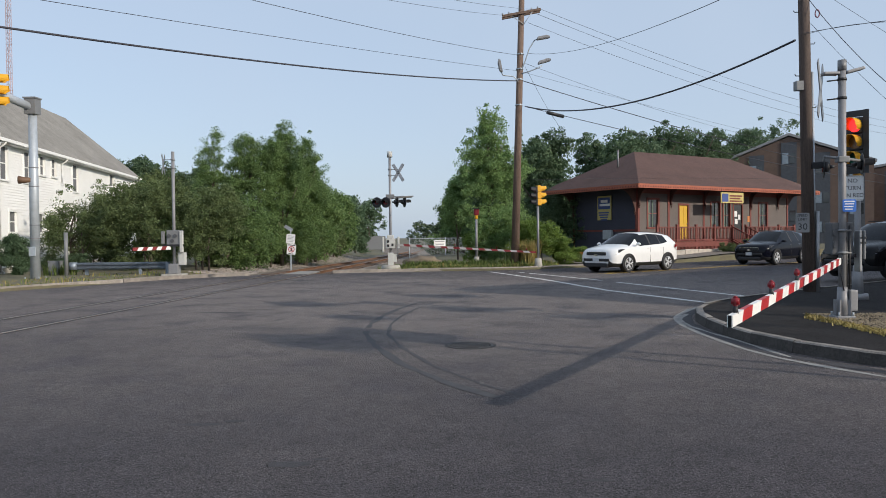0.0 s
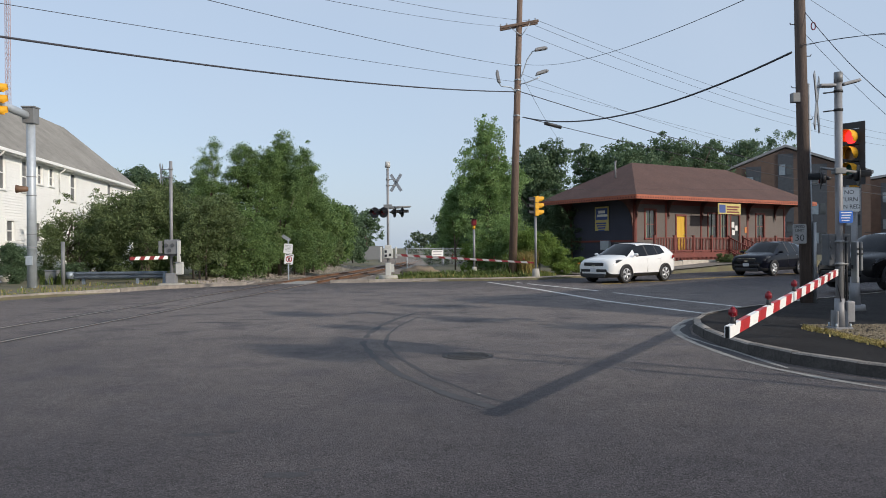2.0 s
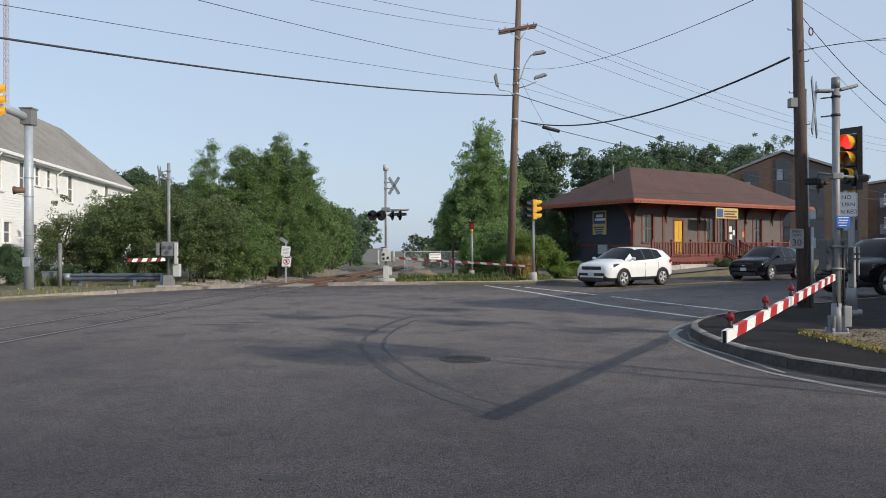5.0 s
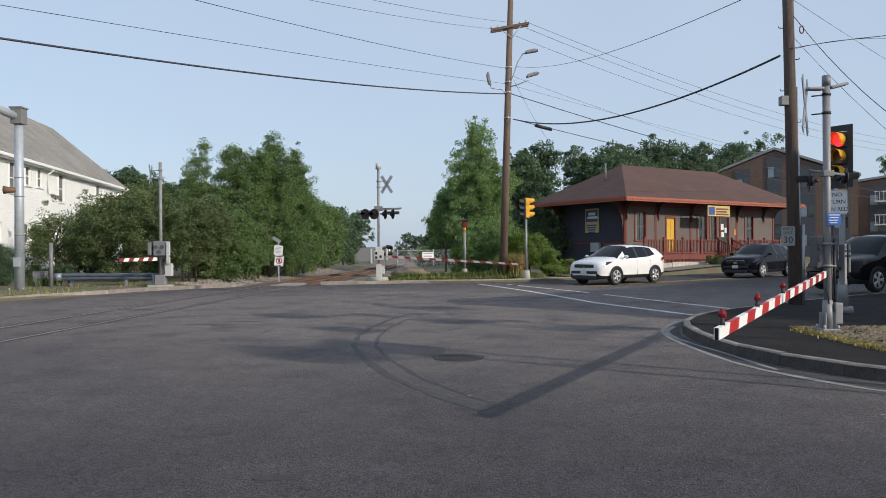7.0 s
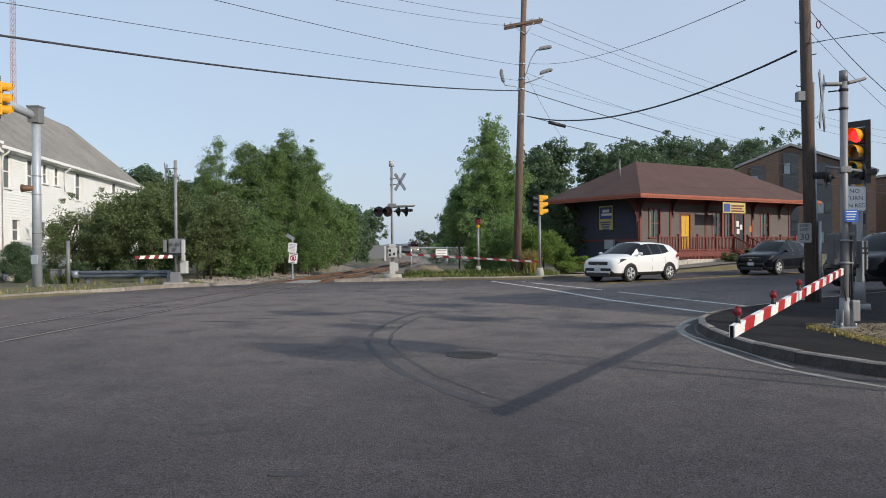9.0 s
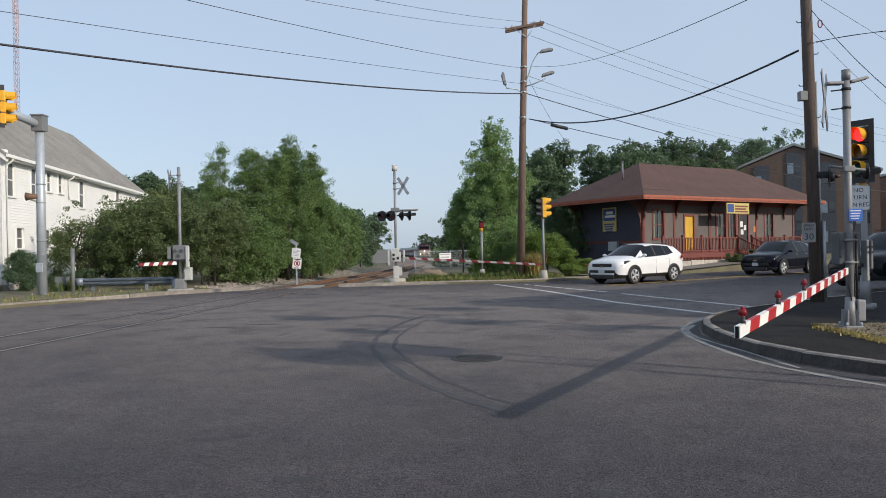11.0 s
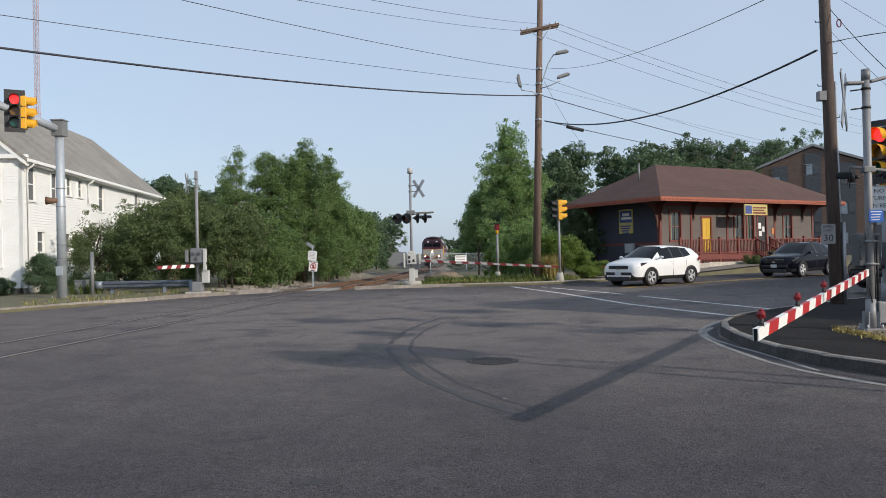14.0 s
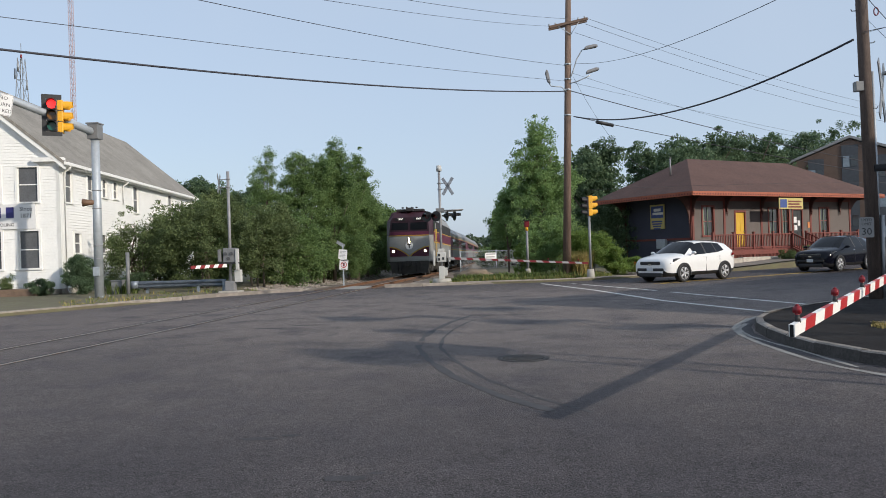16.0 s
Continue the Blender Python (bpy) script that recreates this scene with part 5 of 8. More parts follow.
tube(bm, (0, 0, 5.2), (0, 0, 5.25), 0.05)
tube(bm, (0, 0, 5.25), (0, 0, 5.52), 0.13, 0.12, n=16)
part("bell", bm, M_cream, g2)
crossbuck(g2, Matrix.Translation((0.40, -0.1, 4.52)) @ Matrix.Rotation(radians(-22), 4, "Z"), mat("weathered_white_sign", (0.35, 0.37, 0.40), 0.6, var=0.15, scale=6), s=0.48)
for z in (4.4, 4.68):
    bm = BM()
    tube(bm, (0, 0, z), (0.4, -0.08, z), 0.018)
    tube(bm, (0, 0, z - 0.03), (0, 0, z + 0.03), 0.09)
    part("crossbuck_bracket", bm, M_alu, g2)
bm = BM()
tube(bm, (-0.75, -0.05, 3.25), (1.05, 0.1, 3.38), 0.03)
tube(bm, (0, 0, 3.38), (1.1, 0.05, 3.41), 0.03)
box(bm, -0.2, 0.2, -0.09, 0.09, 3.32, 3.5, bev=0.02)
part("lamp_bar", bm, M_grey, g2)
for x, y, z, rz in ((-0.62, -0.1, 3.12, -25), (-0.2, -0.12, 3.12, -25), (0.32, 0.12, 3.14, 112), (0.68, 0.12, 3.14, 112)):
    flasher(g2, Matrix.Translation((x, y, z)) @ Matrix.Rotation(radians(rz), 4, "Z"))
bm = BM()
box(bm, -0.2, 0.24, -0.18, 0.2, 0.95, 1.42, bev=0.04)
box(bm, -0.15, 0.15, -0.16, 0.16, 1.42, 1.58, bev=0.03)
gm = part("gate_mechanism", bm, M_cream, g2)
# black plates laid on the case in place of its dark openings
for x, z in ((-0.1, 1.28), (0.1, 1.12), (-0.1, 1.08)):
    bm = BM()
    box(bm, x - 0.05, x + 0.05, -0.2, -0.175, z - 0.06, z + 0.06, bev=0.01)
    part("cover_plate", bm, M_black, gm)
for x in (-0.42, 0.30):
    bm = BM()
    box(bm, x + 0.04, x + 0.12, -0.24, 0.16, 0.78 if x < 0 else 0.95, 1.5, bev=0.035)
    part("counterweight", bm, M_cream, g2)
bm = BM()
sweep(bm, [(0.3, -0.1, 1.0), (0.36, -0.1, 0.8), (0.3, -0.1, 0.6), (0.2, 0, 0.5)], 0.02)
part("conduit", bm, M_grey, g2)
gate_arm(g2, (0.35, -0.22, 1.12), (6.75, -1.1, 0.72), 0.11, 0.085, 22, lamps=(0.42, 0.72, 0.93), first_red=1, red=M_dimred, white=M_dimwhite)

# -- near gate on the corner pavement --
g3 = empty("crossing_gate", pose(6.48, 12.1, 0.138), "near crossing mast with long red and white gate arm", "crossing gate")
bm = BM()
tube(bm, (0, 0, 0.0), (0, 0, 4.15), 0.085, n=20)
part("mast", bm, M_alu, g3)
bm = BM()
tube(bm, (0, 0, 4.0), (0, 0, 4.17), 0.095, n=20)
part("mast_cap", bm, M_grey, g3)
bm = BM()
box(bm, -0.21, 0.21, -0.2, 0.2, 0.0, 0.04, bev=0.01)
part("base_plate", bm, M_alu, g3)
bolts(g3, 0.23, 0.04)
bm = BM()
tube(bm, (0, 0, 0.04), (0, 0, 0.5), 0.14, 0.11, n=8)
for a in range(4):
    box(bm, -0.015, 0.015, 0.08, 0.19, 0.04, 0.3, m=Matrix.Rotation(radians(45 + 90 * a), 4, "Z"))
part("base_casting", bm, M_alu, g3)
bm = BM()
box(bm, 0.11, 0.29, -0.14, 0.1, 0.12, 0.46, bev=0.025)
part("junction_box", bm, M_alu, g3)
bm = BM()
tube(bm, (0.2, 0.0, 0.45), (0.2, 0.0, 1.5), 0.03)
tube(bm, (0.13, 0.0, 0.45), (0.13, 0.0, 1.3), 0.02)
part("conduit", bm, M_black, g3)
bm = BM()
box(bm, -0.30, -0.08, -0.02, 0.40, 1.02, 1.55, bev=0.03)
part("gate_mechanism", bm, M_gdark, g3)
for z in (1.2, 1.38):
    bm = BM()
    tube(bm, (-0.22, -0.02, z), (-0.22, -0.06, z), 0.06, n=14)
    part("cover_cap", bm, M_gdark, g3)
bm = BM()
box(bm, 0.08, 0.32, 0.0, 0.40, 1.0, 1.55, bev=0.03)
part("relay_case", bm, M_gdark, g3)
bm = BM()
box(bm, -0.55, 0.5, 0.05, 0.1, 0.98, 1.04)
part("arm_bracket", bm, M_black, g3)
for x, w, z0, z1 in ((0.42, 0.07, 0.75, 1.42), (0.54, 0.06, 0.95, 1.42)):
    bm = BM()
    box(bm, x, x + w, -0.12, 0.18, z0, z1, bev=0.02)
    cw = part("counterweight", bm, M_sback if x < 0.5 else M_grey, g3)
    bm = BM()
    for z in (z1 - 0.12, z1 - 0.2):
        tube(bm, (x + w / 2, -0.12, z), (x + w / 2, -0.16, z), 0.02, n=6)
    part("bolt", bm, M_black, cw)
for z in (1.42, 1.06):
    bm = BM()
    tube(bm, (0, 0, z - 0.025), (0, 0, z + 0.025), 0.105, n=20)
    tube(bm, (-0.15, -0.09, z), (0.16, -0.09, z), 0.015)
    part("band_clamp", bm, M_grey, g3)
gate_arm(g3, (-0.12, -0.15, 0.93), (-4.34, -6.53, 0.728), 0.102, 0.090, 21, lamps=(0.578, 0.78, 0.975), first_red=1, th=0.04)
bm = BM()
sweep(bm, [(-0.05, -0.1, 1.0), (-0.1, -0.12, 0.7), (-0.02, -0.11, 0.45)], 0.012)
part("cable", bm, M_cable, g3)
bm = BM()
AT, AB = Vector((-0.12, -0.15, 0.93)), Vector((-4.34, -6.53, 0.728))
dd = (AB - AT).normalized()
nn = dd.cross(Vector((0, 0, 1))).normalized()
for z0, z1, y0, y1 in ((-0.045, 0.045, -0.013, 0.013),):
    bm.faces.new([bm.verts.new(AB + dd * 0.004 + nn * y + Vector((0, 0, z))) for y, z in ((y0, z0), (y1, z0), (y1, z1), (y0, z1))])
bmesh.ops.solidify(bm, geom=bm.faces[:], thickness=0.003)
part("end_cap", bm, M_black, g3)
pl = plate(g3, 0.22, 0.20, Matrix.Translation((0.06, -0.10, 1.82)), M_bluesign, label="small blue notice with white writing")
bm = BM()
for i in range(4):
    box(bm, -0.085 + 0.01 * (i % 2), 0.085 - 0.012 * i % 2, -0.009, -0.006, 0.06 - i * 0.042, 0.075 - i * 0.042)
part("lettering_bar", bm, M_signw, pl)
bm = BM()
tube(bm, (-0.42, 0.0, 2.62), (0.42, 0.0, 2.55), 0.022)
box(bm, -0.13, 0.13, -0.1, 0.1, 2.52, 2.62, bev=0.02)
part("lamp_bar", bm, M_grey, g3)
flasher(g3, Matrix.Translation((-0.36, 0.0, 2.45)) @ Matrix.Rotation(radians(-112), 4, "Z"), r=0.24)
flasher(g3, Matrix.Translation((0.44, 0.10, 2.5)) @ Matrix.Rotation(radians(72), 4, "Z"), r=0.24)
for z in (3.86, 3.56):
    bm = BM()
    tube(bm, (0, 0, z), (-0.36, -0.02, z - 0.03), 0.012)
    tube(bm, (0, 0, z - 0.02), (0, 0, z + 0.02), 0.10)
    part("crossbuck_bracket", bm, M_black, g3)
crossbuck(g3, Matrix.Translation((-0.36, -0.02, 3.68)) @ Matrix.Rotation(radians(56), 4, "Z"), M_sback, s=0.52)
for s, w in ((-1, 0.26), (1, 0.30)):
    bm = BM()
    box(bm, 0.06, 0.06 + w, -0.07, 0.07, 0, 0.05, bev=0.02)
    ob = part("flood_lamp", bm, M_alu, g3)
    ob.matrix_basis = Matrix.Translation((0, 0, 3.93)) @ (Matrix.Rotation(math.pi, 4, "Z") if s < 0 else Matrix.Identity(4)) @ Matrix.Rotation(radians(-14 if s > 0 else 0), 4, "Y")

# its pipe and castings are slim: a five-inch mast
for ob in list(g3.children):
    if ob.name.split(".")[0] in ("gate_arm", "end_cap"):
        continue
    if ob.type == "MESH" and ob.name.split(".")[0] not in ("sign_plate", "crossbuck_blade", "flood_lamp"):
        k = 0.58 if ob.name.split(".")[0] in ("gate_mechanism", "relay_case", "cover_cap", "conduit", "arm_bracket", "counterweight") else 0.70
        for o in (ob, *ob.children):
            o.data.transform(Matrix.Diagonal((k, k, 1, 1)))
    elif ob.name.split(".")[0] == "crossing_lamp":
        ob.matrix_basis = Matrix.Diagonal((0.85, 0.85, 1, 1)) @ ob.matrix_basis @ Matrix.Diagonal((0.72, 0.72, 0.72, 1))

# -- traffic light behind the near mast --
t3 = empty("traffic_signal", pose(8.62, 15.5, 0.138), "traffic light on a post showing red with turn sign", "traffic light")
bm = BM()
tube(bm, (0, 0, 0), (0, 0, 2.75), 0.06, n=16)
part("post", bm, M_alu, t3)
bm = BM()
tube(bm, (0, 0, 0), (0, 0, 0.12), 0.22, 0.2, n=8)
tube(bm, (0, 0, 0.12), (0, 0, 0.7), 0.12, 0.09, n=8)
part("pedestal", bm, M_alu, t3)
signal_head(t3, Matrix.Translation((-0.13, -0.16, 3.24)) @ Matrix.Rotation(radians(-56), 4, "Z") @ Matrix.Diagonal((0.88, 0.88, 0.95, 1)), M_black, lit=1, visor_mat=M_yellow)
bm = BM()
tube(bm, (0, 0, 2.45), (0, 0, 2.75), 0.09, n=12)
part("hub", bm, M_yellow, t3)
no_turn_sign(t3, Matrix.Translation((-0.16, -0.1, 2.30)) @ Matrix.Rotation(radians(-20), 4, "Z"), s=0.68)

# -- small far signal heads on posts --
s2 = empty("traffic_signal", pose(4.37, 34.2, 0.05), "yellow traffic light on a slim post with concrete base", "traffic light")
bm = BM()
tube(bm, (0, 0, 0.4), (0, 0, 2.85), 0.055, n=12)
part("post", bm, M_alu, s2)
bm = BM()
tube(bm, (0, 0, -0.1), (0, 0, 0.45), 0.2, 0.15, n=8)
part("pedestal", bm, M_concrete, s2)
signal_head(s2, Matrix.Translation((0.12, 0.02, 3.32)) @ Matrix.Rotation(radians(100), 4, "Z") @ Matrix.Diagonal((0.85, 0.85, 0.85, 1)), M_yellow, plate=False, visor_mat=M_yellow)
signal_head(s2, Matrix.Translation((-0.10, -0.02, 3.3)) @ Matrix.Rotation(radians(-78), 4, "Z") @ Matrix.Diagonal((0.8, 0.8, 0.8, 1)), M_black, plate=False)
s1 = empty("warning_signal", pose(1.68, 37.2, 0.1), "slim grey post with a small red signal box", "signal")
bm = BM()
tube(bm, (0, 0, 0.3), (0, 0, 2.35), 0.06, n=12)
part("post", bm, M_alu, s1)
bm = BM()
tube(bm, (0, 0, -0.1), (0, 0, 0.42), 0.14, 0.12, n=8)
part("pedestal", bm, M_concrete, s1)
bm = BM()
tube(bm, (0, 0, 2.3), (0, 0, 2.48), 0.07, n=10)
part("hub", bm, M_yellow, s1)
bm = BM()
box(bm, -0.125, 0.125, -0.1, 0.12, 2.48, 2.80, bev=0.03)
part("box", bm, M_lampred, s1)
bm = BM()
box(bm, -0.19, 0.19, -0.2, 0.16, 2.80, 2.82)
part("rain_cap", bm, M_black, s1)


# ---- utility poles ----
def step_irons(parent, r, z0, z1, lean):
    k, z = 0, z0
    while z < z1:
        bm = BM()
        s = 1 if k % 2 else -1
        x = lean * z
        sweep(bm, [(x + s * r, 0, z), (x + s * (r + 0.1), 0, z), (x + s * (r + 0.12), 0, z + 0.04)], 0.011, n=6)
        part("step_iron", bm, M_iron, parent)
        z += 0.75
        k += 1


def cobra(parent, pts, head_m, r=0.028):
    bm = BM()
    sweep(bm, pts, r, n=8)
    a = part("lamp_arm", bm, M_galv, parent)
    bm = BM()
    prism(bm, [(-0.08, -0.06), (0.55, -0.05), (0.6, 0.02), (0.45, 0.1), (0.0, 0.08)], -0.13, 0.13)
    bmesh.ops.recalc_face_normals(bm, faces=bm.faces)
    bmesh.ops.bevel(bm, geom=bm.edges[:], offset=0.03, segments=2, affect="EDGES")
    ob = part("lamp_head", bm, M_alu, parent)
    ob.matrix_basis = head_m
    return a


p1 = empty("utility_pole", pose(3.42, 35.6, 0.05), "tall brown wooden utility pole with crossarm and lamps", "utility pole")
LN = 0.0345
bm = BM()
tube(bm, (0, 0, -0.3), (LN * 13.6, 0, 13.6), 0.20, 0.13, n=16)
part("pole", bm, M_pole, p1)
bm = BM()
box(bm, -0.92, 0.92, -0.22, -0.12, -0.06, 0.06, bev=0.01)
box(bm, -0.92, 0.92, 0.12, 0.22, -0.06, 0.06, bev=0.01)
ca = part("crossarm", bm, M_pole, p1)
ca.matrix_basis = Matrix.Translation((LN * 12, 0, 12.02)) @ Matrix.Rotation(radians(-10), 4, "Y")
for s in (-1, 1):
    bm = BM()
    tube(bm, (s * 0.5, -0.2, -0.05), (0, -0.17, -0.55), 0.018, n=6)
    part("brace", bm, M_galv, ca)
    for x in (0.85, 0.55):
        bm = BM()
        tube(bm, (s * x, 0.17, 0.06), (s * x, 0.17, 0.13), 0.02)
        tube(bm, (s * x, 0.17, 0.13), (s * x, 0.17, 0.24), 0.05, 0.035)
        part("insulator", bm, M_sback, ca)
cobra(p1, [(LN * 9.4, -0.1, 9.2), (0.55, -0.15, 9.7), (0.75, -0.2, 10.3), (1.0, -0.25, 10.7), (1.2, -0.28, 10.76)], Matrix.Translation((1.15, -0.28, 10.76)) @ Matrix.Rotation(radians(-8), 4, "Y"))
cobra(p1, [(LN * 9.3, -0.1, 9.15), (0.75, -0.2, 9.25), (1.15, -0.25, 9.4), (1.35, -0.28, 9.5)], Matrix.Translation((1.2, -0.28, 9.62)) @ Matrix.Rotation(radians(-15), 4, "Y"))
cobra(p1, [(LN * 8.8, -0.1, 8.75), (0.0, -0.2, 9.02), (-0.5, -0.3, 9.06), (-0.6, -0.3, 9.25)], Matrix.Translation((-0.58, -0.3, 9.25)) @ Matrix.Rotation(radians(-100), 4, "Y"))
for z in (8.9, 9.4, 10.1, 7.7):
    bm = BM()
    tube(bm, (LN * z, -0.16, z), (LN * z + 0.04, -0.24, z), 0.03)
    tube(bm, (LN * z, 0, z - 0.03), (LN * z, 0, z + 0.03), 0.175, n=14)
    part("cable_clamp", bm, M_galv, p1)

M_pole2 = mat("creosoted_pole_wood", (0.105, 0.078, 0.066), 0.9, var=0.35, scale=3, bump=0.6, bscale=25, stretch=(6, 6, 0.5))
p2 = empty("utility_pole", pose(8.70, 17.7, 0.138), "dark wooden utility pole with step irons and conduit", "utility pole")
LN2 = -0.018
bm = BM()
tube(bm, (0, 0, -0.2), (LN2 * 11, 0, 11), 0.145, 0.112, n=18)
part("pole", bm, M_pole2, p2)
step_irons(p2, 0.125, 3.6, 10, LN2)
bm = BM()
tube(bm, (0.15, 0.02, 0), (0.08, 0.02, 5.2), 0.03, n=10)
part("conduit", bm, M_galv, p2)
bm = BM()
tube(bm, (0.165, -0.05, 0), (0.165, -0.05, 1.9), 0.045, n=10)
part("guard_pipe", bm, M_sback, p2)
bm = BM()
box(bm, -0.34, -0.16, -0.1, 0.08, 4.75, 4.97, bev=0.01)
part("terminal_box", bm, M_grey, p2)
sl = plate(p2, 0.30, 0.46, Matrix.Translation((-0.27, -0.22, 1.63)) @ Matrix.Rotation(radians(-14), 4, "Z"), mat("dull_sign_white", (0.30, 0.30, 0.30), 0.6, var=0.1), label="white speed limit sign")
words("SPEED", 0.085, M_text, sl, Matrix.Translation((0, -0.008, 0.165)))
words("LIMIT", 0.085, M_text, sl, Matrix.Translation((0, -0.008, 0.075)))
words("30", 0.22, M_text, sl, Matrix.Translation((0, -0.008, -0.10)))
bm = BM()
ring = [(0.17 + 0.05 * math.cos(a), -0.05, 6.55 + 0.09 * math.sin(a)) for a in [2 * math.pi * i / 14 for i in range(15)]]
sweep(bm, ring, 0.014, n=6)
part("cable_loop", bm, mat("purple_sleeve", (0.18, 0.04, 0.07), 0.6), p2)

# ---- overhead wires: (from, to, sag, radius) ----
def string_wire(a, b, sag, r):
    bm = BM()
    A, B = Vector(a), Vector(b)
    sweep(bm, [A.lerp(B, i / 28) - Vector((0, 0, 4 * sag * (i / 28) * (1 - i / 28))) for i in range(29)], r * (0.8 if r > 0.02 else 0.62), n=5)
    tagged(put("overhead_cable" if r > 0.02 else "overhead_wire", bm, M_cable), "thick black overhead cable strung from the pole" if r > 0.02 else "thin dark overhead wire strung from the pole", "wire", "overhead wires")


string_wire((3.64, 35.60, 8.90), (-10.19, 13.00, 5.64), 0.30, 0.032)
string_wire((3.65, 35.60, 9.38), (-9.59, 13.00, 6.15), 0.08, 0.012)
string_wire((3.60, 35.60, 10.13), (-6.63, 14.00, 6.78), 0.16, 0.014)
string_wire((3.01, 35.50, 11.98), (-4.29, 15.00, 6.91), 0.12, 0.010)
string_wire((4.54, 35.50, 12.23), (-3.16, 15.00, 6.96), 0.14, 0.010)
string_wire((3.97, 35.50, 7.67), (8.37, 17.70, 6.08), 0.76, 0.035)
string_wire((4.13, 35.50, 10.18), (5.42, 10.00, 5.41), 0.50, 0.012)
string_wire((4.69, 35.60, 12.31), (52.02, 75.00, 11.65), 1.16, 0.014)
string_wire((4.61, 35.60, 12.05), (52.02, 75.00, 11.08), 1.24, 0.014)
string_wire((4.15, 35.60, 11.65), (52.02, 75.00, 10.63), 1.30, 0.014)
string_wire((4.00, 35.60, 9.73), (28.92, 60.00, 8.47), 0.42, 0.012)
string_wire((3.89, 35.60, 8.90), (43.02, 62.00, 5.30), 0.70, 0.025)
string_wire((3.94, 35.60, 9.30), (30.28, 60.00, 8.36), 0.10, 0.010)
string_wire((3.98, 35.60, 7.69), (43.02, 62.00, 4.60), 0.40, 0.022)
string_wire((4.00, 35.60, 9.57), (10.97, 50.50, 6.42), 1.12, 0.012)
string_wire((8.51, 17.70, 6.23), (9.22, 12.00, 5.04), -0.08, 0.012)
string_wire((8.51, 17.70, 6.18), (9.22, 12.00, 4.68), -0.26, 0.008)
string_wire((8.60, 17.70, 7.16), (10.77, 14.00, 2.84), 0.52, 0.014)
string_wire((8.60, 17.70, 6.63), (10.77, 14.00, 2.05), 0.24, 0.008)
string_wire((8.67, 17.70, 7.43), (23.07, 30.00, 6.50), 0.12, 0.008)
string_wire((4.23, 35.60, 4.20), (34.69, 50.00, 4.57), -0.26, 0.008)
bm = BM()
tube(bm, (5.15, 36.39, 7.52), (6.01, 36.97, 7.41), 0.085, n=10)
tagged(put("splice_case", bm, M_black), "black splice case hung on an overhead cable", "splice case")

# ---- guard rail, utility posts, notices, fence ----
gr = empty("guard_rail", Matrix(), "weathered steel guard rail at the verge", "guard rail")
bm = BM()
prof = [(0.0, 0.28), (-0.05, 0.33), (-0.05, 0.37), (0.0, 0.42), (-0.05, 0.47), (-0.05, 0.52), (0.0, 0.57)]
ends = ((-15.0, 30.35), (-11.2, 30.6))
A = [bm.verts.new((ends[0][0], ends[0][1] + p, z + 0.05)) for p, z in prof]
B = [bm.verts.new((ends[1][0], ends[1][1] + p, z + 0.05)) for p, z in prof]
for i in range(len(prof) - 1):
    bm.faces.new((A[i], B[i], B[i + 1], A[i + 1]))
bmesh.ops.solidify(bm, geom=bm.faces[:], thickness=0.012)
M_guard = mat("blue_grey_galvanised", (0.25, 0.29, 0.34), 0.5, 0.5, var=0.2, scale=4)
part("beam", bm, M_guard, gr)
bm = BM()
tube(bm, (-15.05, 30.35, 0.34), (-15.05, 30.35, 0.63), 0.16, n=14)
part("end_terminal", bm, M_guard, gr)
for x in (-14.6, -12.4, -11.3):
    bm = BM()
    box(bm, x - 0.05, x + 0.05, 30.5, 30.62, -0.1, 0.6)
    part("post", bm, M_guard, gr)
bm = BM()
tube(bm, (0, 0, -0.1), (0, 0, 1.75), 0.075, n=12)
tagged(put("bollard_post", bm, M_grey, m=pose(-15.2, 30.1, 0.1)), "plain grey steel post by the guard rail", "post")
bm = BM()
box(bm, -0.22, 0.22, -0.18, 0.18, -0.1, 0.55, bev=0.03)
box(bm, -0.24, 0.24, -0.20, 0.20, 0.55, 0.60, bev=0.02)
tagged(put("utility_box", bm, M_grey, m=pose(-15.9, 30.6, 0.1)), "small grey utility box among weeds", "utility box")
ns = empty("notice_sign", pose(-7.25, 35.6, 0.0), "white notice sign with a red circle by the track", "sign")
bm = BM()
box(bm, -0.03, 0.03, -0.02, 0.02, -0.2, 1.95)
part("post", bm, M_galv, ns)
pl = plate(ns, 0.42, 0.46, Matrix.Translation((0, -0.03, 1.5)) @ Matrix.Rotation(radians(6), 4, "Y"), M_signw)
bm = BM()
for i in range(5):
    box(bm, -0.15, 0.15 - 0.03 * (i % 3), -0.009, -0.006, 0.13 - i * 0.065, 0.15 - i * 0.065)
part("lettering_bar", bm, M_sback, pl)
pl = plate(ns, 0.42, 0.50, Matrix.Translation((0.03, -0.03, 1.0)) @ Matrix.Rotation(radians(6), 4, "Y"), M_signw)
bm = BM()
k = 20
for i in range(k):
    a0, a1 = 2 * math.pi * i / k, 2 * math.pi * (i + 1) / k
    bm.faces.new([bm.verts.new((r * math.cos(a), -0.009, r * math.sin(a))) for r, a in ((0.15, a0), (0.15, a1), (0.115, a1), (0.115, a0))])
box(bm, -0.12, 0.12, -0.009, -0.0065, -0.015, 0.015, m=Matrix.Rotation(radians(45), 4, "Y"))
part("red_ring", bm, M_red, pl)
bm = BM()
box(bm, -0.04, 0.04, -0.008, -0.0062, -0.08, 0.08)
box(bm, -0.17, 0.17, -0.009, -0.0065, 0.18, 0.22)
box(bm, -0.12, 0.12, -0.009, -0.0065, -0.23, -0.20)
part("lettering_bar", bm, M_text, pl)
bm = BM()
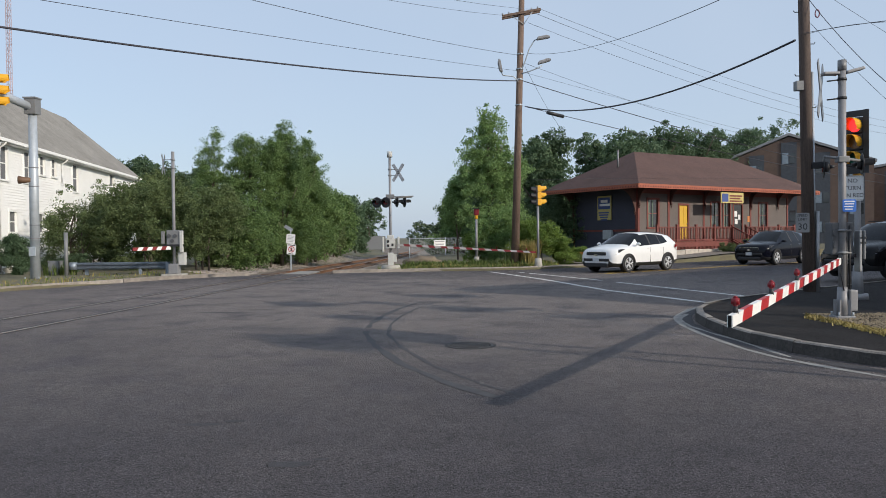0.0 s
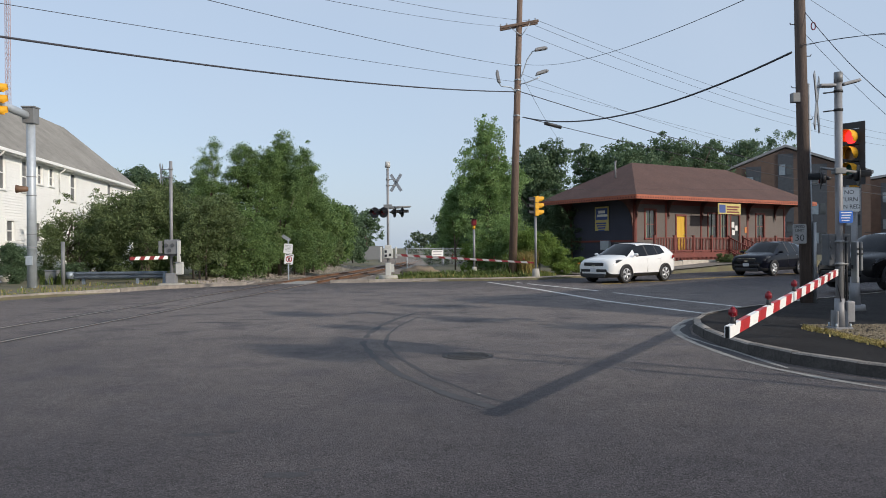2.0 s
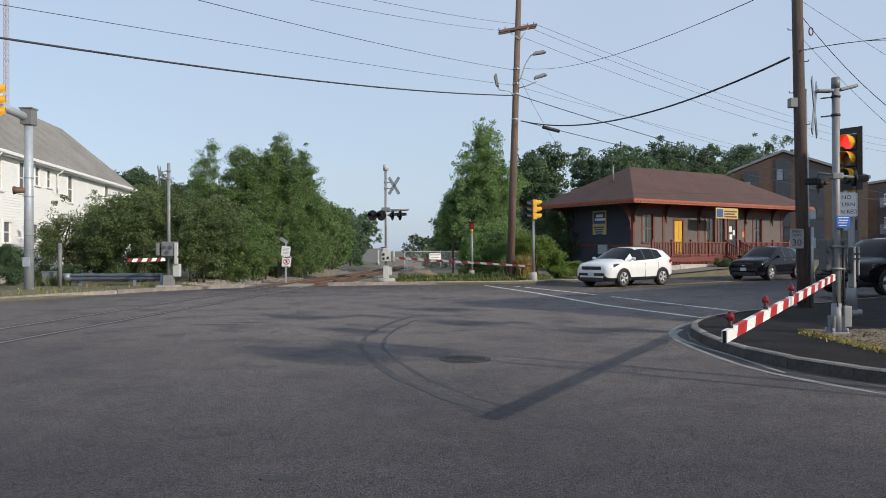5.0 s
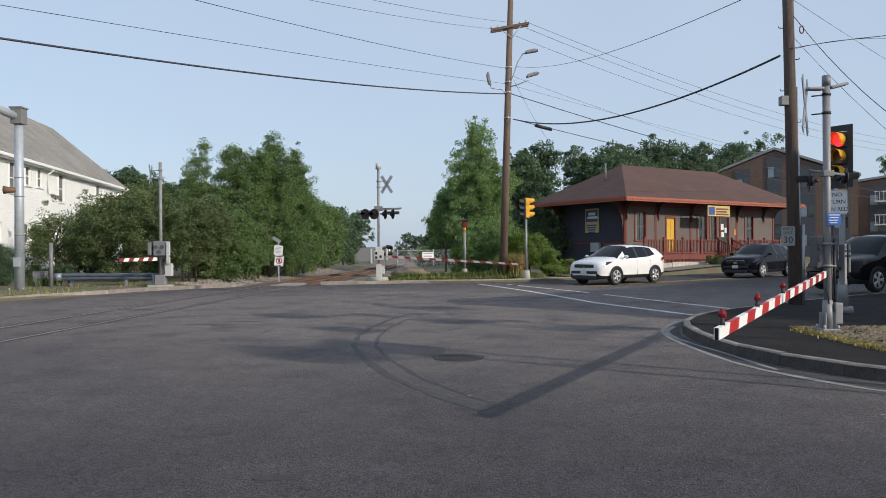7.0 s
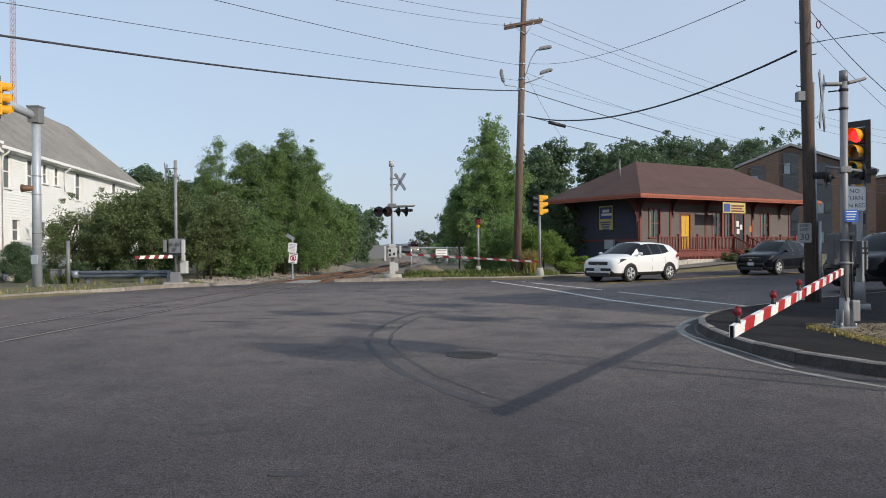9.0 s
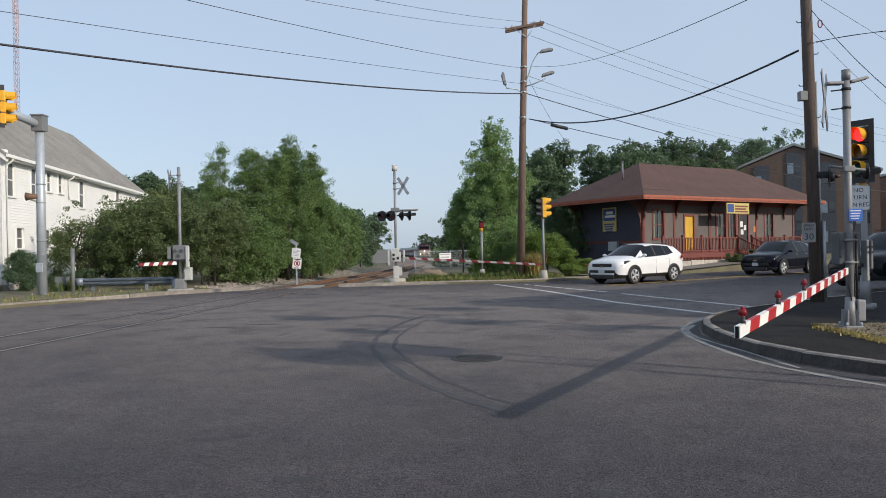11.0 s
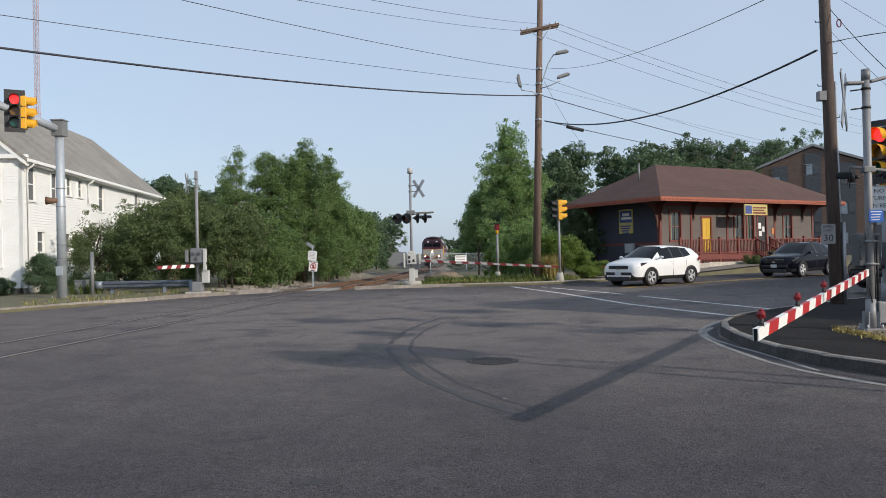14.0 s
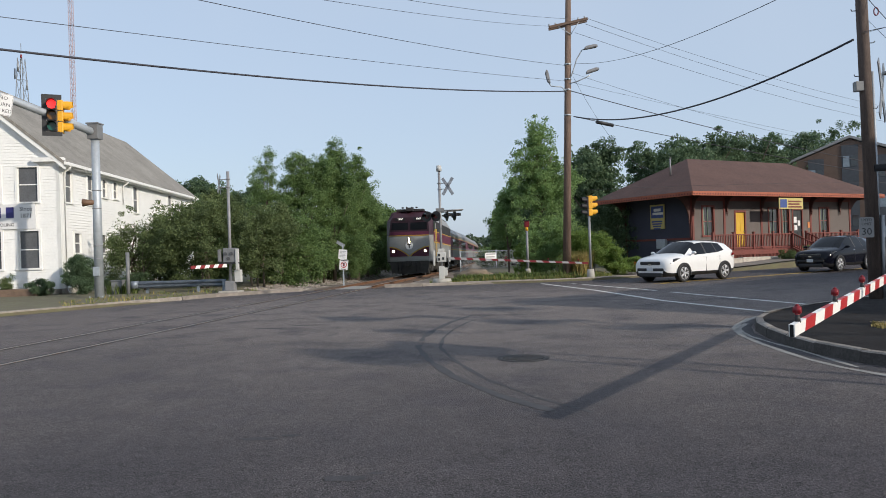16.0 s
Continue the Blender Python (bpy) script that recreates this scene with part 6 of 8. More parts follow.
box(bm, -0.38, 0.05, -0.015, 0.0, 0, 0.16, m=Matrix.Translation((0, 0, 1.85)) @ Matrix.Rotation(radians(32), 4, "Y"))
part("top_plate", bm, M_sback, ns)

fence = empty("chain_link_fence", Matrix(), "grey chain-link fence beside the track", "fence")
FX = [(-2.6, 58.0), (0.2, 59.5), (2.9, 61), (5.6, 62.5)]
for x, y in FX:
    bm = BM()
    tube(bm, (x, y, -0.8), (x, y, 1.5), 0.04, n=8)
    part("post", bm, M_galv, fence)
for (x0, y0), (x1, y1) in zip(FX, FX[1:]):
    bm = BM()
    tube(bm, (x0, y0, 1.42), (x1, y1, 1.42), 0.025, n=6)
    tube(bm, (x0, y0, -0.5), (x1, y1, -0.5), 0.025, n=6)
    part("rail", bm, M_galv, fence)
    bm = BM()
    A, B = Vector((x0, y0, 0)), Vector((x1, y1, 0))
    for i in range(-12, 24):
        for s in (1, -1):
            u0, u1 = i / 24, i / 24 + 0.5 * s
            u0, u1 = (i / 24, i / 24 + 0.5) if s > 0 else (i / 24 + 0.5, i / 24)
            z0, z1 = -0.5, 1.42
            lo, hi = max(0, min(u0, u1)), min(1, max(u0, u1))
            if hi - lo < 0.02:
                continue
            f = lambda u: z0 + (z1 - z0) * (u - u0) / (u1 - u0)
            tube(bm, A.lerp(B, lo) + Vector((0, 0, f(lo))), A.lerp(B, hi) + Vector((0, 0, f(hi))), 0.006, n=3, caps=False)
    part("mesh_panel", bm, M_galv, fence)
fs = plate(fence, 1.0, 0.65, Matrix.Translation((-0.25, 59.0, 0.95)) @ Matrix.Rotation(radians(28), 4, "Z"), M_signw)
bm = BM()
for i in range(3):
    box(bm, -0.42 + 0.05 * i, 0.42 - 0.05 * i, -0.012, -0.006, 0.16 - i * 0.22, 0.26 - i * 0.22)
part("lettering_bar", bm, M_sback, fs)
# sheds beyond the crossing signal
bm = BM()
box(bm, -1.9, 1.9, -1.5, 1.5, -2.0, 0.7, bev=0.05)
shed = tagged(put("equipment_shed", bm, M_grey, m=pose(-13.4, 150, 1.1, 0, 0, 4)), "pale grey equipment shed beside the track", "shed")
# dirt heap
bm = BM()
bmesh.ops.create_icosphere(bm, subdivisions=4, radius=1)
for v in bm.verts:
    k = 1 + 0.25 * noise.noise(v.co * 2)
    v.co = Vector((v.co.x * 1.1 * k, v.co.y * 0.7 * k, v.co.z * 0.42 * k))
tagged(put("soil_heap", bm, M_dirt, m=pose(-1.2, 43.5, 0.0), smooth=True), "low heap of brown soil on the verge", "soil heap")
# radio masts far off
def lattice(name, x, y, h, w0, w1, seg, material, label):
    t = empty(name, pose(x, y, -1), label, "radio mast")
    bm = BM()
    C = lambda i, k: Vector(((w0 + (w1 - w0) * i / seg) * (-1 if k in (0, 3) else 1), (w0 + (w1 - w0) * i / seg) * (-1 if k < 2 else 1), h * i / seg))
    for i in range(seg):
        for k in range(4):
            tube(bm, C(i, k), C(i + 1, k), w1 * 0.1 + 0.02, n=4, caps=False)
            tube(bm, C(i, k), C(i + 1, (k + 1) % 4), 0.04, n=3, caps=False)
            tube(bm, C(i, k), C(i, (k + 1) % 4), 0.04, n=3, caps=False)
    part("lattice", bm, material, t)
    bm = BM()
    tube(bm, (0, 0, h), (0, 0, h + 0.6), 0.15, n=8)
    part("beacon", bm, M_lampred, t)
    return t
M_mast = mat("mast_red_white", (0.42, 0.28, 0.28), 0.6, var=0.2, scale=0.02)
lattice("radio_mast", -121, 210, 96, 0.5, 0.5, 60, M_mast, "tall slim red and white radio mast")
lt = lattice("lattice_tower", -79.3, 122, 37.5, 2.0, 0.4, 10, M_grey, "grey steel lattice tower with antennas")
for x, y, z, h, r in ((-1.2, 0, 34, 1.8, 0.13), (0.9, 0, 32, 1.8, 0.13), (0, -0.9, 35, 1.8, 0.13), (0, 0, 37, 3.0, 0.05)):
    bm = BM()
    tube(bm, (x, y, z), (x, y, z + h), r, n=8)
    part("antenna", bm, M_sback, lt)

# ---- unseen shade casters added out of view to the right, placed from the shadows on the road ----
yard = empty("corner_building", Matrix.Translation((18.6, 9.2, 0)) @ Matrix.Rotation(math.atan2(0.66, 0.75), 4, "Z"), "unseen plain brick building with a flat roof, added to shade the corner", "building")
bm = BM()
box(bm, 0, 30, -20, 0, -0.1, 9.0)
part("wall", bm, M_obrick, yard)
bm = BM()
box(bm, -0.2, 30.2, -20.2, 0.2, 9.0, 9.3)
part("roof_edge", bm, M_concrete, yard)
ls = empty("pole_sign", pose(8.5, 5.3, 0.138), "unseen two-legged pole sign, added to cast its shadow on the road", "sign")
for y in (0.32, -0.32):
    bm = BM()
    tube(bm, (0, y, 0), (0, y, 4.9), 0.05, n=10)
    part("leg", bm, M_galv, ls)
bm = BM()
box(bm, -0.08, 0.08, -0.5, 0.55, 4.1, 5.1, bev=0.03)
part("panel", bm, M_grey, ls)

# ---- cars ----
M_cglass = mat("car_glass", (0.012, 0.014, 0.017), 0.04, var=0.1, spec=0.15)
M_tyre = mat("tyre_rubber", (0.018, 0.018, 0.019), 0.8, var=0.2, scale=8)
M_rim = mat("alloy_rim", (0.62, 0.62, 0.63), 0.35, 0.5, var=0.08)
M_clad = mat("black_plastic", (0.022, 0.022, 0.024), 0.6, var=0.15)
M_headl = mat("headlamp_glass", (0.13, 0.135, 0.15), 0.08, 0.3, var=0.2, scale=12)
M_tail = mat("tail_lamp_red", (0.35, 0.01, 0.015), 0.15, var=0.15, scale=12)
M_chrome = mat("chrome", (0.75, 0.75, 0.76), 0.1, 1.0, var=0)
M_plate = mat("number_plate", (0.55, 0.57, 0.60), 0.5, var=0.1)


def paint(name, c, rough=0.25, coat=0.4):
    m = mat(name, c, rough, var=0.03, scale=1.0)
    m.node_tree.nodes["Principled BSDF"].inputs["Coat Weight"].default_value = coat
    m.node_tree.nodes["Principled BSDF"].inputs["Specular IOR Level"].default_value = 0.5 if coat > 0.2 else 0.18
    m.node_tree.nodes["Principled BSDF"].inputs["Coat Roughness"].default_value = 0.05
    return m


def car(m, body_mat, label, L=4.44, W=1.855, H=1.63, wb=2.64, wheel_r=0.36, hood=1.03, rim_dark=False):
    """An SUV heading -x: one skin lofted over stations, cut into body, windows and lamps."""
    c = empty("car", m, label, "car")
    hw = W / 2
    f = -L / 2
    # station: x, bottom, belt height, top height, half widths low / belt / top
    S = [(f + 0.00, 0.36, 0.68, 0.82, 0.64, 0.66, 0.58), (f + 0.06, 0.26, 0.74, 0.91, 0.78, 0.80, 0.70), (f + 0.25, 0.24, 0.84, 0.98, 0.87, 0.885, 0.78), (f + 0.55, 0.24, 0.92, hood, 0.89, 0.91, 0.80),
         (f + 0.98, 0.26, 1.00, hood + 0.08, 0.91, 0.925, 0.78), (f + 1.12, 0.26, 1.03, hood + 0.10, 0.91, 0.925, 0.76), (f + 1.62, 0.26, 1.06, H - 0.20, 0.91, 0.925, 0.66), (f + 1.95, 0.26, 1.08, H - 0.05, 0.91, 0.925, 0.62),
         (f + 2.34, 0.26, 1.09, H - 0.01, 0.91, 0.925, 0.62), (f + 2.42, 0.26, 1.10, H, 0.91, 0.925, 0.62), (f + 3.06, 0.26, 1.13, H - 0.02, 0.91, 0.925, 0.61), (f + 3.12, 0.26, 1.135, H - 0.025, 0.91, 0.925, 0.61),
         (f + 3.58, 0.27, 1.22, H - 0.06, 0.90, 0.915, 0.59), (L / 2 - 0.28, 0.30, 1.20, H - 0.14, 0.87, 0.89, 0.55), (L / 2 - 0.08, 0.34, 1.06, 1.24, 0.82, 0.84, 0.70), (L / 2, 0.42, 0.80, 0.92, 0.70, 0.74, 0.66)]
    k = hw / 0.925
    rows = []
    vb = {}
    for x, zb, zm, zt, wl, wm, wt in S:
        half = [(0, zb), (wl * 0.92, zb), (wl, zb + 0.14), (wm, (zb + zm) / 2 + 0.06), (wm * 0.992, zm - 0.06), (wm * 0.965, zm), (wt * 1.03, zt - 0.07), (wt * 0.90, zt - 0.012), (wt * 0.45, zt + 0.012), (0, zt + 0.016)]
        rows.append([(x, y * k, z) for y, z in half] + [(x, -y * k, z) for y, z in half[-2:0:-1]])
    n = len(rows[0])
    bms = {}

    def face(kind, pts):
        b, tab = bms.setdefault(kind, (BM(), {}))
        vs = []
        for p in pts:
            q = tuple(round(t, 5) for t in p)
            if q not in tab:
                tab[q] = b.verts.new(p)
            vs.append(tab[q])
        fc = b.faces.new(vs)
        fc.smooth = True

    for i in range(len(rows) - 1):
        A, B = rows[i], rows[i + 1]
        for j in range(n):
            jj = min(j, n - 1 - j)          # mirrored row index
            quad = (A[j], A[(j + 1) % n], B[(j + 1) % n], B[j])
            kind = "body"
            if jj == 5 and 6 <= i <= 11:
                kind = "pillar" if i in (8, 10) else "side_window"
            if jj in (6, 7, 8) and i in (5, 6):
                kind = "windscreen"
            if jj in (6, 7, 8) and i == 13:
                kind = "rear_window"
            if jj in (0, 1):
                kind = "sill"
            if kind == "side_window":
                kind = "side_window" if j < n / 2 else "side_window "
            face(kind, quad)
    face("body", rows[0][::-1])
    face("body", rows[-1])
    mats = {"body": body_mat, "side_window": M_cglass, "windscreen": M_cglass, "rear_window": M_cglass, "sill": M_clad, "pillar": M_clad}
    for kind, (b, _) in bms.items():
        bmesh.ops.recalc_face_normals(b, faces=b.faces)
        part(kind.strip(), b, mats[kind.strip()], c)
    yy = hw
    for s in (-1, 1):
        bm = BM()                                   # lamps, wrapped round the front corners
        vs = [(f + 0.03, s * 0.56 * k, 0.72), (f + 0.20, s * 0.86 * k, 0.75), (f + 0.70, s * 0.925 * k, 0.95), (f + 0.48, s * 0.885 * k, 0.955), (f + 0.07, s * 0.60 * k, 0.85)]
        vs = [bm.verts.new((x - 0.012, y * 1.005, z)) for x, y, z in vs]
        bm.faces.new(vs)
        bmesh.ops.solidify(bm, geom=bm.faces[:], thickness=0.02)
        bmesh.ops.recalc_face_normals(bm, faces=bm.faces)
        part("headlight", bm, M_headl, c)
        bm = BM()
        vs = [(L / 2 - 0.36, s * 0.915 * k, 1.12), (L / 2 - 0.13, s * 0.86 * k, 1.06), (L / 2 - 0.03, s * 0.74 * k, 0.98), (L / 2 - 0.03, s * 0.74 * k, 0.84), (L / 2 - 0.12, s * 0.86 * k, 0.86), (L / 2 - 0.42, s * 0.925 * k, 0.98)]
        vs = [bm.verts.new((x + 0.02, y * 1.005, z)) for x, y, z in vs]
        bm.faces.new(vs)
        bmesh.ops.solidify(bm, geom=bm.faces[:], thickness=0.02)
        bmesh.ops.recalc_face_normals(bm, faces=bm.faces)
        part("tail_light", bm, M_tail, c)
        bm = BM()
        bmesh.ops.create_icosphere(bm, subdivisions=2, radius=1.0, matrix=Matrix.Translation((f + 1.42, s * (yy + 0.10), 1.15)) @ Matrix.Diagonal((0.07, 0.11, 0.065, 1)))
        tube(bm, (f + 1.42, s * (yy - 0.06), 1.09), (f + 1.42, s * (yy + 0.06), 1.12), 0.025, n=8)
        part("mirror", bm, body_mat, c)
        for x in (f + 2.15, f + 3.05):
            bm = BM()
            box(bm, x, x + 0.18, s * yy - 0.012, s * yy + 0.012, 0.96, 0.99, bev=0.008)
            part("door_handle", bm, M_chrome if rim_dark else body_mat, c)
        for x in (f + 2.34, f + 3.25):
            bm = BM()
            box(bm, x, x + 0.012, s * yy * 0.985 - 0.012, s * yy * 0.985 + 0.012, 0.36, 1.0)
            part("door_gap", bm, M_clad, c)
        bm = BM()
        tube(bm, (f + 2.0, s * 0.56 * k, H + 0.02), (f + 3.6, s * 0.55 * k, H - 0.01), 0.014, n=6)
        part("roof_rail", bm, M_clad, c)
    bm = BM()
    box(bm, f - 0.03, f + 0.12, -0.50 * k, 0.50 * k, 0.70, 0.84, bev=0.04)
    part("grille", bm, M_clad, c)
    bm = BM()
    box(bm, f - 0.038, f, -0.47 * k, 0.47 * k, 0.83, 0.845)
    box(bm, f - 0.032, f, -0.08, 0.08, 0.69, 0.75)
    part("grille_trim", bm, M_chrome, c)
    bm = BM()
    box(bm, f - 0.035, f + 0.25, -0.58 * k, 0.58 * k, 0.22, 0.40, bev=0.05)
    part("bumper_lip", bm, M_clad, c)
    bm = BM()
    box(bm, f - 0.03, f + 0.2, -0.66 * k, 0.66 * k, 0.46, 0.58, bev=0.04)
    part("lower_grille", bm, M_clad, c)
    bm = BM()
    box(bm, f - 0.045, f - 0.02, -0.15, 0.15, 0.46, 0.61)
    part("number_plate", bm, M_plate, c)
    for s in (-1, 1):
        for wx in (f + 0.90, f + 0.90 + wb):
            w = empty("wheel", Matrix.Translation((wx, s * (hw - 0.095), wheel_r)) @ Matrix.Rotation(0 if s < 0 else math.pi, 4, "Z"))
            w.parent = c
            bm = BM()
            R, r, t = wheel_r, wheel_r * 0.70, 0.125
            prof = [(r, -t * 0.85), (R * 0.93, -t), (R, -t * 0.7), (R, t * 0.7), (R * 0.93, t), (r, t * 0.85)]
            N = 32
            ring = [[bm.verts.new((q * math.cos(2 * math.pi * i / N), y, q * math.sin(2 * math.pi * i / N))) for q, y in prof] for i in range(N)]
            for i in range(N):
                for j in range(6):
                    fc = bm.faces.new((ring[i][j], ring[(i + 1) % N][j], ring[(i + 1) % N][(j + 1) % 6], ring[i][(j + 1) % 6]))
                    fc.smooth = True
            bmesh.ops.recalc_face_normals(bm, faces=bm.faces)
            part("tyre", bm, M_tyre, w)
            bm = BM()
            tube(bm, (0, -0.10, 0), (0, 0.05, 0), r, n=28)
            part("wheel_well", bm, M_clad, w)
            bm = BM()
            for i in range(5):
                for d in (-0.16, 0.16):
                    a = 2 * math.pi * i / 5
                    p0 = Vector((math.cos(a) * 0.04, -0.112, math.sin(a) * 0.04))
                    p1 = Vector((math.cos(a + d) * r * 0.95, -0.112, math.sin(a + d) * r * 0.95))
                    tube(bm, p0, p1, 0.022, 0.026, n=6)
            tube(bm, (0, -0.135, 0), (0, -0.05, 0), 0.055, n=12)
            for i in range(28):
                a0, a1 = 2 * math.pi * i / 28, 2 * math.pi * (i + 1) / 28
                bm.faces.new([bm.verts.new((q * math.cos(a), -0.116, q * math.sin(a))) for q, a in ((r, a0), (r, a1), (r * 0.9, a1), (r * 0.9, a0))])
            part("rim", bm, M_rim, w)
            bm = BM()                             # black arch lip over the wheel
            y0 = -(hw - (hw - 0.13)) - 0.012
            pts = [(math.cos(radians(a)) * (R + 0.055), -0.135, math.sin(radians(a)) * (R + 0.055)) for a in range(-15, 196, 15)]
            for P0, P1 in zip(pts, pts[1:]):
                o0, o1 = Vector(P0), Vector(P1)
                i0, i1 = o0 * 1.0, o1 * 1.0
                q = [(P0[0], -0.14, P0[2]), (P1[0], -0.14, P1[2]), (P1[0] * 0.86, -0.14, P1[2] * 0.86), (P0[0] * 0.86, -0.14, P0[2] * 0.86)]
                bm.faces.new([bm.verts.new(v) for v in q])
            bmesh.ops.remove_doubles(bm, verts=bm.verts, dist=1e-4)
            bmesh.ops.solidify(bm, geom=bm.faces[:], thickness=0.05)
            bmesh.ops.recalc_face_normals(bm, faces=bm.faces)
            part("wheel_arch", bm, M_clad, w)
    return c


CARDIR = math.degrees(math.atan2(0.62, 0.78))
car(pose(7.98, 31.75, 0, 0, 0, CARDIR), paint("white_car_paint", (0.78, 0.78, 0.77)), "white compact SUV waiting on the side road")
car(pose(16.5, 37.3, 0.02, 0, 0, CARDIR), paint("navy_car_paint", (0.004, 0.0045, 0.009), 0.15, 0.08), "dark navy SUV waiting behind the white car", L=4.53, W=1.82, H=1.65, wb=2.62, rim_dark=True)
car(pose(14.2, 23.6, 0.14, 0, 0, CARDIR - 12), paint("black_car_paint", (0.007, 0.007, 0.008), 0.2, 0.05), "black SUV standing on the corner lot", L=4.6, W=1.9, H=1.72, wb=2.7, rim_dark=True)

# ---- commuter train ----
M_tsilver = mat("train_silver_grey", (0.28, 0.28, 0.275), 0.5, 0.1, var=0.1, scale=1.5)
M_tpurple = mat("train_maroon", (0.13, 0.022, 0.058), 0.4, var=0.12, scale=1.5)
M_tyellow = mat("train_yellow_stripe", (0.65, 0.42, 0.06), 0.45, var=0.05)
M_troof = mat("train_roof_dark", (0.03, 0.028, 0.03), 0.7, var=0.2, scale=2)
M_tunder = mat("train_underframe", (0.035, 0.033, 0.03), 0.8, var=0.3, scale=3)
M_head = mat("headlight_lit", (1.0, 0.66, 0.30), 0.3, var=0, emit=24.0)
M_tdark = mat("train_dark_maroon", (0.038, 0.013, 0.022), 0.5, var=0.15, scale=1.5)
M_num = mat("number_board", (0.75, 0.73, 0.68), 0.5, var=0, emit=0.5)
M_rib = mat("stainless_side", (0.27, 0.27, 0.27), 0.45, 0.35, var=0.08, scale=2)


def band(bm, secs, z0, z1, grow=0.012):
    """A stripe round a hull given by plan outline points (x, y), from z0 to z1."""
    for a, b in zip(secs, secs[1:]):
        A, B = Vector((*a, 0)), Vector((*b, 0))
        t = (B - A).normalized()
        n = Vector((t.y, -t.x, 0)) * grow
        bm.faces.new([bm.verts.new((p.x + n.x, p.y + n.y, z)) for p, z in ((A, z0), (B, z0), (B, z1), (A, z1))])


def bogie(parent, y, name="bogie"):
    b = empty(name, Matrix.Translation((0, y, 0)))
    b.parent = parent
    bm = BM()
    for s in (-1, 1):
        box(bm, s * 1.05 - 0.08, s * 1.05 + 0.08, -1.9, 1.9, 0.45, 0.85, bev=0.04)
        box(bm, s * 1.12 - 0.08, s * 1.12 + 0.08, -0.5, 0.5, 0.25, 0.6, bev=0.04)
    box(bm, -1.0, 1.0, -0.3, 0.3, 0.5, 0.9)
    part("bogie_frame", bm, M_tunder, b)
    for s in (-1.4, 1.4):
        bm = BM()
        for x in (-0.76, 0.76):
            tube(bm, (x - 0.06, s, 0.5), (x + 0.06, s, 0.5), 0.5, n=24)
        tube(bm, (-1.0, s, 0.5), (1.0, s, 0.5), 0.09, n=10)
        part("wheelset", bm, M_tunder, b)


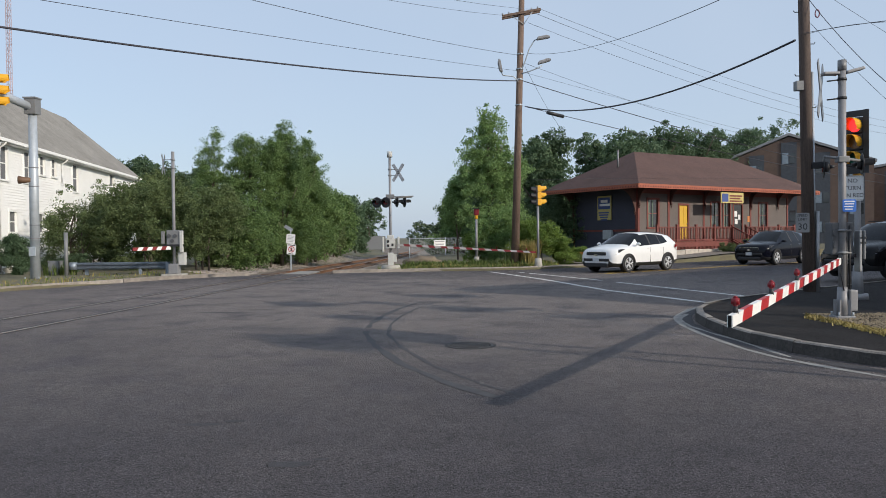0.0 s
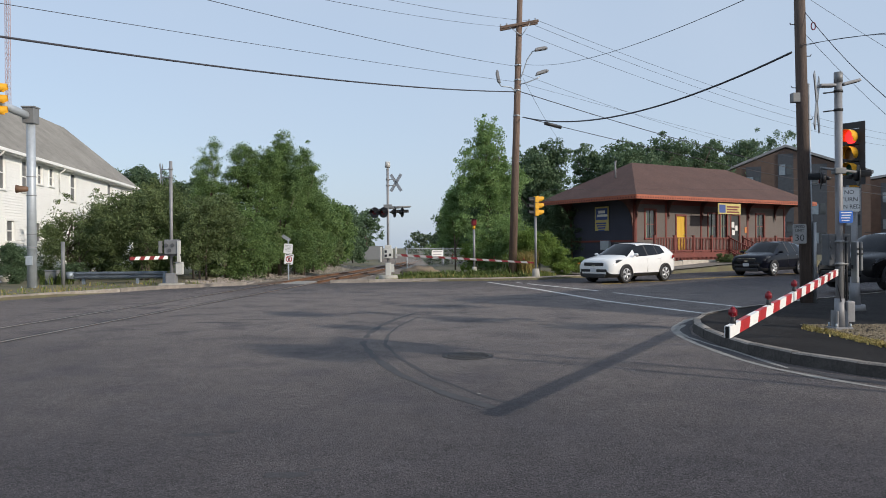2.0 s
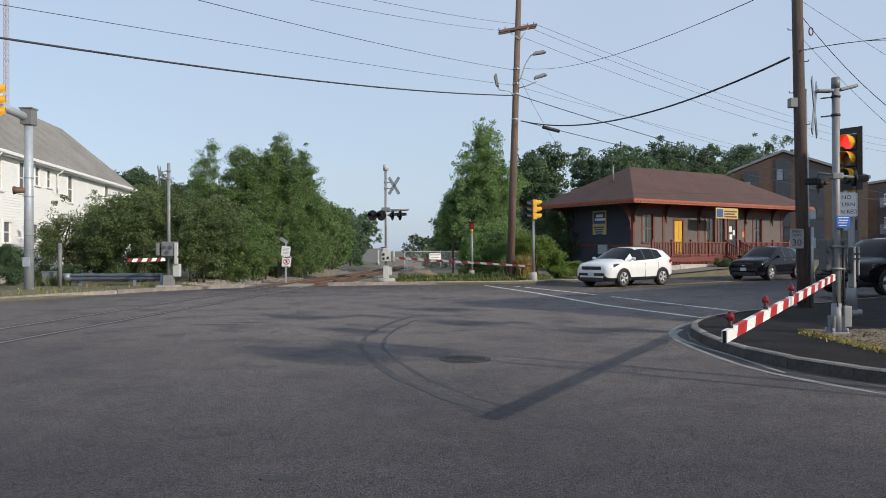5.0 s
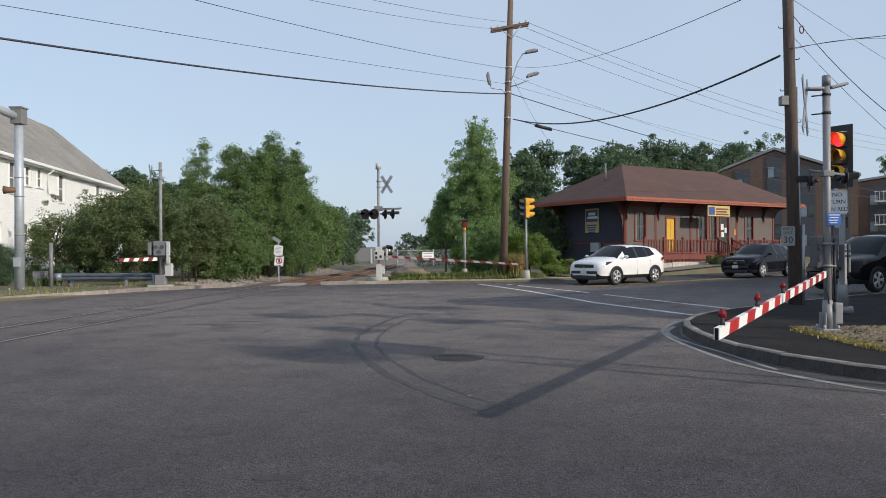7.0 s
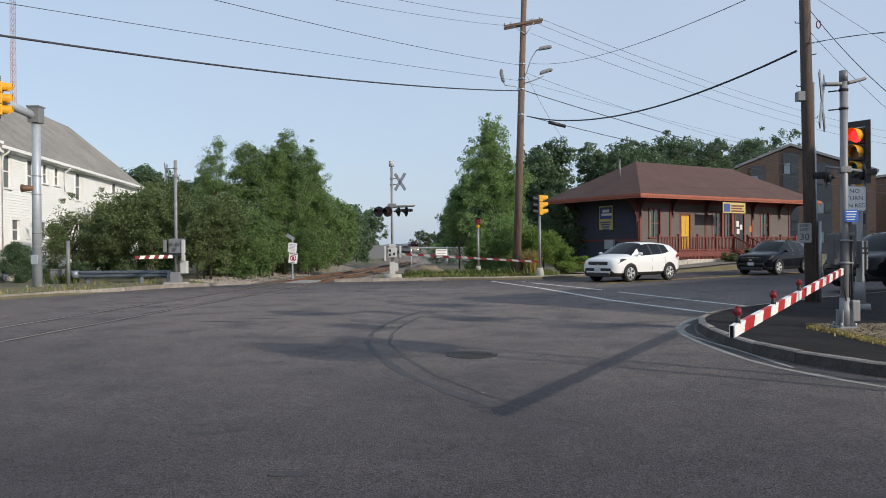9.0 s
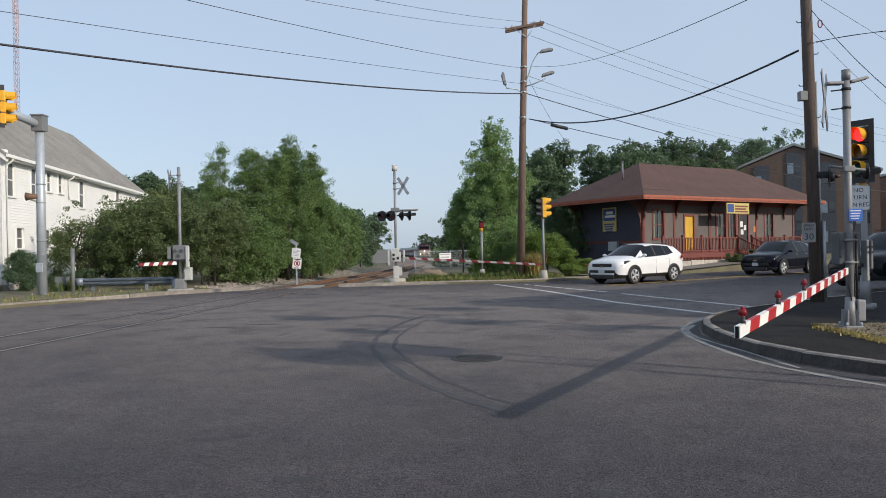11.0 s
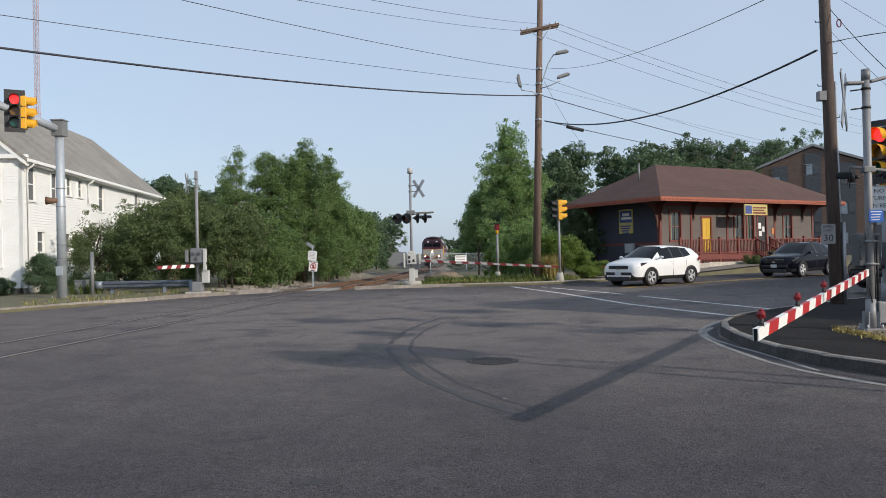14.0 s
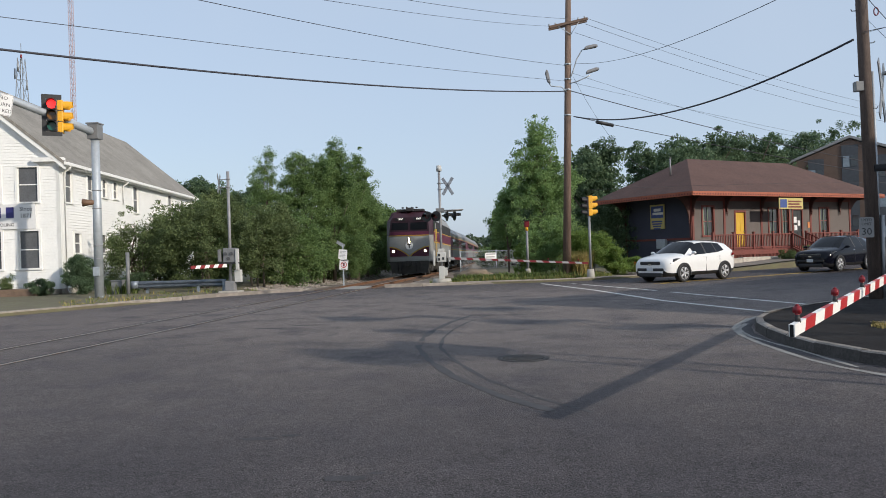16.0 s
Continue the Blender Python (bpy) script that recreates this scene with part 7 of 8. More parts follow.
def locomotive():
    """Full-width diesel locomotive; its nose points to -y, y = 0 at the nose, z = 0 on the rails."""
    t = empty("locomotive", Matrix(), "grey and maroon diesel passenger locomotive with lit headlights", "locomotive")
    Lc, w = 17.0, 1.58
    # carbody behind the cab
    bm = BM()
    prism(bm, [(-w, 1.15), (w, 1.15), (w, 3.75), (1.25, 4.35), (0.6, 4.5), (-0.6, 4.5), (-1.25, 4.35), (-w, 3.75)], 2.2, Lc)
    bmesh.ops.recalc_face_normals(bm, faces=bm.faces)
    part("carbody", bm, M_tsilver, t)
    # cab and nose: flat nose with a raked windscreen above
    bm = BM()
    ring = lambda y, pts: [bm.verts.new((x, y(z) if callable(y) else y, z)) for x, z in pts]
    nose_y = lambda z: 0.0 if z < 2.75 else 0.0 + (z - 2.75) * 0.42 if z < 4.0 else 0.525 + (z - 4.0) * 1.2
    fr = [(-1.30, 1.0), (1.30, 1.0), (1.36, 1.9), (1.36, 2.75), (1.30, 3.75), (1.05, 4.25), (0.55, 4.48), (-0.55, 4.48), (-1.05, 4.25), (-1.30, 3.75), (-1.36, 2.75), (-1.36, 1.9)]
    bk = [(-w, 1.0), (w, 1.0), (w, 1.9), (w, 2.75), (w, 3.75), (1.25, 4.35), (0.6, 4.5), (-0.6, 4.5), (-1.25, 4.35), (-w, 3.75), (-w, 2.75), (-w, 1.9)]
    A = ring(nose_y, fr)
    B = [bm.verts.new((x, 0.42 + (nose_y(z) if z < 4 else 0.6) * 0.9, z)) for x, z in bk]
    C = ring(2.2, bk)
    for P, Q in ((A, B), (B, C)):
        for i in range(12):
            bm.faces.new((P[i], P[(i + 1) % 12], Q[(i + 1) % 12], Q[i]))
    for q in ((11, 0, 1, 2), (10, 11, 2, 3), (9, 10, 3, 4), (8, 9, 4, 5), (7, 8, 5, 6)):
        bm.faces.new([A[i] for i in q])
    bmesh.ops.recalc_face_normals(bm, faces=bm.faces)
    for fc in bm.faces:
        if fc.calc_center_median().z > 2.76:
            fc.material_index = 1
    cab = part("cab", bm, [M_tsilver, M_tdark], t)
    fy = lambda z: nose_y(z) - 0.015

    def facep(name, pts, material, d=0.0, label=""):
        bm = BM()
        bm.faces.new([bm.verts.new((x, fy(z) - d, z)) for x, z in pts])
        bmesh.ops.solidify(bm, geom=bm.faces[:], thickness=0.01)
        return part(name, bm, material, cab, label)

    # upper face dark, windscreens, maroon belt with yellow edges, lower maroon
    facep("brow", [(-1.27, 3.72), (1.27, 3.72), (1.2, 3.98), (-1.2, 3.98)], M_tdark)
    facep("window_surround", [(-1.34, 3.0), (1.34, 3.0), (1.29, 3.72), (-1.29, 3.72)], M_tdark)
    for s in (-1, 1):
        facep("windscreen", [(s * 0.08, 3.12), (s * 1.22, 3.12), (s * 1.18, 3.62), (s * 0.08, 3.62)], M_cglass, 0.02)
    facep("maroon_belt", [(-1.35, 2.76), (1.35, 2.76), (1.34, 3.0), (-1.34, 3.0)], M_tpurple, 0.006)
    facep("yellow_stripe", [(-1.355, 2.70), (1.355, 2.70), (1.355, 2.76), (-1.355, 2.76)], M_tyellow, 0.012)
    for s in (-1, 1):
        facep("maroon_swoop", [(s * 0.05, 1.30), (s * 1.30, 1.30), (s * 1.34, 1.95), (s * 1.0, 1.88), (s * 0.6, 1.70), (s * 0.25, 1.48)], M_tpurple, 0.006)
        facep("yellow_swoop", [(s * 0.05, 1.30), (s * 0.25, 1.48), (s * 0.6, 1.70), (s * 1.0, 1.88), (s * 1.34, 1.95), (s * 1.34, 2.02), (s * 0.98, 1.95), (s * 0.57, 1.77), (s * 0.2, 1.54), (0, 1.36)], M_tyellow, 0.012)
    bm = BM()
    tube(bm, (0, -0.015, 2.05), (0, -0.03, 2.05), 0.26, n=28)
    part("emblem_disc", bm, M_signw, cab)
    bm = BM()
    box(bm, -0.13, 0.13, -0.035, -0.03, 2.10, 2.17)
    box(bm, -0.035, 0.035, -0.035, -0.03, 1.88, 2.10)
    part("emblem_bar", bm, M_text, cab)
    for z in (2.62, 2.42):
        bm = BM()
        tube(bm, (0, 0.02, z - 0.12), (0, -0.06, z - 0.12), 0.11, n=18)
        hl = part("headlight_case", bm, M_troof, cab)
        bm = BM()
        tube(bm, (0, -0.06, z - 0.12), (0, -0.07, z - 0.12), 0.075, n=18)
        part("headlight_lens", bm, M_head, hl)
    for s in (-1, 1):
        bm = BM()
        tube(bm, (s * 1.08, 0.02, 1.68), (s * 1.08, -0.06, 1.68), 0.12, n=18)
        hl = part("ditch_light_case", bm, M_troof, cab)
        bm = BM()
        tube(bm, (s * 1.08, -0.06, 1.68), (s * 1.08, -0.07, 1.68), 0.08, n=18)
        part("ditch_light_lens", bm, M_head, hl)
    for s in (-1, 1):
        facep("number_board", [(s * 0.28, 3.75), (s * 0.98, 3.75), (s * 0.98, 3.97), (s * 0.28, 3.97)], M_black, 0.02)
        words("1067", 0.18, M_num, cab, Matrix.Translation((s * 0.62, fy(3.87) - 0.05, 3.87)) @ Matrix.Rotation(radians(-22), 4, "X"), name="number", extrude=0.02)
    bm = BM()
    box(bm, -0.25, 0.25, 0.62, 1.0, 4.42, 4.66, bev=0.04)
    box(bm, -0.95, 0.95, 0.9, 1.9, 4.40, 4.58, bev=0.06)
    for x in (-0.5, -0.2, 0.15, 0.45):
        tube(bm, (x, 0.75, 4.66), (x + 0.05, 1.2, 4.68), 0.06, 0.03)
    part("roof_horn", bm, M_troof, t)
    # side bands: dark roof side, maroon band, yellow lines
    side = [(w, 0.95), (w, Lc)]
    side2 = [(-w, Lc), (-w, 0.95)]
    for nm, z0, z1, mm, g in (("maroon_band", 2.3, 3.0, M_tpurple, 0.012), ("yellow_line", 2.24, 2.30, M_tyellow, 0.016), ("yellow_line", 3.0, 3.05, M_tyellow, 0.016), ("dark_band", 3.05, 3.75, M_troof, 0.010)):
        for sd in (side, side2):
            bm = BM()
            band(bm, sd, z0, z1, g if sd is side else g)
            part(nm, bm, mm, t)
    bm = BM()
    prism(bm, [(-1.26, 4.36), (-0.6, 4.51), (0.6, 4.51), (1.26, 4.36), (1.26, 4.40), (0.6, 4.56), (-0.6, 4.56), (-1.26, 4.40)], 2.2, Lc)
    bmesh.ops.recalc_face_normals(bm, faces=bm.faces)
    part("roof", bm, M_troof, t)
    for y in (4.5, 7.0, 9.5, 12.0):
        bm = BM()
        tube(bm, (0, y, 4.5), (0, y, 4.72), 0.6, n=20)
        part("roof_fan", bm, M_troof, t)
    for s in (-1, 1):
        bm = BM()
        box(bm, s * w - 0.01, s * w + 0.015, 1.15, 1.85, 3.0, 3.65)
        part("cab_window", bm, M_cglass, t)
        bm = BM()
        box(bm, s * w - 0.01, s * w + 0.018, 2.0, 2.6, 1.3, 3.6)
        part("cab_door", bm, M_tsilver, t)
        bm = BM()
        tube(bm, (s * (w + 0.05), 1.95, 1.3), (s * (w + 0.05), 1.95, 3.2), 0.02)
        tube(bm, (s * (w + 0.05), 2.65, 1.3), (s * (w + 0.05), 2.65, 3.2), 0.02)
        part("grab_rail", bm, M_tyellow, t)
    # underframe, pilot, coupler, tank
    bm = BM()
    box(bm, -1.5, 1.5, 0.3, Lc, 0.9, 1.16)
    part("underframe", bm, M_tunder, t)
    bm = BM()
    prism(bm, [(-1.35, 1.0), (1.35, 1.0), (1.2, 0.2), (0.35, 0.15), (-0.35, 0.15), (-1.2, 0.2)], -0.05, 0.35)
    bmesh.ops.recalc_face_normals(bm, faces=bm.faces)
    part("pilot", bm, M_tunder, t)
    bm = BM()
    box(bm, -0.14, 0.14, -0.55, 0.1, 0.72, 0.98, bev=0.05)
    box(bm, -0.2, 0.05, -0.7, -0.45, 0.66, 1.02, bev=0.05)
    part("coupler", bm, M_tunder, t)
    for x in (-0.75, -0.5, 0.45, 0.7):
        bm = BM()
        sweep(bm, [(x, -0.06, 0.95), (x + 0.03, -0.22, 0.75), (x - 0.02, -0.2, 0.45), (x, -0.12, 0.35)], 0.03, n=6)
        part("air_hose", bm, M_tyre, t)
    bm = BM()
    for z in (1.12, 1.3):
        tube(bm, (-1.3, -0.08, z), (1.3, -0.08, z), 0.022)
    part("hand_rail", bm, M_tsilver, t)
    bm = BM()
    box(bm, -1.35, 1.35, 6.3, 10.6, 0.3, 0.95, bev=0.15)
    part("fuel_tank", bm, M_tunder, t)
    bogie(t, 3.6)
    bogie(t, 13.4)
    return t


def coach():
    t = empty("coach", Matrix(), "stainless and maroon passenger coach with dark windows", "train coach", "coaches of the train")
    Lc, w = 25.6, 1.55
    bm = BM()
    prism(bm, [(-w, 1.1), (w, 1.1), (w, 3.4), (1.3, 3.85), (0.7, 4.05), (-0.7, 4.05), (-1.3, 3.85), (-w, 3.4)], 0.3, Lc)
    bmesh.ops.recalc_face_normals(bm, faces=bm.faces)
    part("body", bm, M_rib, t)
    for nm, z0, z1, mm, g in (("maroon_band", 2.15, 3.05, M_tpurple, 0.01), ("yellow_line", 3.05, 3.11, M_tyellow, 0.012), ("lower_line", 1.9, 1.96, M_tyellow, 0.012)):
        for sd in ([(w, 0.3), (w, Lc)], [(-w, Lc), (-w, 0.3)]):
            bm = BM()
            band(bm, sd, z0, z1, g)
            part(nm, bm, mm, t)
    for s in (-1, 1):
        for i in range(13):
            y = 3.0 + i * 1.6
            bm = BM()
            box(bm, s * w - 0.01, s * w + 0.018, y, y + 1.15, 2.3, 2.95)
            part("window", bm, M_cglass, t)
        for y in (1.0, Lc - 1.9):
            bm = BM()
            box(bm, s * w - 0.01, s * w + 0.018, y, y + 0.9, 1.15, 3.1)
            part("door", bm, M_tpurple, t)
        for z in (1.3, 1.5, 1.7):
            bm = BM()
            box(bm, s * w - 0.005, s * w + 0.014, 0.4, Lc - 0.1, z, z + 0.05)
            part("side_rib", bm, M_rib, t)
    bm = BM()
    prism(bm, [(-1.3, 3.86), (-0.7, 4.06), (0.7, 4.06), (1.3, 3.86), (0.7, 4.12), (-0.7, 4.12)], 0.3, Lc)
    bmesh.ops.recalc_face_normals(bm, faces=bm.faces)
    part("roof", bm, mat("coach_roof_grey", (0.16, 0.16, 0.16), 0.7, var=0.15), t)
    bm = BM()
    box(bm, -1.4, 1.4, 0.35, Lc - 0.05, 0.85, 1.1)
    box(bm, -1.2, 1.2, 9, 16, 0.45, 0.9, bev=0.05)
    part("underframe", bm, M_tunder, t)
    bm = BM()
    box(bm, -0.55, 0.55, 0.0, 0.3, 1.1, 3.4)
    part("gangway", bm, M_tyre, t)
    bogie(t, 3.6)
    bogie(t, Lc - 3.4)
    return t


loco = locomotive()
coaches = [coach()]
for _ in range(4):
    coaches.append(copy_thing(coaches[0], Matrix()))


def front_y(t):
    """How far up the line the nose stands at t seconds."""
    knots = [(0.0, 545.0), (4.0, 421.0), (7.0, 328.5), (9.0, 267.0), (11.5, 190.0), (12.0, 174.5), (13.0, 144.0), (14.0, 113.0), (14.5, 97.5), (15.0, 82.0), (15.5, 66.5), (16.0, 50.0)]
    return lerp_path(knots, t)


def on_track_pose(y, length):
    """A vehicle's pose: nose at y, tail a length further up the line, both on the track."""
    a, b = track(y), track(y + length)
    d = b - a
    return Matrix.Translation(a + Vector((0, 0, 0.07))) @ Matrix.Rotation(math.atan2(-d.x, d.y), 4, "Z") @ Matrix.Rotation(math.atan2(d.z, math.hypot(d.x, d.y)), 4, "X")

# ---- trees and shrubs ----
M_bark = mat("bark", (0.12, 0.095, 0.075), 0.95, var=0.3, scale=3, bump=0.6, bscale=15, stretch=(3, 3, 0.6))
L_mid = leafmat("leaf_mid_green", (0.098, 0.166, 0.060), (0.205, 0.300, 0.106), 0.45)
L_bush = leafmat("leaf_olive", (0.086, 0.122, 0.050), (0.175, 0.225, 0.092), 0.4)
L_bright = leafmat("leaf_bright", (0.120, 0.195, 0.042), (0.255, 0.35, 0.088), 0.48)
L_dark = leafmat("leaf_dark", (0.070, 0.118, 0.066), (0.145, 0.215, 0.115), 0.42)
L_poplar = leafmat("leaf_poplar", (0.145, 0.238, 0.088), (0.295, 0.425, 0.165), 0.48)
L_far = leafmat("leaf_far", (0.07, 0.11, 0.06), (0.12, 0.16, 0.09), 0.2)


def crown_mesh(name, blobs, n_clumps, per, spread, leaf, seed, up=0.3):
    """Leaves gathered in clumps that fill ragged blobs; each leaf a bent pair of faces. blobs: (x, y, z, rx, ry, rz)."""
    r = np.random.RandomState(seed)
    # boughs: smaller blobs set about the big ones, some as spires, so that the outline breaks up
    boughs = []
    for bx, by, bz, rx, ry, rz in blobs:
        m_ = rx * ry * rz
        k = int(np.clip(9 + 7 * m_ ** 0.45, 8, 34))
        v = r.normal(size=(k, 3))
        v /= np.linalg.norm(v, axis=1)[:, None]
        v[:, 2] = np.where((v[:, 2] < -0.5) & (bz > 2.7), -v[:, 2], v[:, 2])
        q = r.uniform(0.30, 0.50, k) * (min(rx, ry, rz) / max(rx, ry, rz)) ** 0.25
        o = v * np.array((rx, ry, rz)) * (r.uniform(0.45, 0.92, k))[:, None] + (bx, by, bz)
        for i in range(k):
            spire = 1.5 if v[i, 2] > 0.55 and i % 2 else 0.85
            boughs.append((*o[i], rx * q[i], ry * q[i], rz * q[i] * spire))
        boughs.append((bx, by, bz, rx * 0.55, ry * 0.55, rz * 0.6))
    vol = np.array([b[3] * b[4] * b[5] for b in boughs]) ** 0.7
    pick = r.choice(len(boughs), n_clumps, p=vol / vol.sum())
    B = np.array(boughs)[pick]
    d = r.normal(size=(n_clumps, 3))
    d /= np.linalg.norm(d, axis=1)[:, None]
    rad = r.uniform(0.2, 1.0, n_clumps) ** 0.5
    C = B[:, :3] + d * B[:, 3:] * rad[:, None]
    size = spread * r.uniform(0.5, 1.3, n_clumps)
    u = r.normal(size=(n_clumps * per, 3))
    u *= (r.uniform(0, 1, n_clumps * per) ** 0.45 / np.linalg.norm(u, axis=1))[:, None] * 1.35
    P = np.repeat(C, per, axis=0) + u * np.repeat(size, per)[:, None] * (1, 1, 0.75)
    N = len(P)
    nrm = r.normal(size=(N, 3)) + np.array((0, 0, up)) + np.repeat(d, per, axis=0) * 0.7
    nrm /= np.linalg.norm(nrm, axis=1)[:, None]
    t = np.cross(nrm, r.normal(size=(N, 3)))
    t /= np.linalg.norm(t, axis=1)[:, None]
    b = np.cross(nrm, t)
    s = leaf * r.uniform(0.6, 1.4, N)[:, None]
    V = np.stack([P - t * s, P + b * s * 0.55 + nrm * s * 0.12, P + t * s, P - b * s * 0.55 + nrm * s * 0.12], 1).reshape(-1, 3)
    me = bpy.data.meshes.new(name)
    me.vertices.add(4 * N)
    me.vertices.foreach_set("co", V.ravel())
    me.loops.add(4 * N)
    me.loops.foreach_set("vertex_index", np.arange(4 * N, dtype=np.int32))
    me.polygons.add(N)
    me.polygons.foreach_set("loop_start", np.arange(0, 4 * N, 4, dtype=np.int32))
    me.update(calc_edges=True)
    return me, C


def tree(name, x, y, blobs, label, leafm, seed, clumps=260, per=34, spread=0.30, leaf=0.085, trunk=0.14, height=None, category="tree", z=None, stems=1, group=""):
    """blobs are given from the tree's foot. Trunk, limbs to some clumps, crown."""
    z = land(x, y) if z is None else z
    t = empty(name, pose(x, y, z - 0.05), label, category, group)
    fine = y < 58
    me, C = crown_mesh("crown", blobs, int(clumps * (1.6 if fine else 0.85)), int(per * (1.9 if fine else 1.2)), spread * 0.85, leaf * (0.56 if fine else 0.9), seed)
    me.materials.append(leafm)
    ob = new("crown", me)
    ob.parent = t
    rnd = random.Random(seed)
    top = max(b[2] + b[5] for b in blobs)
    for k in range(stems):
        bm = BM()
        ox = rnd.uniform(-0.4, 0.4) * (stems > 1)
        main = [Vector((ox + 0.12 * math.sin(i * 1.3 + seed) * i * 0.2, 0.1 * math.cos(i + seed) * i * 0.2, top * 0.85 * i / 6)) for i in range(7)]
        main[0].z = -0.2
        sweep(bm, main, trunk, n=8, taper=trunk * 0.15)
        part("trunk", bm, M_bark, t)
        for i in range(7 if stems == 1 else 4):
            c = Vector(C[rnd.randrange(len(C))].tolist())
            q = min(5, max(1, int(c.z / top * 5)))
            a = main[q - 1].lerp(main[q], 0.6)
            mid = a.lerp(c, 0.5) + Vector((0, 0, 0.25))
            bm = BM()
            sweep(bm, [a, mid, c], trunk * 0.38, n=6, taper=trunk * 0.08)
            part("limb", bm, M_bark, t)
    return t


# an unseen thin tree by the corner building, added with boughs placed to throw streaks of shade over the junction
tree("tree", 12.6, 6.0, [(-1.8, 1.7, 7.0, 0.5, 0.5, 0.4), (1.45, 3.8, 7.0, 0.55, 0.55, 0.4), (1.9, 0.0, 7.0, 0.45, 0.45, 0.35), (-0.3, -4.6, 7.0, 0.65, 0.65, 0.5), (4.4, -1.6, 7.0, 0.55, 0.5, 0.35), (0.6, -1.8, 7.4, 0.4, 0.4, 0.3)], "unseen thin tree with sparse boughs, added to throw streaks of shade", L_mid, 9, 150, 26, 0.24, 0.11, 0.07)

# shrubs by the guard rail and the white house
tree("shrub", -16.4, 33.6, [(0, 0, 2.1, 1.7, 1.2, 1.5), (-0.9, 0, 1.5, 1.1, 0.9, 1.0), (1.0, 0.2, 2.3, 1.2, 1.0, 1.4)], "tangled olive shrub overgrown with vines", L_bush, 1, 240, 34, 0.26, 0.075, 0.05, stems=3, category="shrub")
tree("shrub", -13.8, 34.4, [(0, 0, 2.0, 1.9, 1.3, 2.0), (0.9, 0, 2.9, 1.2, 1.0, 1.4), (-0.8, 0, 3.0, 1.1, 1.0, 1.2)], "dense dark olive shrub behind the guard rail", L_bush, 2, 330, 34, 0.28, 0.08, 0.06, stems=3, category="shrub")
tree("shrub", -11.3, 34.8, [(0, 0, 1.9, 1.8, 1.4, 1.9), (0.7, 0, 2.9, 1.3, 1.1, 1.2), (-0.9, 0.2, 2.8, 1.2, 1.0, 1.2)], "dense green shrub behind the crossing mast", L_bush, 3, 320, 34, 0.28, 0.08, 0.06, stems=3, category="shrub")
tree("shrub", -10.6, 37.6, [(0, 0, 1.6, 1.5, 1.2, 1.6), (0.4, 0, 2.6, 1.1, 1.0, 1.2)], "green shrub beside the railway track", L_mid, 4, 260, 34, 0.28, 0.08, 0.05, stems=2, category="shrub")
tree("shrub", -9.8, 42.0, [(0, 0, 1.4, 1.0, 2.2, 1.4), (-0.2, 1, 2.2, 0.9, 1.6, 1.0)], "low green shrub beside the railway track", L_mid, 5, 240, 34, 0.28, 0.08, 0.05, stems=2, category="shrub")
tree("shrub", -9.0, 48.0, [(0, 0, 1.3, 0.9, 2.8, 1.5), (-0.3, 1, 2.4, 0.9, 2.2, 1.2)], "low green shrub along the track", L_mid, 6, 240, 30, 0.3, 0.09, 0.05, stems=2, category="shrub")
tree("tree", -13.0, 42.5, [(0, 0, 6.6, 0.65, 0.6, 1.5), (0, 0, 5.4, 0.9, 0.8, 1.6), (0.1, 0, 4.0, 1.4, 1.1, 1.6), (0, 0, 2.6, 1.5, 1.3, 1.6)], "slender young tree rising above the shrubs", L_mid, 11, 260, 32, 0.26, 0.075, 0.09)
tree("tree", -11.0, 43.0, [(0, 0, 3.6, 1.9, 1.6, 2.2), (-0.2, 0, 6.3, 0.9, 0.8, 1.6), (-0.4, 0, 5.2, 1.2, 1.1, 1.6), (0.8, 0, 5.4, 1.2, 1.1, 1.6)], "leafy green tree with a ragged crown", L_mid, 12, 420, 34, 0.30, 0.085, 0.12)
tree("tree", -9.6, 44.5, [(0, 0, 4.2, 1.7, 1.5, 2.4), (0.3, 0, 7.0, 0.9, 0.8, 1.4), (0.2, 0, 5.8, 1.2, 1.1, 1.5), (-0.6, 0, 6.1, 0.9, 0.9, 1.4), (0.6, 0, 2.2, 1.4, 1.3, 1.6)], "tall green tree among the trackside growth", L_mid, 13, 480, 34, 0.30, 0.085, 0.13)
tree("tree", -9.0, 48.5, [(0, 0, 4.4, 1.5, 1.7, 2.2), (0.2, 0, 7.3, 0.8, 0.8, 1.4), (0.2, 0, 6.0, 1.1, 1.1, 1.5), (0.2, 0, 2.4, 1.3, 1.6, 1.8)], "tall light-green tree beside the track", L_mid, 14, 420, 32, 0.30, 0.09, 0.12)
tree("tree", -9.4, 55.0, [(0, 0, 4.2, 1.5, 2.2, 2.0), (0.1, 0, 5.8, 0.9, 1.4, 1.3), (0.2, 0, 2.2, 1.5, 2.2, 1.8)], "green tree leaning over the track side", L_mid, 15, 380, 32, 0.32, 0.10, 0.12)
tree("tree", -9.8, 63.0, [(0, 0, 3.2, 1.6, 2.6, 2.0), (0, 0, 4.6, 1.0, 1.6, 1.2)], "green tree along the railway cutting", L_mid, 16, 300, 30, 0.34, 0.11, 0.12)
tree("tree", -10.2, 74.0, [(0, 0, 3.4, 1.7, 3.5, 2.4), (0, 0, 4.8, 1.2, 2.2, 1.2)], "green tree further along the railway", L_mid, 17, 280, 30, 0.4, 0.13, 0.14)
tree("tree", -11.2, 84.0, [(0, 0, 1.6, 1.7, 3.4, 1.8), (0, 0, 3.6, 1.5, 3.0, 1.8), (0, 0, 5.0, 1.0, 2.0, 1.2)], "green tree further along the railway", L_mid, 22, 300, 30, 0.42, 0.14, 0.14)
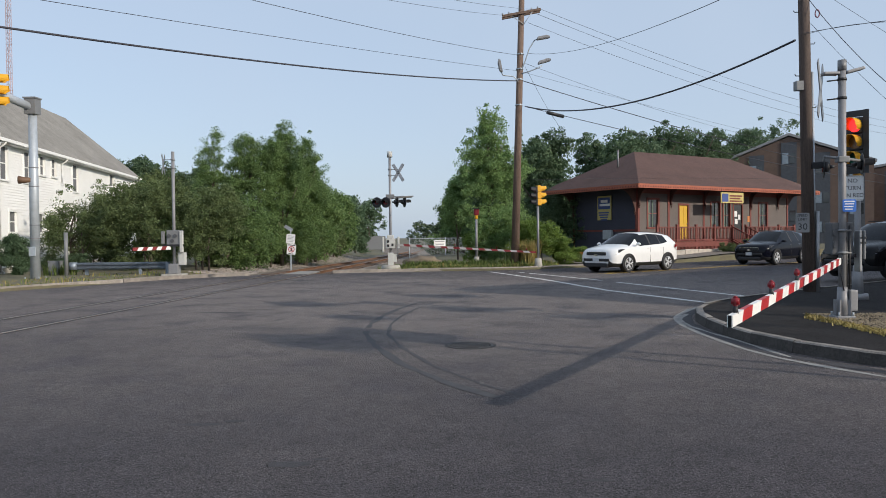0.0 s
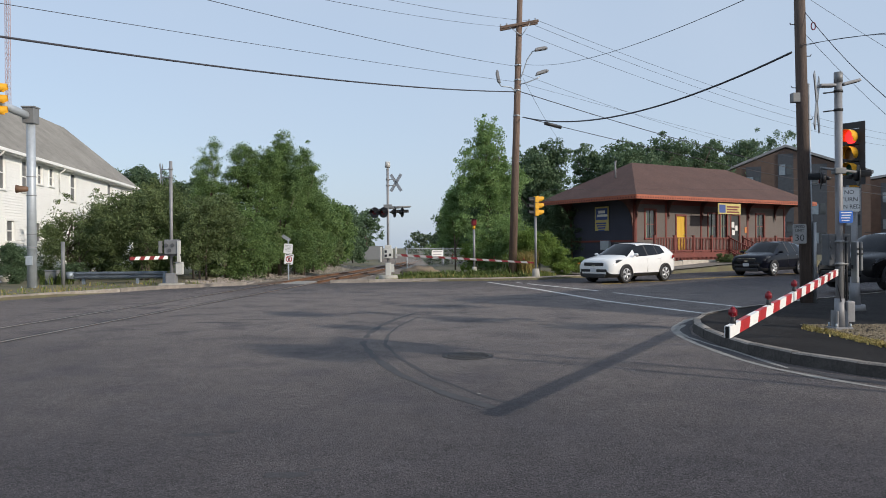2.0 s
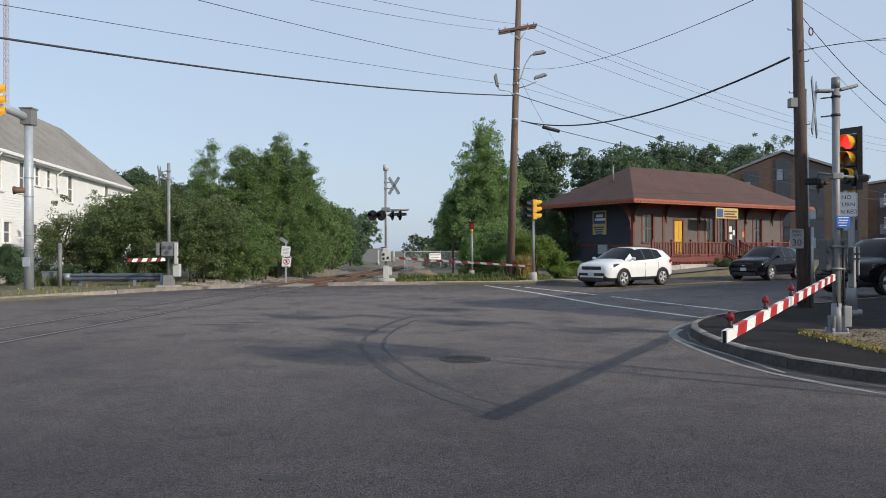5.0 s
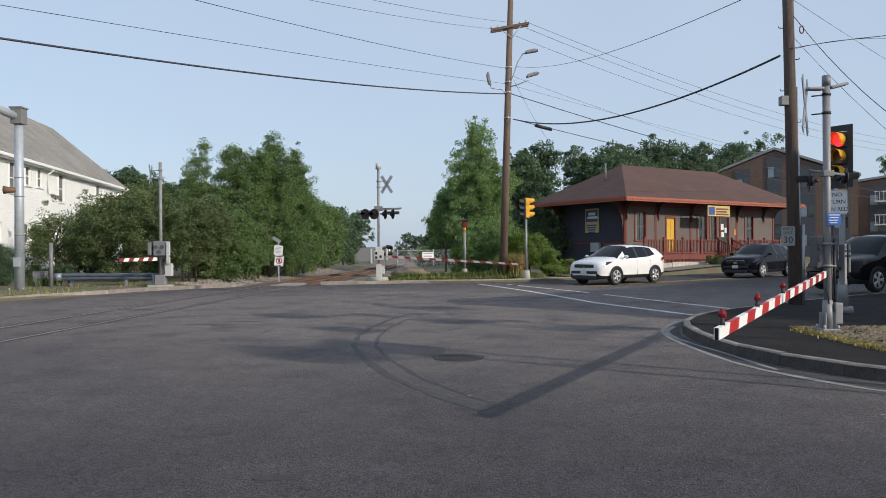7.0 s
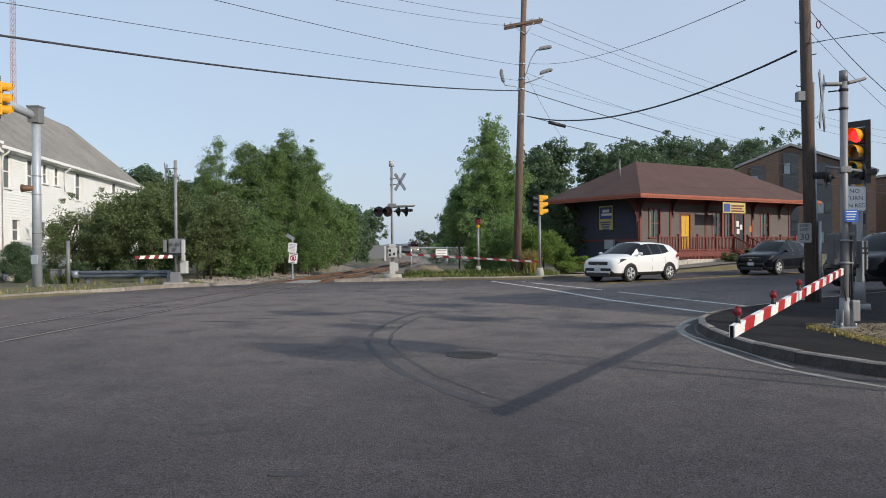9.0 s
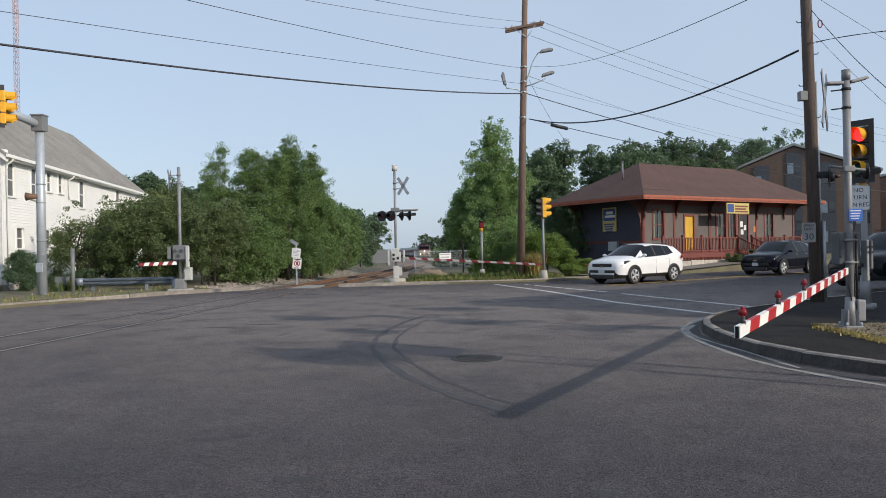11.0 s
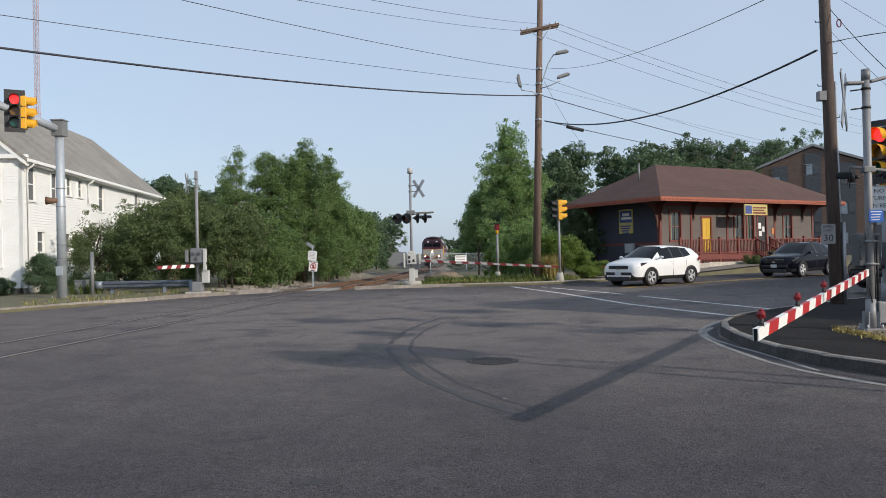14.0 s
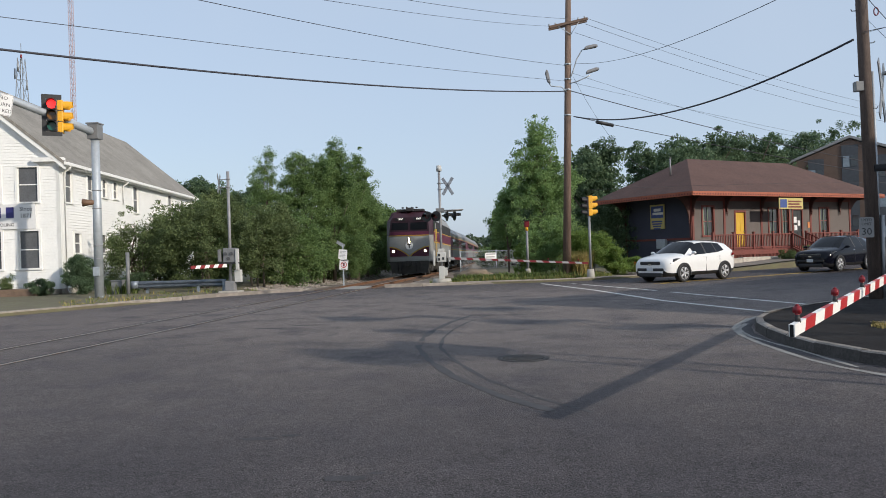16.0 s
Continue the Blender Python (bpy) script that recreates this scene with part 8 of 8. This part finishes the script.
tree("tree", -12.0, 102.0, [(0, 0, 1.8, 2.0, 4.4, 2.2), (0, 0, 4.2, 1.8, 3.6, 2.2), (0, 0, 6.2, 1.2, 2.4, 1.4)], "green tree further along the railway", L_dark, 23, 300, 30, 0.5, 0.16, 0.14)
tree("tree", -15.5, 92.0, [(0, 0, 4.4, 2.4, 4, 3.0), (0, 0, 6.6, 1.6, 2.6, 1.6)], "tall dark tree by the railway", L_dark, 18, 300, 30, 0.5, 0.16, 0.2)
tree("tree", -17.0, 172.0, [(0, 0, 6.0, 4.0, 5, 4.6), (0.5, 0, 9.0, 2.6, 3, 2.8)], "tall dark tree by the railway", L_dark, 19, 300, 30, 0.6, 0.2, 0.2)
tree("tree", -16.5, 43.0, [(0, 0, 3.0, 1.9, 1.5, 2.0), (0.3, 0, 4.4, 1.3, 1.0, 1.0)], "green tree behind the shrubs", L_bush, 20, 300, 30, 0.32, 0.09, 0.1)
tree("tree", -19.0, 42.0, [(0, 0, 2.2, 1.3, 1.2, 1.6), (0.2, 0, 3.0, 0.9, 0.8, 1.0)], "small tree by the house wall", L_bush, 21, 180, 28, 0.28, 0.08, 0.08)

# dense undergrowth closes the foot of the trees
for i, (x, y, h) in enumerate(((-10.4, 39.5, 1.5), (-10.0, 45.0, 1.5), (-9.7, 51.5, 1.5), (-9.6, 58.5, 1.5), (-9.8, 67.0, 1.4), (-12.2, 38.5, 1.7), (-14.5, 38.0, 1.6), (-17.0, 37.0, 1.3), (-12.0, 47.0, 1.8))):
    tree("undergrowth", x, y, [(0, 0, h * 0.9, 1.2, 2.9 if x > -11 else 1.5, h), (0.2, 1.0, h * 1.3, 0.9, 2.0 if x > -11 else 1.1, h * 0.8)], "dense green undergrowth beneath the trackside trees", L_bush if i % 3 else L_mid, 130 + i, 200, 15, 0.34, 0.13, 0.04, stems=2, category="shrub")

# right of the track
tree("tree", 2.7, 43.0, [(0, 0, 7.6, 0.9, 0.9, 1.4), (-0.1, 0, 6.3, 1.5, 1.3, 1.8), (-0.3, 0, 4.7, 2.0, 1.6, 2.0), (1.0, 0, 4.6, 1.6, 1.4, 2.0), (0, 0, 2.6, 2.0, 1.5, 1.7)], "tall leafy poplar beside the pole", L_poplar, 31, 520, 34, 0.30, 0.095, 0.14)
tree("tree", 0.9, 45.5, [(0, 0, 3.0, 1.0, 1.2, 1.7), (0.5, 0, 4.4, 0.9, 0.9, 1.0)], "small leafy tree by the railway", L_poplar, 32, 240, 32, 0.28, 0.09, 0.08)
tree("tree", 8.4, 51.0, [(0, 0, 2.6, 1.7, 1.3, 2.2), (0.6, 0, 1.2, 1.6, 1.2, 1.2), (-0.8, 0, 3.4, 1.1, 1.0, 1.4), (1.0, 0, 3.6, 1.0, 0.9, 1.0)], "small dark tree beside the depot's end wall", L_dark, 38, 300, 30, 0.3, 0.10, 0.08)
tree("shrub", 1.8, 39.8, [(0, 0, 0.9, 0.9, 0.8, 0.9), (0.9, 0, 1.3, 1.0, 0.8, 1.2)], "weedy green shrub on the verge", L_bright, 33, 200, 30, 0.22, 0.07, 0.03, stems=3, category="shrub")
tree("shrub", 2.7, 38.9, [(0, 0, 1.2, 1.1, 0.8, 1.2), (0.5, 0, 2.0, 0.9, 0.7, 0.9)], "leafy sapling shrub around the pole", L_poplar, 34, 220, 32, 0.22, 0.07, 0.03, stems=3, category="shrub")
tree("shrub", 4.7, 37.6, [(0, 0, 1.5, 1.0, 0.8, 1.0), (0.6, 0, 1.1, 0.9, 0.8, 0.9), (-0.5, 0, 1.2, 0.7, 0.7, 0.9)], "bright yellow-green shrub behind the traffic light", L_bright, 35, 300, 32, 0.2, 0.065, 0.03, stems=2, category="shrub")
tree("shrub", 6.1, 37.2, [(0, 0, 0.55, 0.75, 0.7, 0.6)], "round clipped green shrub", L_bright, 36, 170, 32, 0.13, 0.05, 0.03, category="shrub")
tree("shrub", 7.2, 38.3, [(0, 0, 0.4, 0.7, 0.6, 0.4)], "low round green shrub with orange flowers nearby", L_bright, 37, 110, 30, 0.12, 0.05, 0.03, category="shrub")
blades("ornamental_grass", 700, lambda r: (4.1 + r.normal() * 0.16, 35.6 + r.normal() * 0.2, 0.1, 1.0), 1.15, M_dry, "tuft of tall pale ornamental grass", 41, w=0.012)
blades("ornamental_grass", 500, lambda r: (3.6 + r.normal() * 0.25, 36.3 + r.normal() * 0.2, 0.1, 1.0), 0.9, M_grass, "tuft of green ornamental grass", 42, w=0.014)
M_flower = mat("orange_petal", (0.75, 0.20, 0.03), 0.6, var=0.2)
strewn("flowers", 140, lambda r: np.array((r.uniform(7.0, 8.6), r.uniform(37.6, 38.6), 0.35 + r.uniform(0, 0.35))), 0.045, M_flower, "orange lilies along the depot plot", "flowers", 43)
blades("flower_leaves", 1500, lambda r: (r.uniform(6.8, 8.8), r.uniform(37.5, 38.7), 0.1, 1.0), 0.5, M_grass, "green strap leaves of the lilies", 44, category="plants")
for i, (x, y) in enumerate(((17.3, 45.0), (18.9, 46.0), (20.2, 47.1))):
    tree("shrub", x, y, [(0, 0, 0.35, 0.6, 0.45, 0.4)], "small shrub along the porch skirt", L_mid if i else L_bush, 50 + i, 70, 28, 0.14, 0.05, 0.02, category="shrub")

for i, (x, y) in enumerate(((0.8, 68.0), (3.0, 66.0), (-0.6, 92.0), (5.5, 66.0), (1.5, 110.0))):
    tree("shrub", x, y, [(0, 0, 1.1, 1.7, 1.4, 1.2), (0.5, 0, 1.9, 1.0, 1.0, 0.9)], "green shrub beyond the chain-link fence", L_mid, 150 + i, 150, 26, 0.34, 0.12, 0.04, stems=2, category="shrub")

# by the white house
bush = tree("topiary", -17.9, 31.2, [(0, 0, 0.75, 0.72, 0.72, 0.8), (0, 0, 1.35, 0.45, 0.45, 0.6)], "dark clipped egg-shaped evergreen by the house", L_dark, 61, 420, 22, 0.12, 0.05, 0.05, category="shrub")
tree("hedge", -16.6, 33.4, [(0, 0, 0.5, 1.0, 0.5, 0.5), (-1.0, 0.2, 0.45, 0.8, 0.5, 0.45)], "low dark clipped hedge by the house", L_dark, 62, 260, 20, 0.13, 0.05, 0.03, category="hedge")
tree("hedge", -19.6, 30.9, [(0, 0, 0.5, 0.75, 0.45, 0.42)], "small dark box hedge below the gable", L_dark, 63, 200, 32, 0.1, 0.035, 0.03, category="hedge")
tree("shrub", -21.0, 30.9, [(0, 0, 0.55, 0.35, 0.35, 0.4)], "small reddish shrub in the planter", L_bush, 64, 60, 28, 0.12, 0.04, 0.02, category="shrub")
blades("grass", 180, lambda r: (-15.7 + r.normal() * 0.3, 30.5 + r.normal() * 0.15, 0.1, 1.0), 0.45, M_grass, "green strap leaves beside the guard rail", 66, w=0.02)

# large trees behind the depot, and further off
for i, (x, y, h, w, m_, lab) in enumerate(((8.6, 62, 10.4, 2.5, L_dark, "large dark tree behind the depot"), (16.5, 72, 11.6, 4.4, L_dark, "large dark maple behind the depot"), (21.5, 76, 12.4, 4.2, L_dark, "large dark maple behind the depot"),
                                           (27.0, 80, 12.2, 4.6, L_dark, "large dark maple behind the depot"), (33.0, 84, 12.8, 4.6, L_dark, "large dark maple behind the depot roof"), (41.5, 96, 16.2, 5.6, L_dark, "tall airy tree above the office roof"),
                                           (63.0, 96, 14.6, 5.0, L_dark, "dark tree beside the apartment block"), (-33.5, 82, 11.2, 4.0, L_dark, "dark tree behind the white house"), (-28.5, 84, 10.2, 3.6, L_dark, "dark tree behind the white house"),
                                           (-40, 96, 11.0, 5.0, L_dark, "dark tree behind the white house"), (5.5, 70, 8.2, 3.2, L_dark, "dark tree beyond the fence"), (2.2, 84, 6.8, 2.6, L_mid, "green tree beyond the fence"))):
    airy = i == 5
    tree("tree", x, y, [(0, 0, h * 0.55, w, w, h * 0.30), (-w * 0.4, 0, h * 0.72, w * 0.6, w * 0.6, h * 0.2), (w * 0.35, 0, h * 0.78, w * 0.6, w * 0.6, h * 0.2), (0, 0, h * 0.32, w * 0.9, w * 0.9, h * 0.22)],
         lab, m_, 70 + i, 330 if airy else 600, 44 if airy else 52, 0.52, 0.135, 0.32)
tree("tree", 4.6, 128, [(0, 0, 3.6, 2.2, 3, 2.6), (0.3, 0, 5.4, 1.4, 2, 1.5)], "green tree far down the line", L_mid, 90, 240, 26, 0.5, 0.2, 0.15)
tree("tree", 1.2, 165, [(0, 0, 4.0, 2.6, 3, 2.6), (1, 0, 6.0, 1.6, 2, 1.6)], "green tree far down the line", L_far, 91, 240, 26, 0.5, 0.24, 0.15)


def far_wood(name, pts, h, seed, label, leafm, depth=14):
    r = random.Random(seed)
    blobs = [(x + r.uniform(-3, 3), y + r.uniform(-depth, depth), h * 0.4, r.uniform(5, 9), r.uniform(5, 8), h * r.uniform(0.4, 0.75)) for x, y in pts]
    me, _ = crown_mesh(name, blobs, len(pts) * 45, 26, 1.3, 0.6, seed)
    me.materials.append(leafm)
    ob = new(name, me)
    ob.matrix_basis = pose(0, 0, -2)
    return tagged(ob, label, "woods", kind="stuff")


far_wood("far_woods", [(-260 + i * 9, 330 + 20 * math.sin(i)) for i in range(64) if not (abs(-260 + i * 9 + 20) < 9)], 9.5, 95, "hazy line of woods beyond the railway", L_far)
far_wood("far_woods", [(-130 + i * 8, 190 + 12 * math.sin(i * 2)) for i in range(14)], 13, 96, "dark woods behind the white house", L_dark)
far_wood("far_woods", [(18 + i * 9, 150 + 10 * math.sin(i * 2)) for i in range(16)], 14, 97, "dark woods behind the depot and offices", L_dark)

def motions():
    """The train comes down the line; loco first, the coaches behind it."""
    times = [i * 0.5 for i in range(33)]
    walk(loco, [(t, on_track_pose(front_y(t), 17.0)) for t in times])
    for i, c in enumerate(coaches):
        walk(c, [(t, on_track_pose(front_y(t) + 17.2 + i * 25.8, 25.6)) for t in times])


motions()
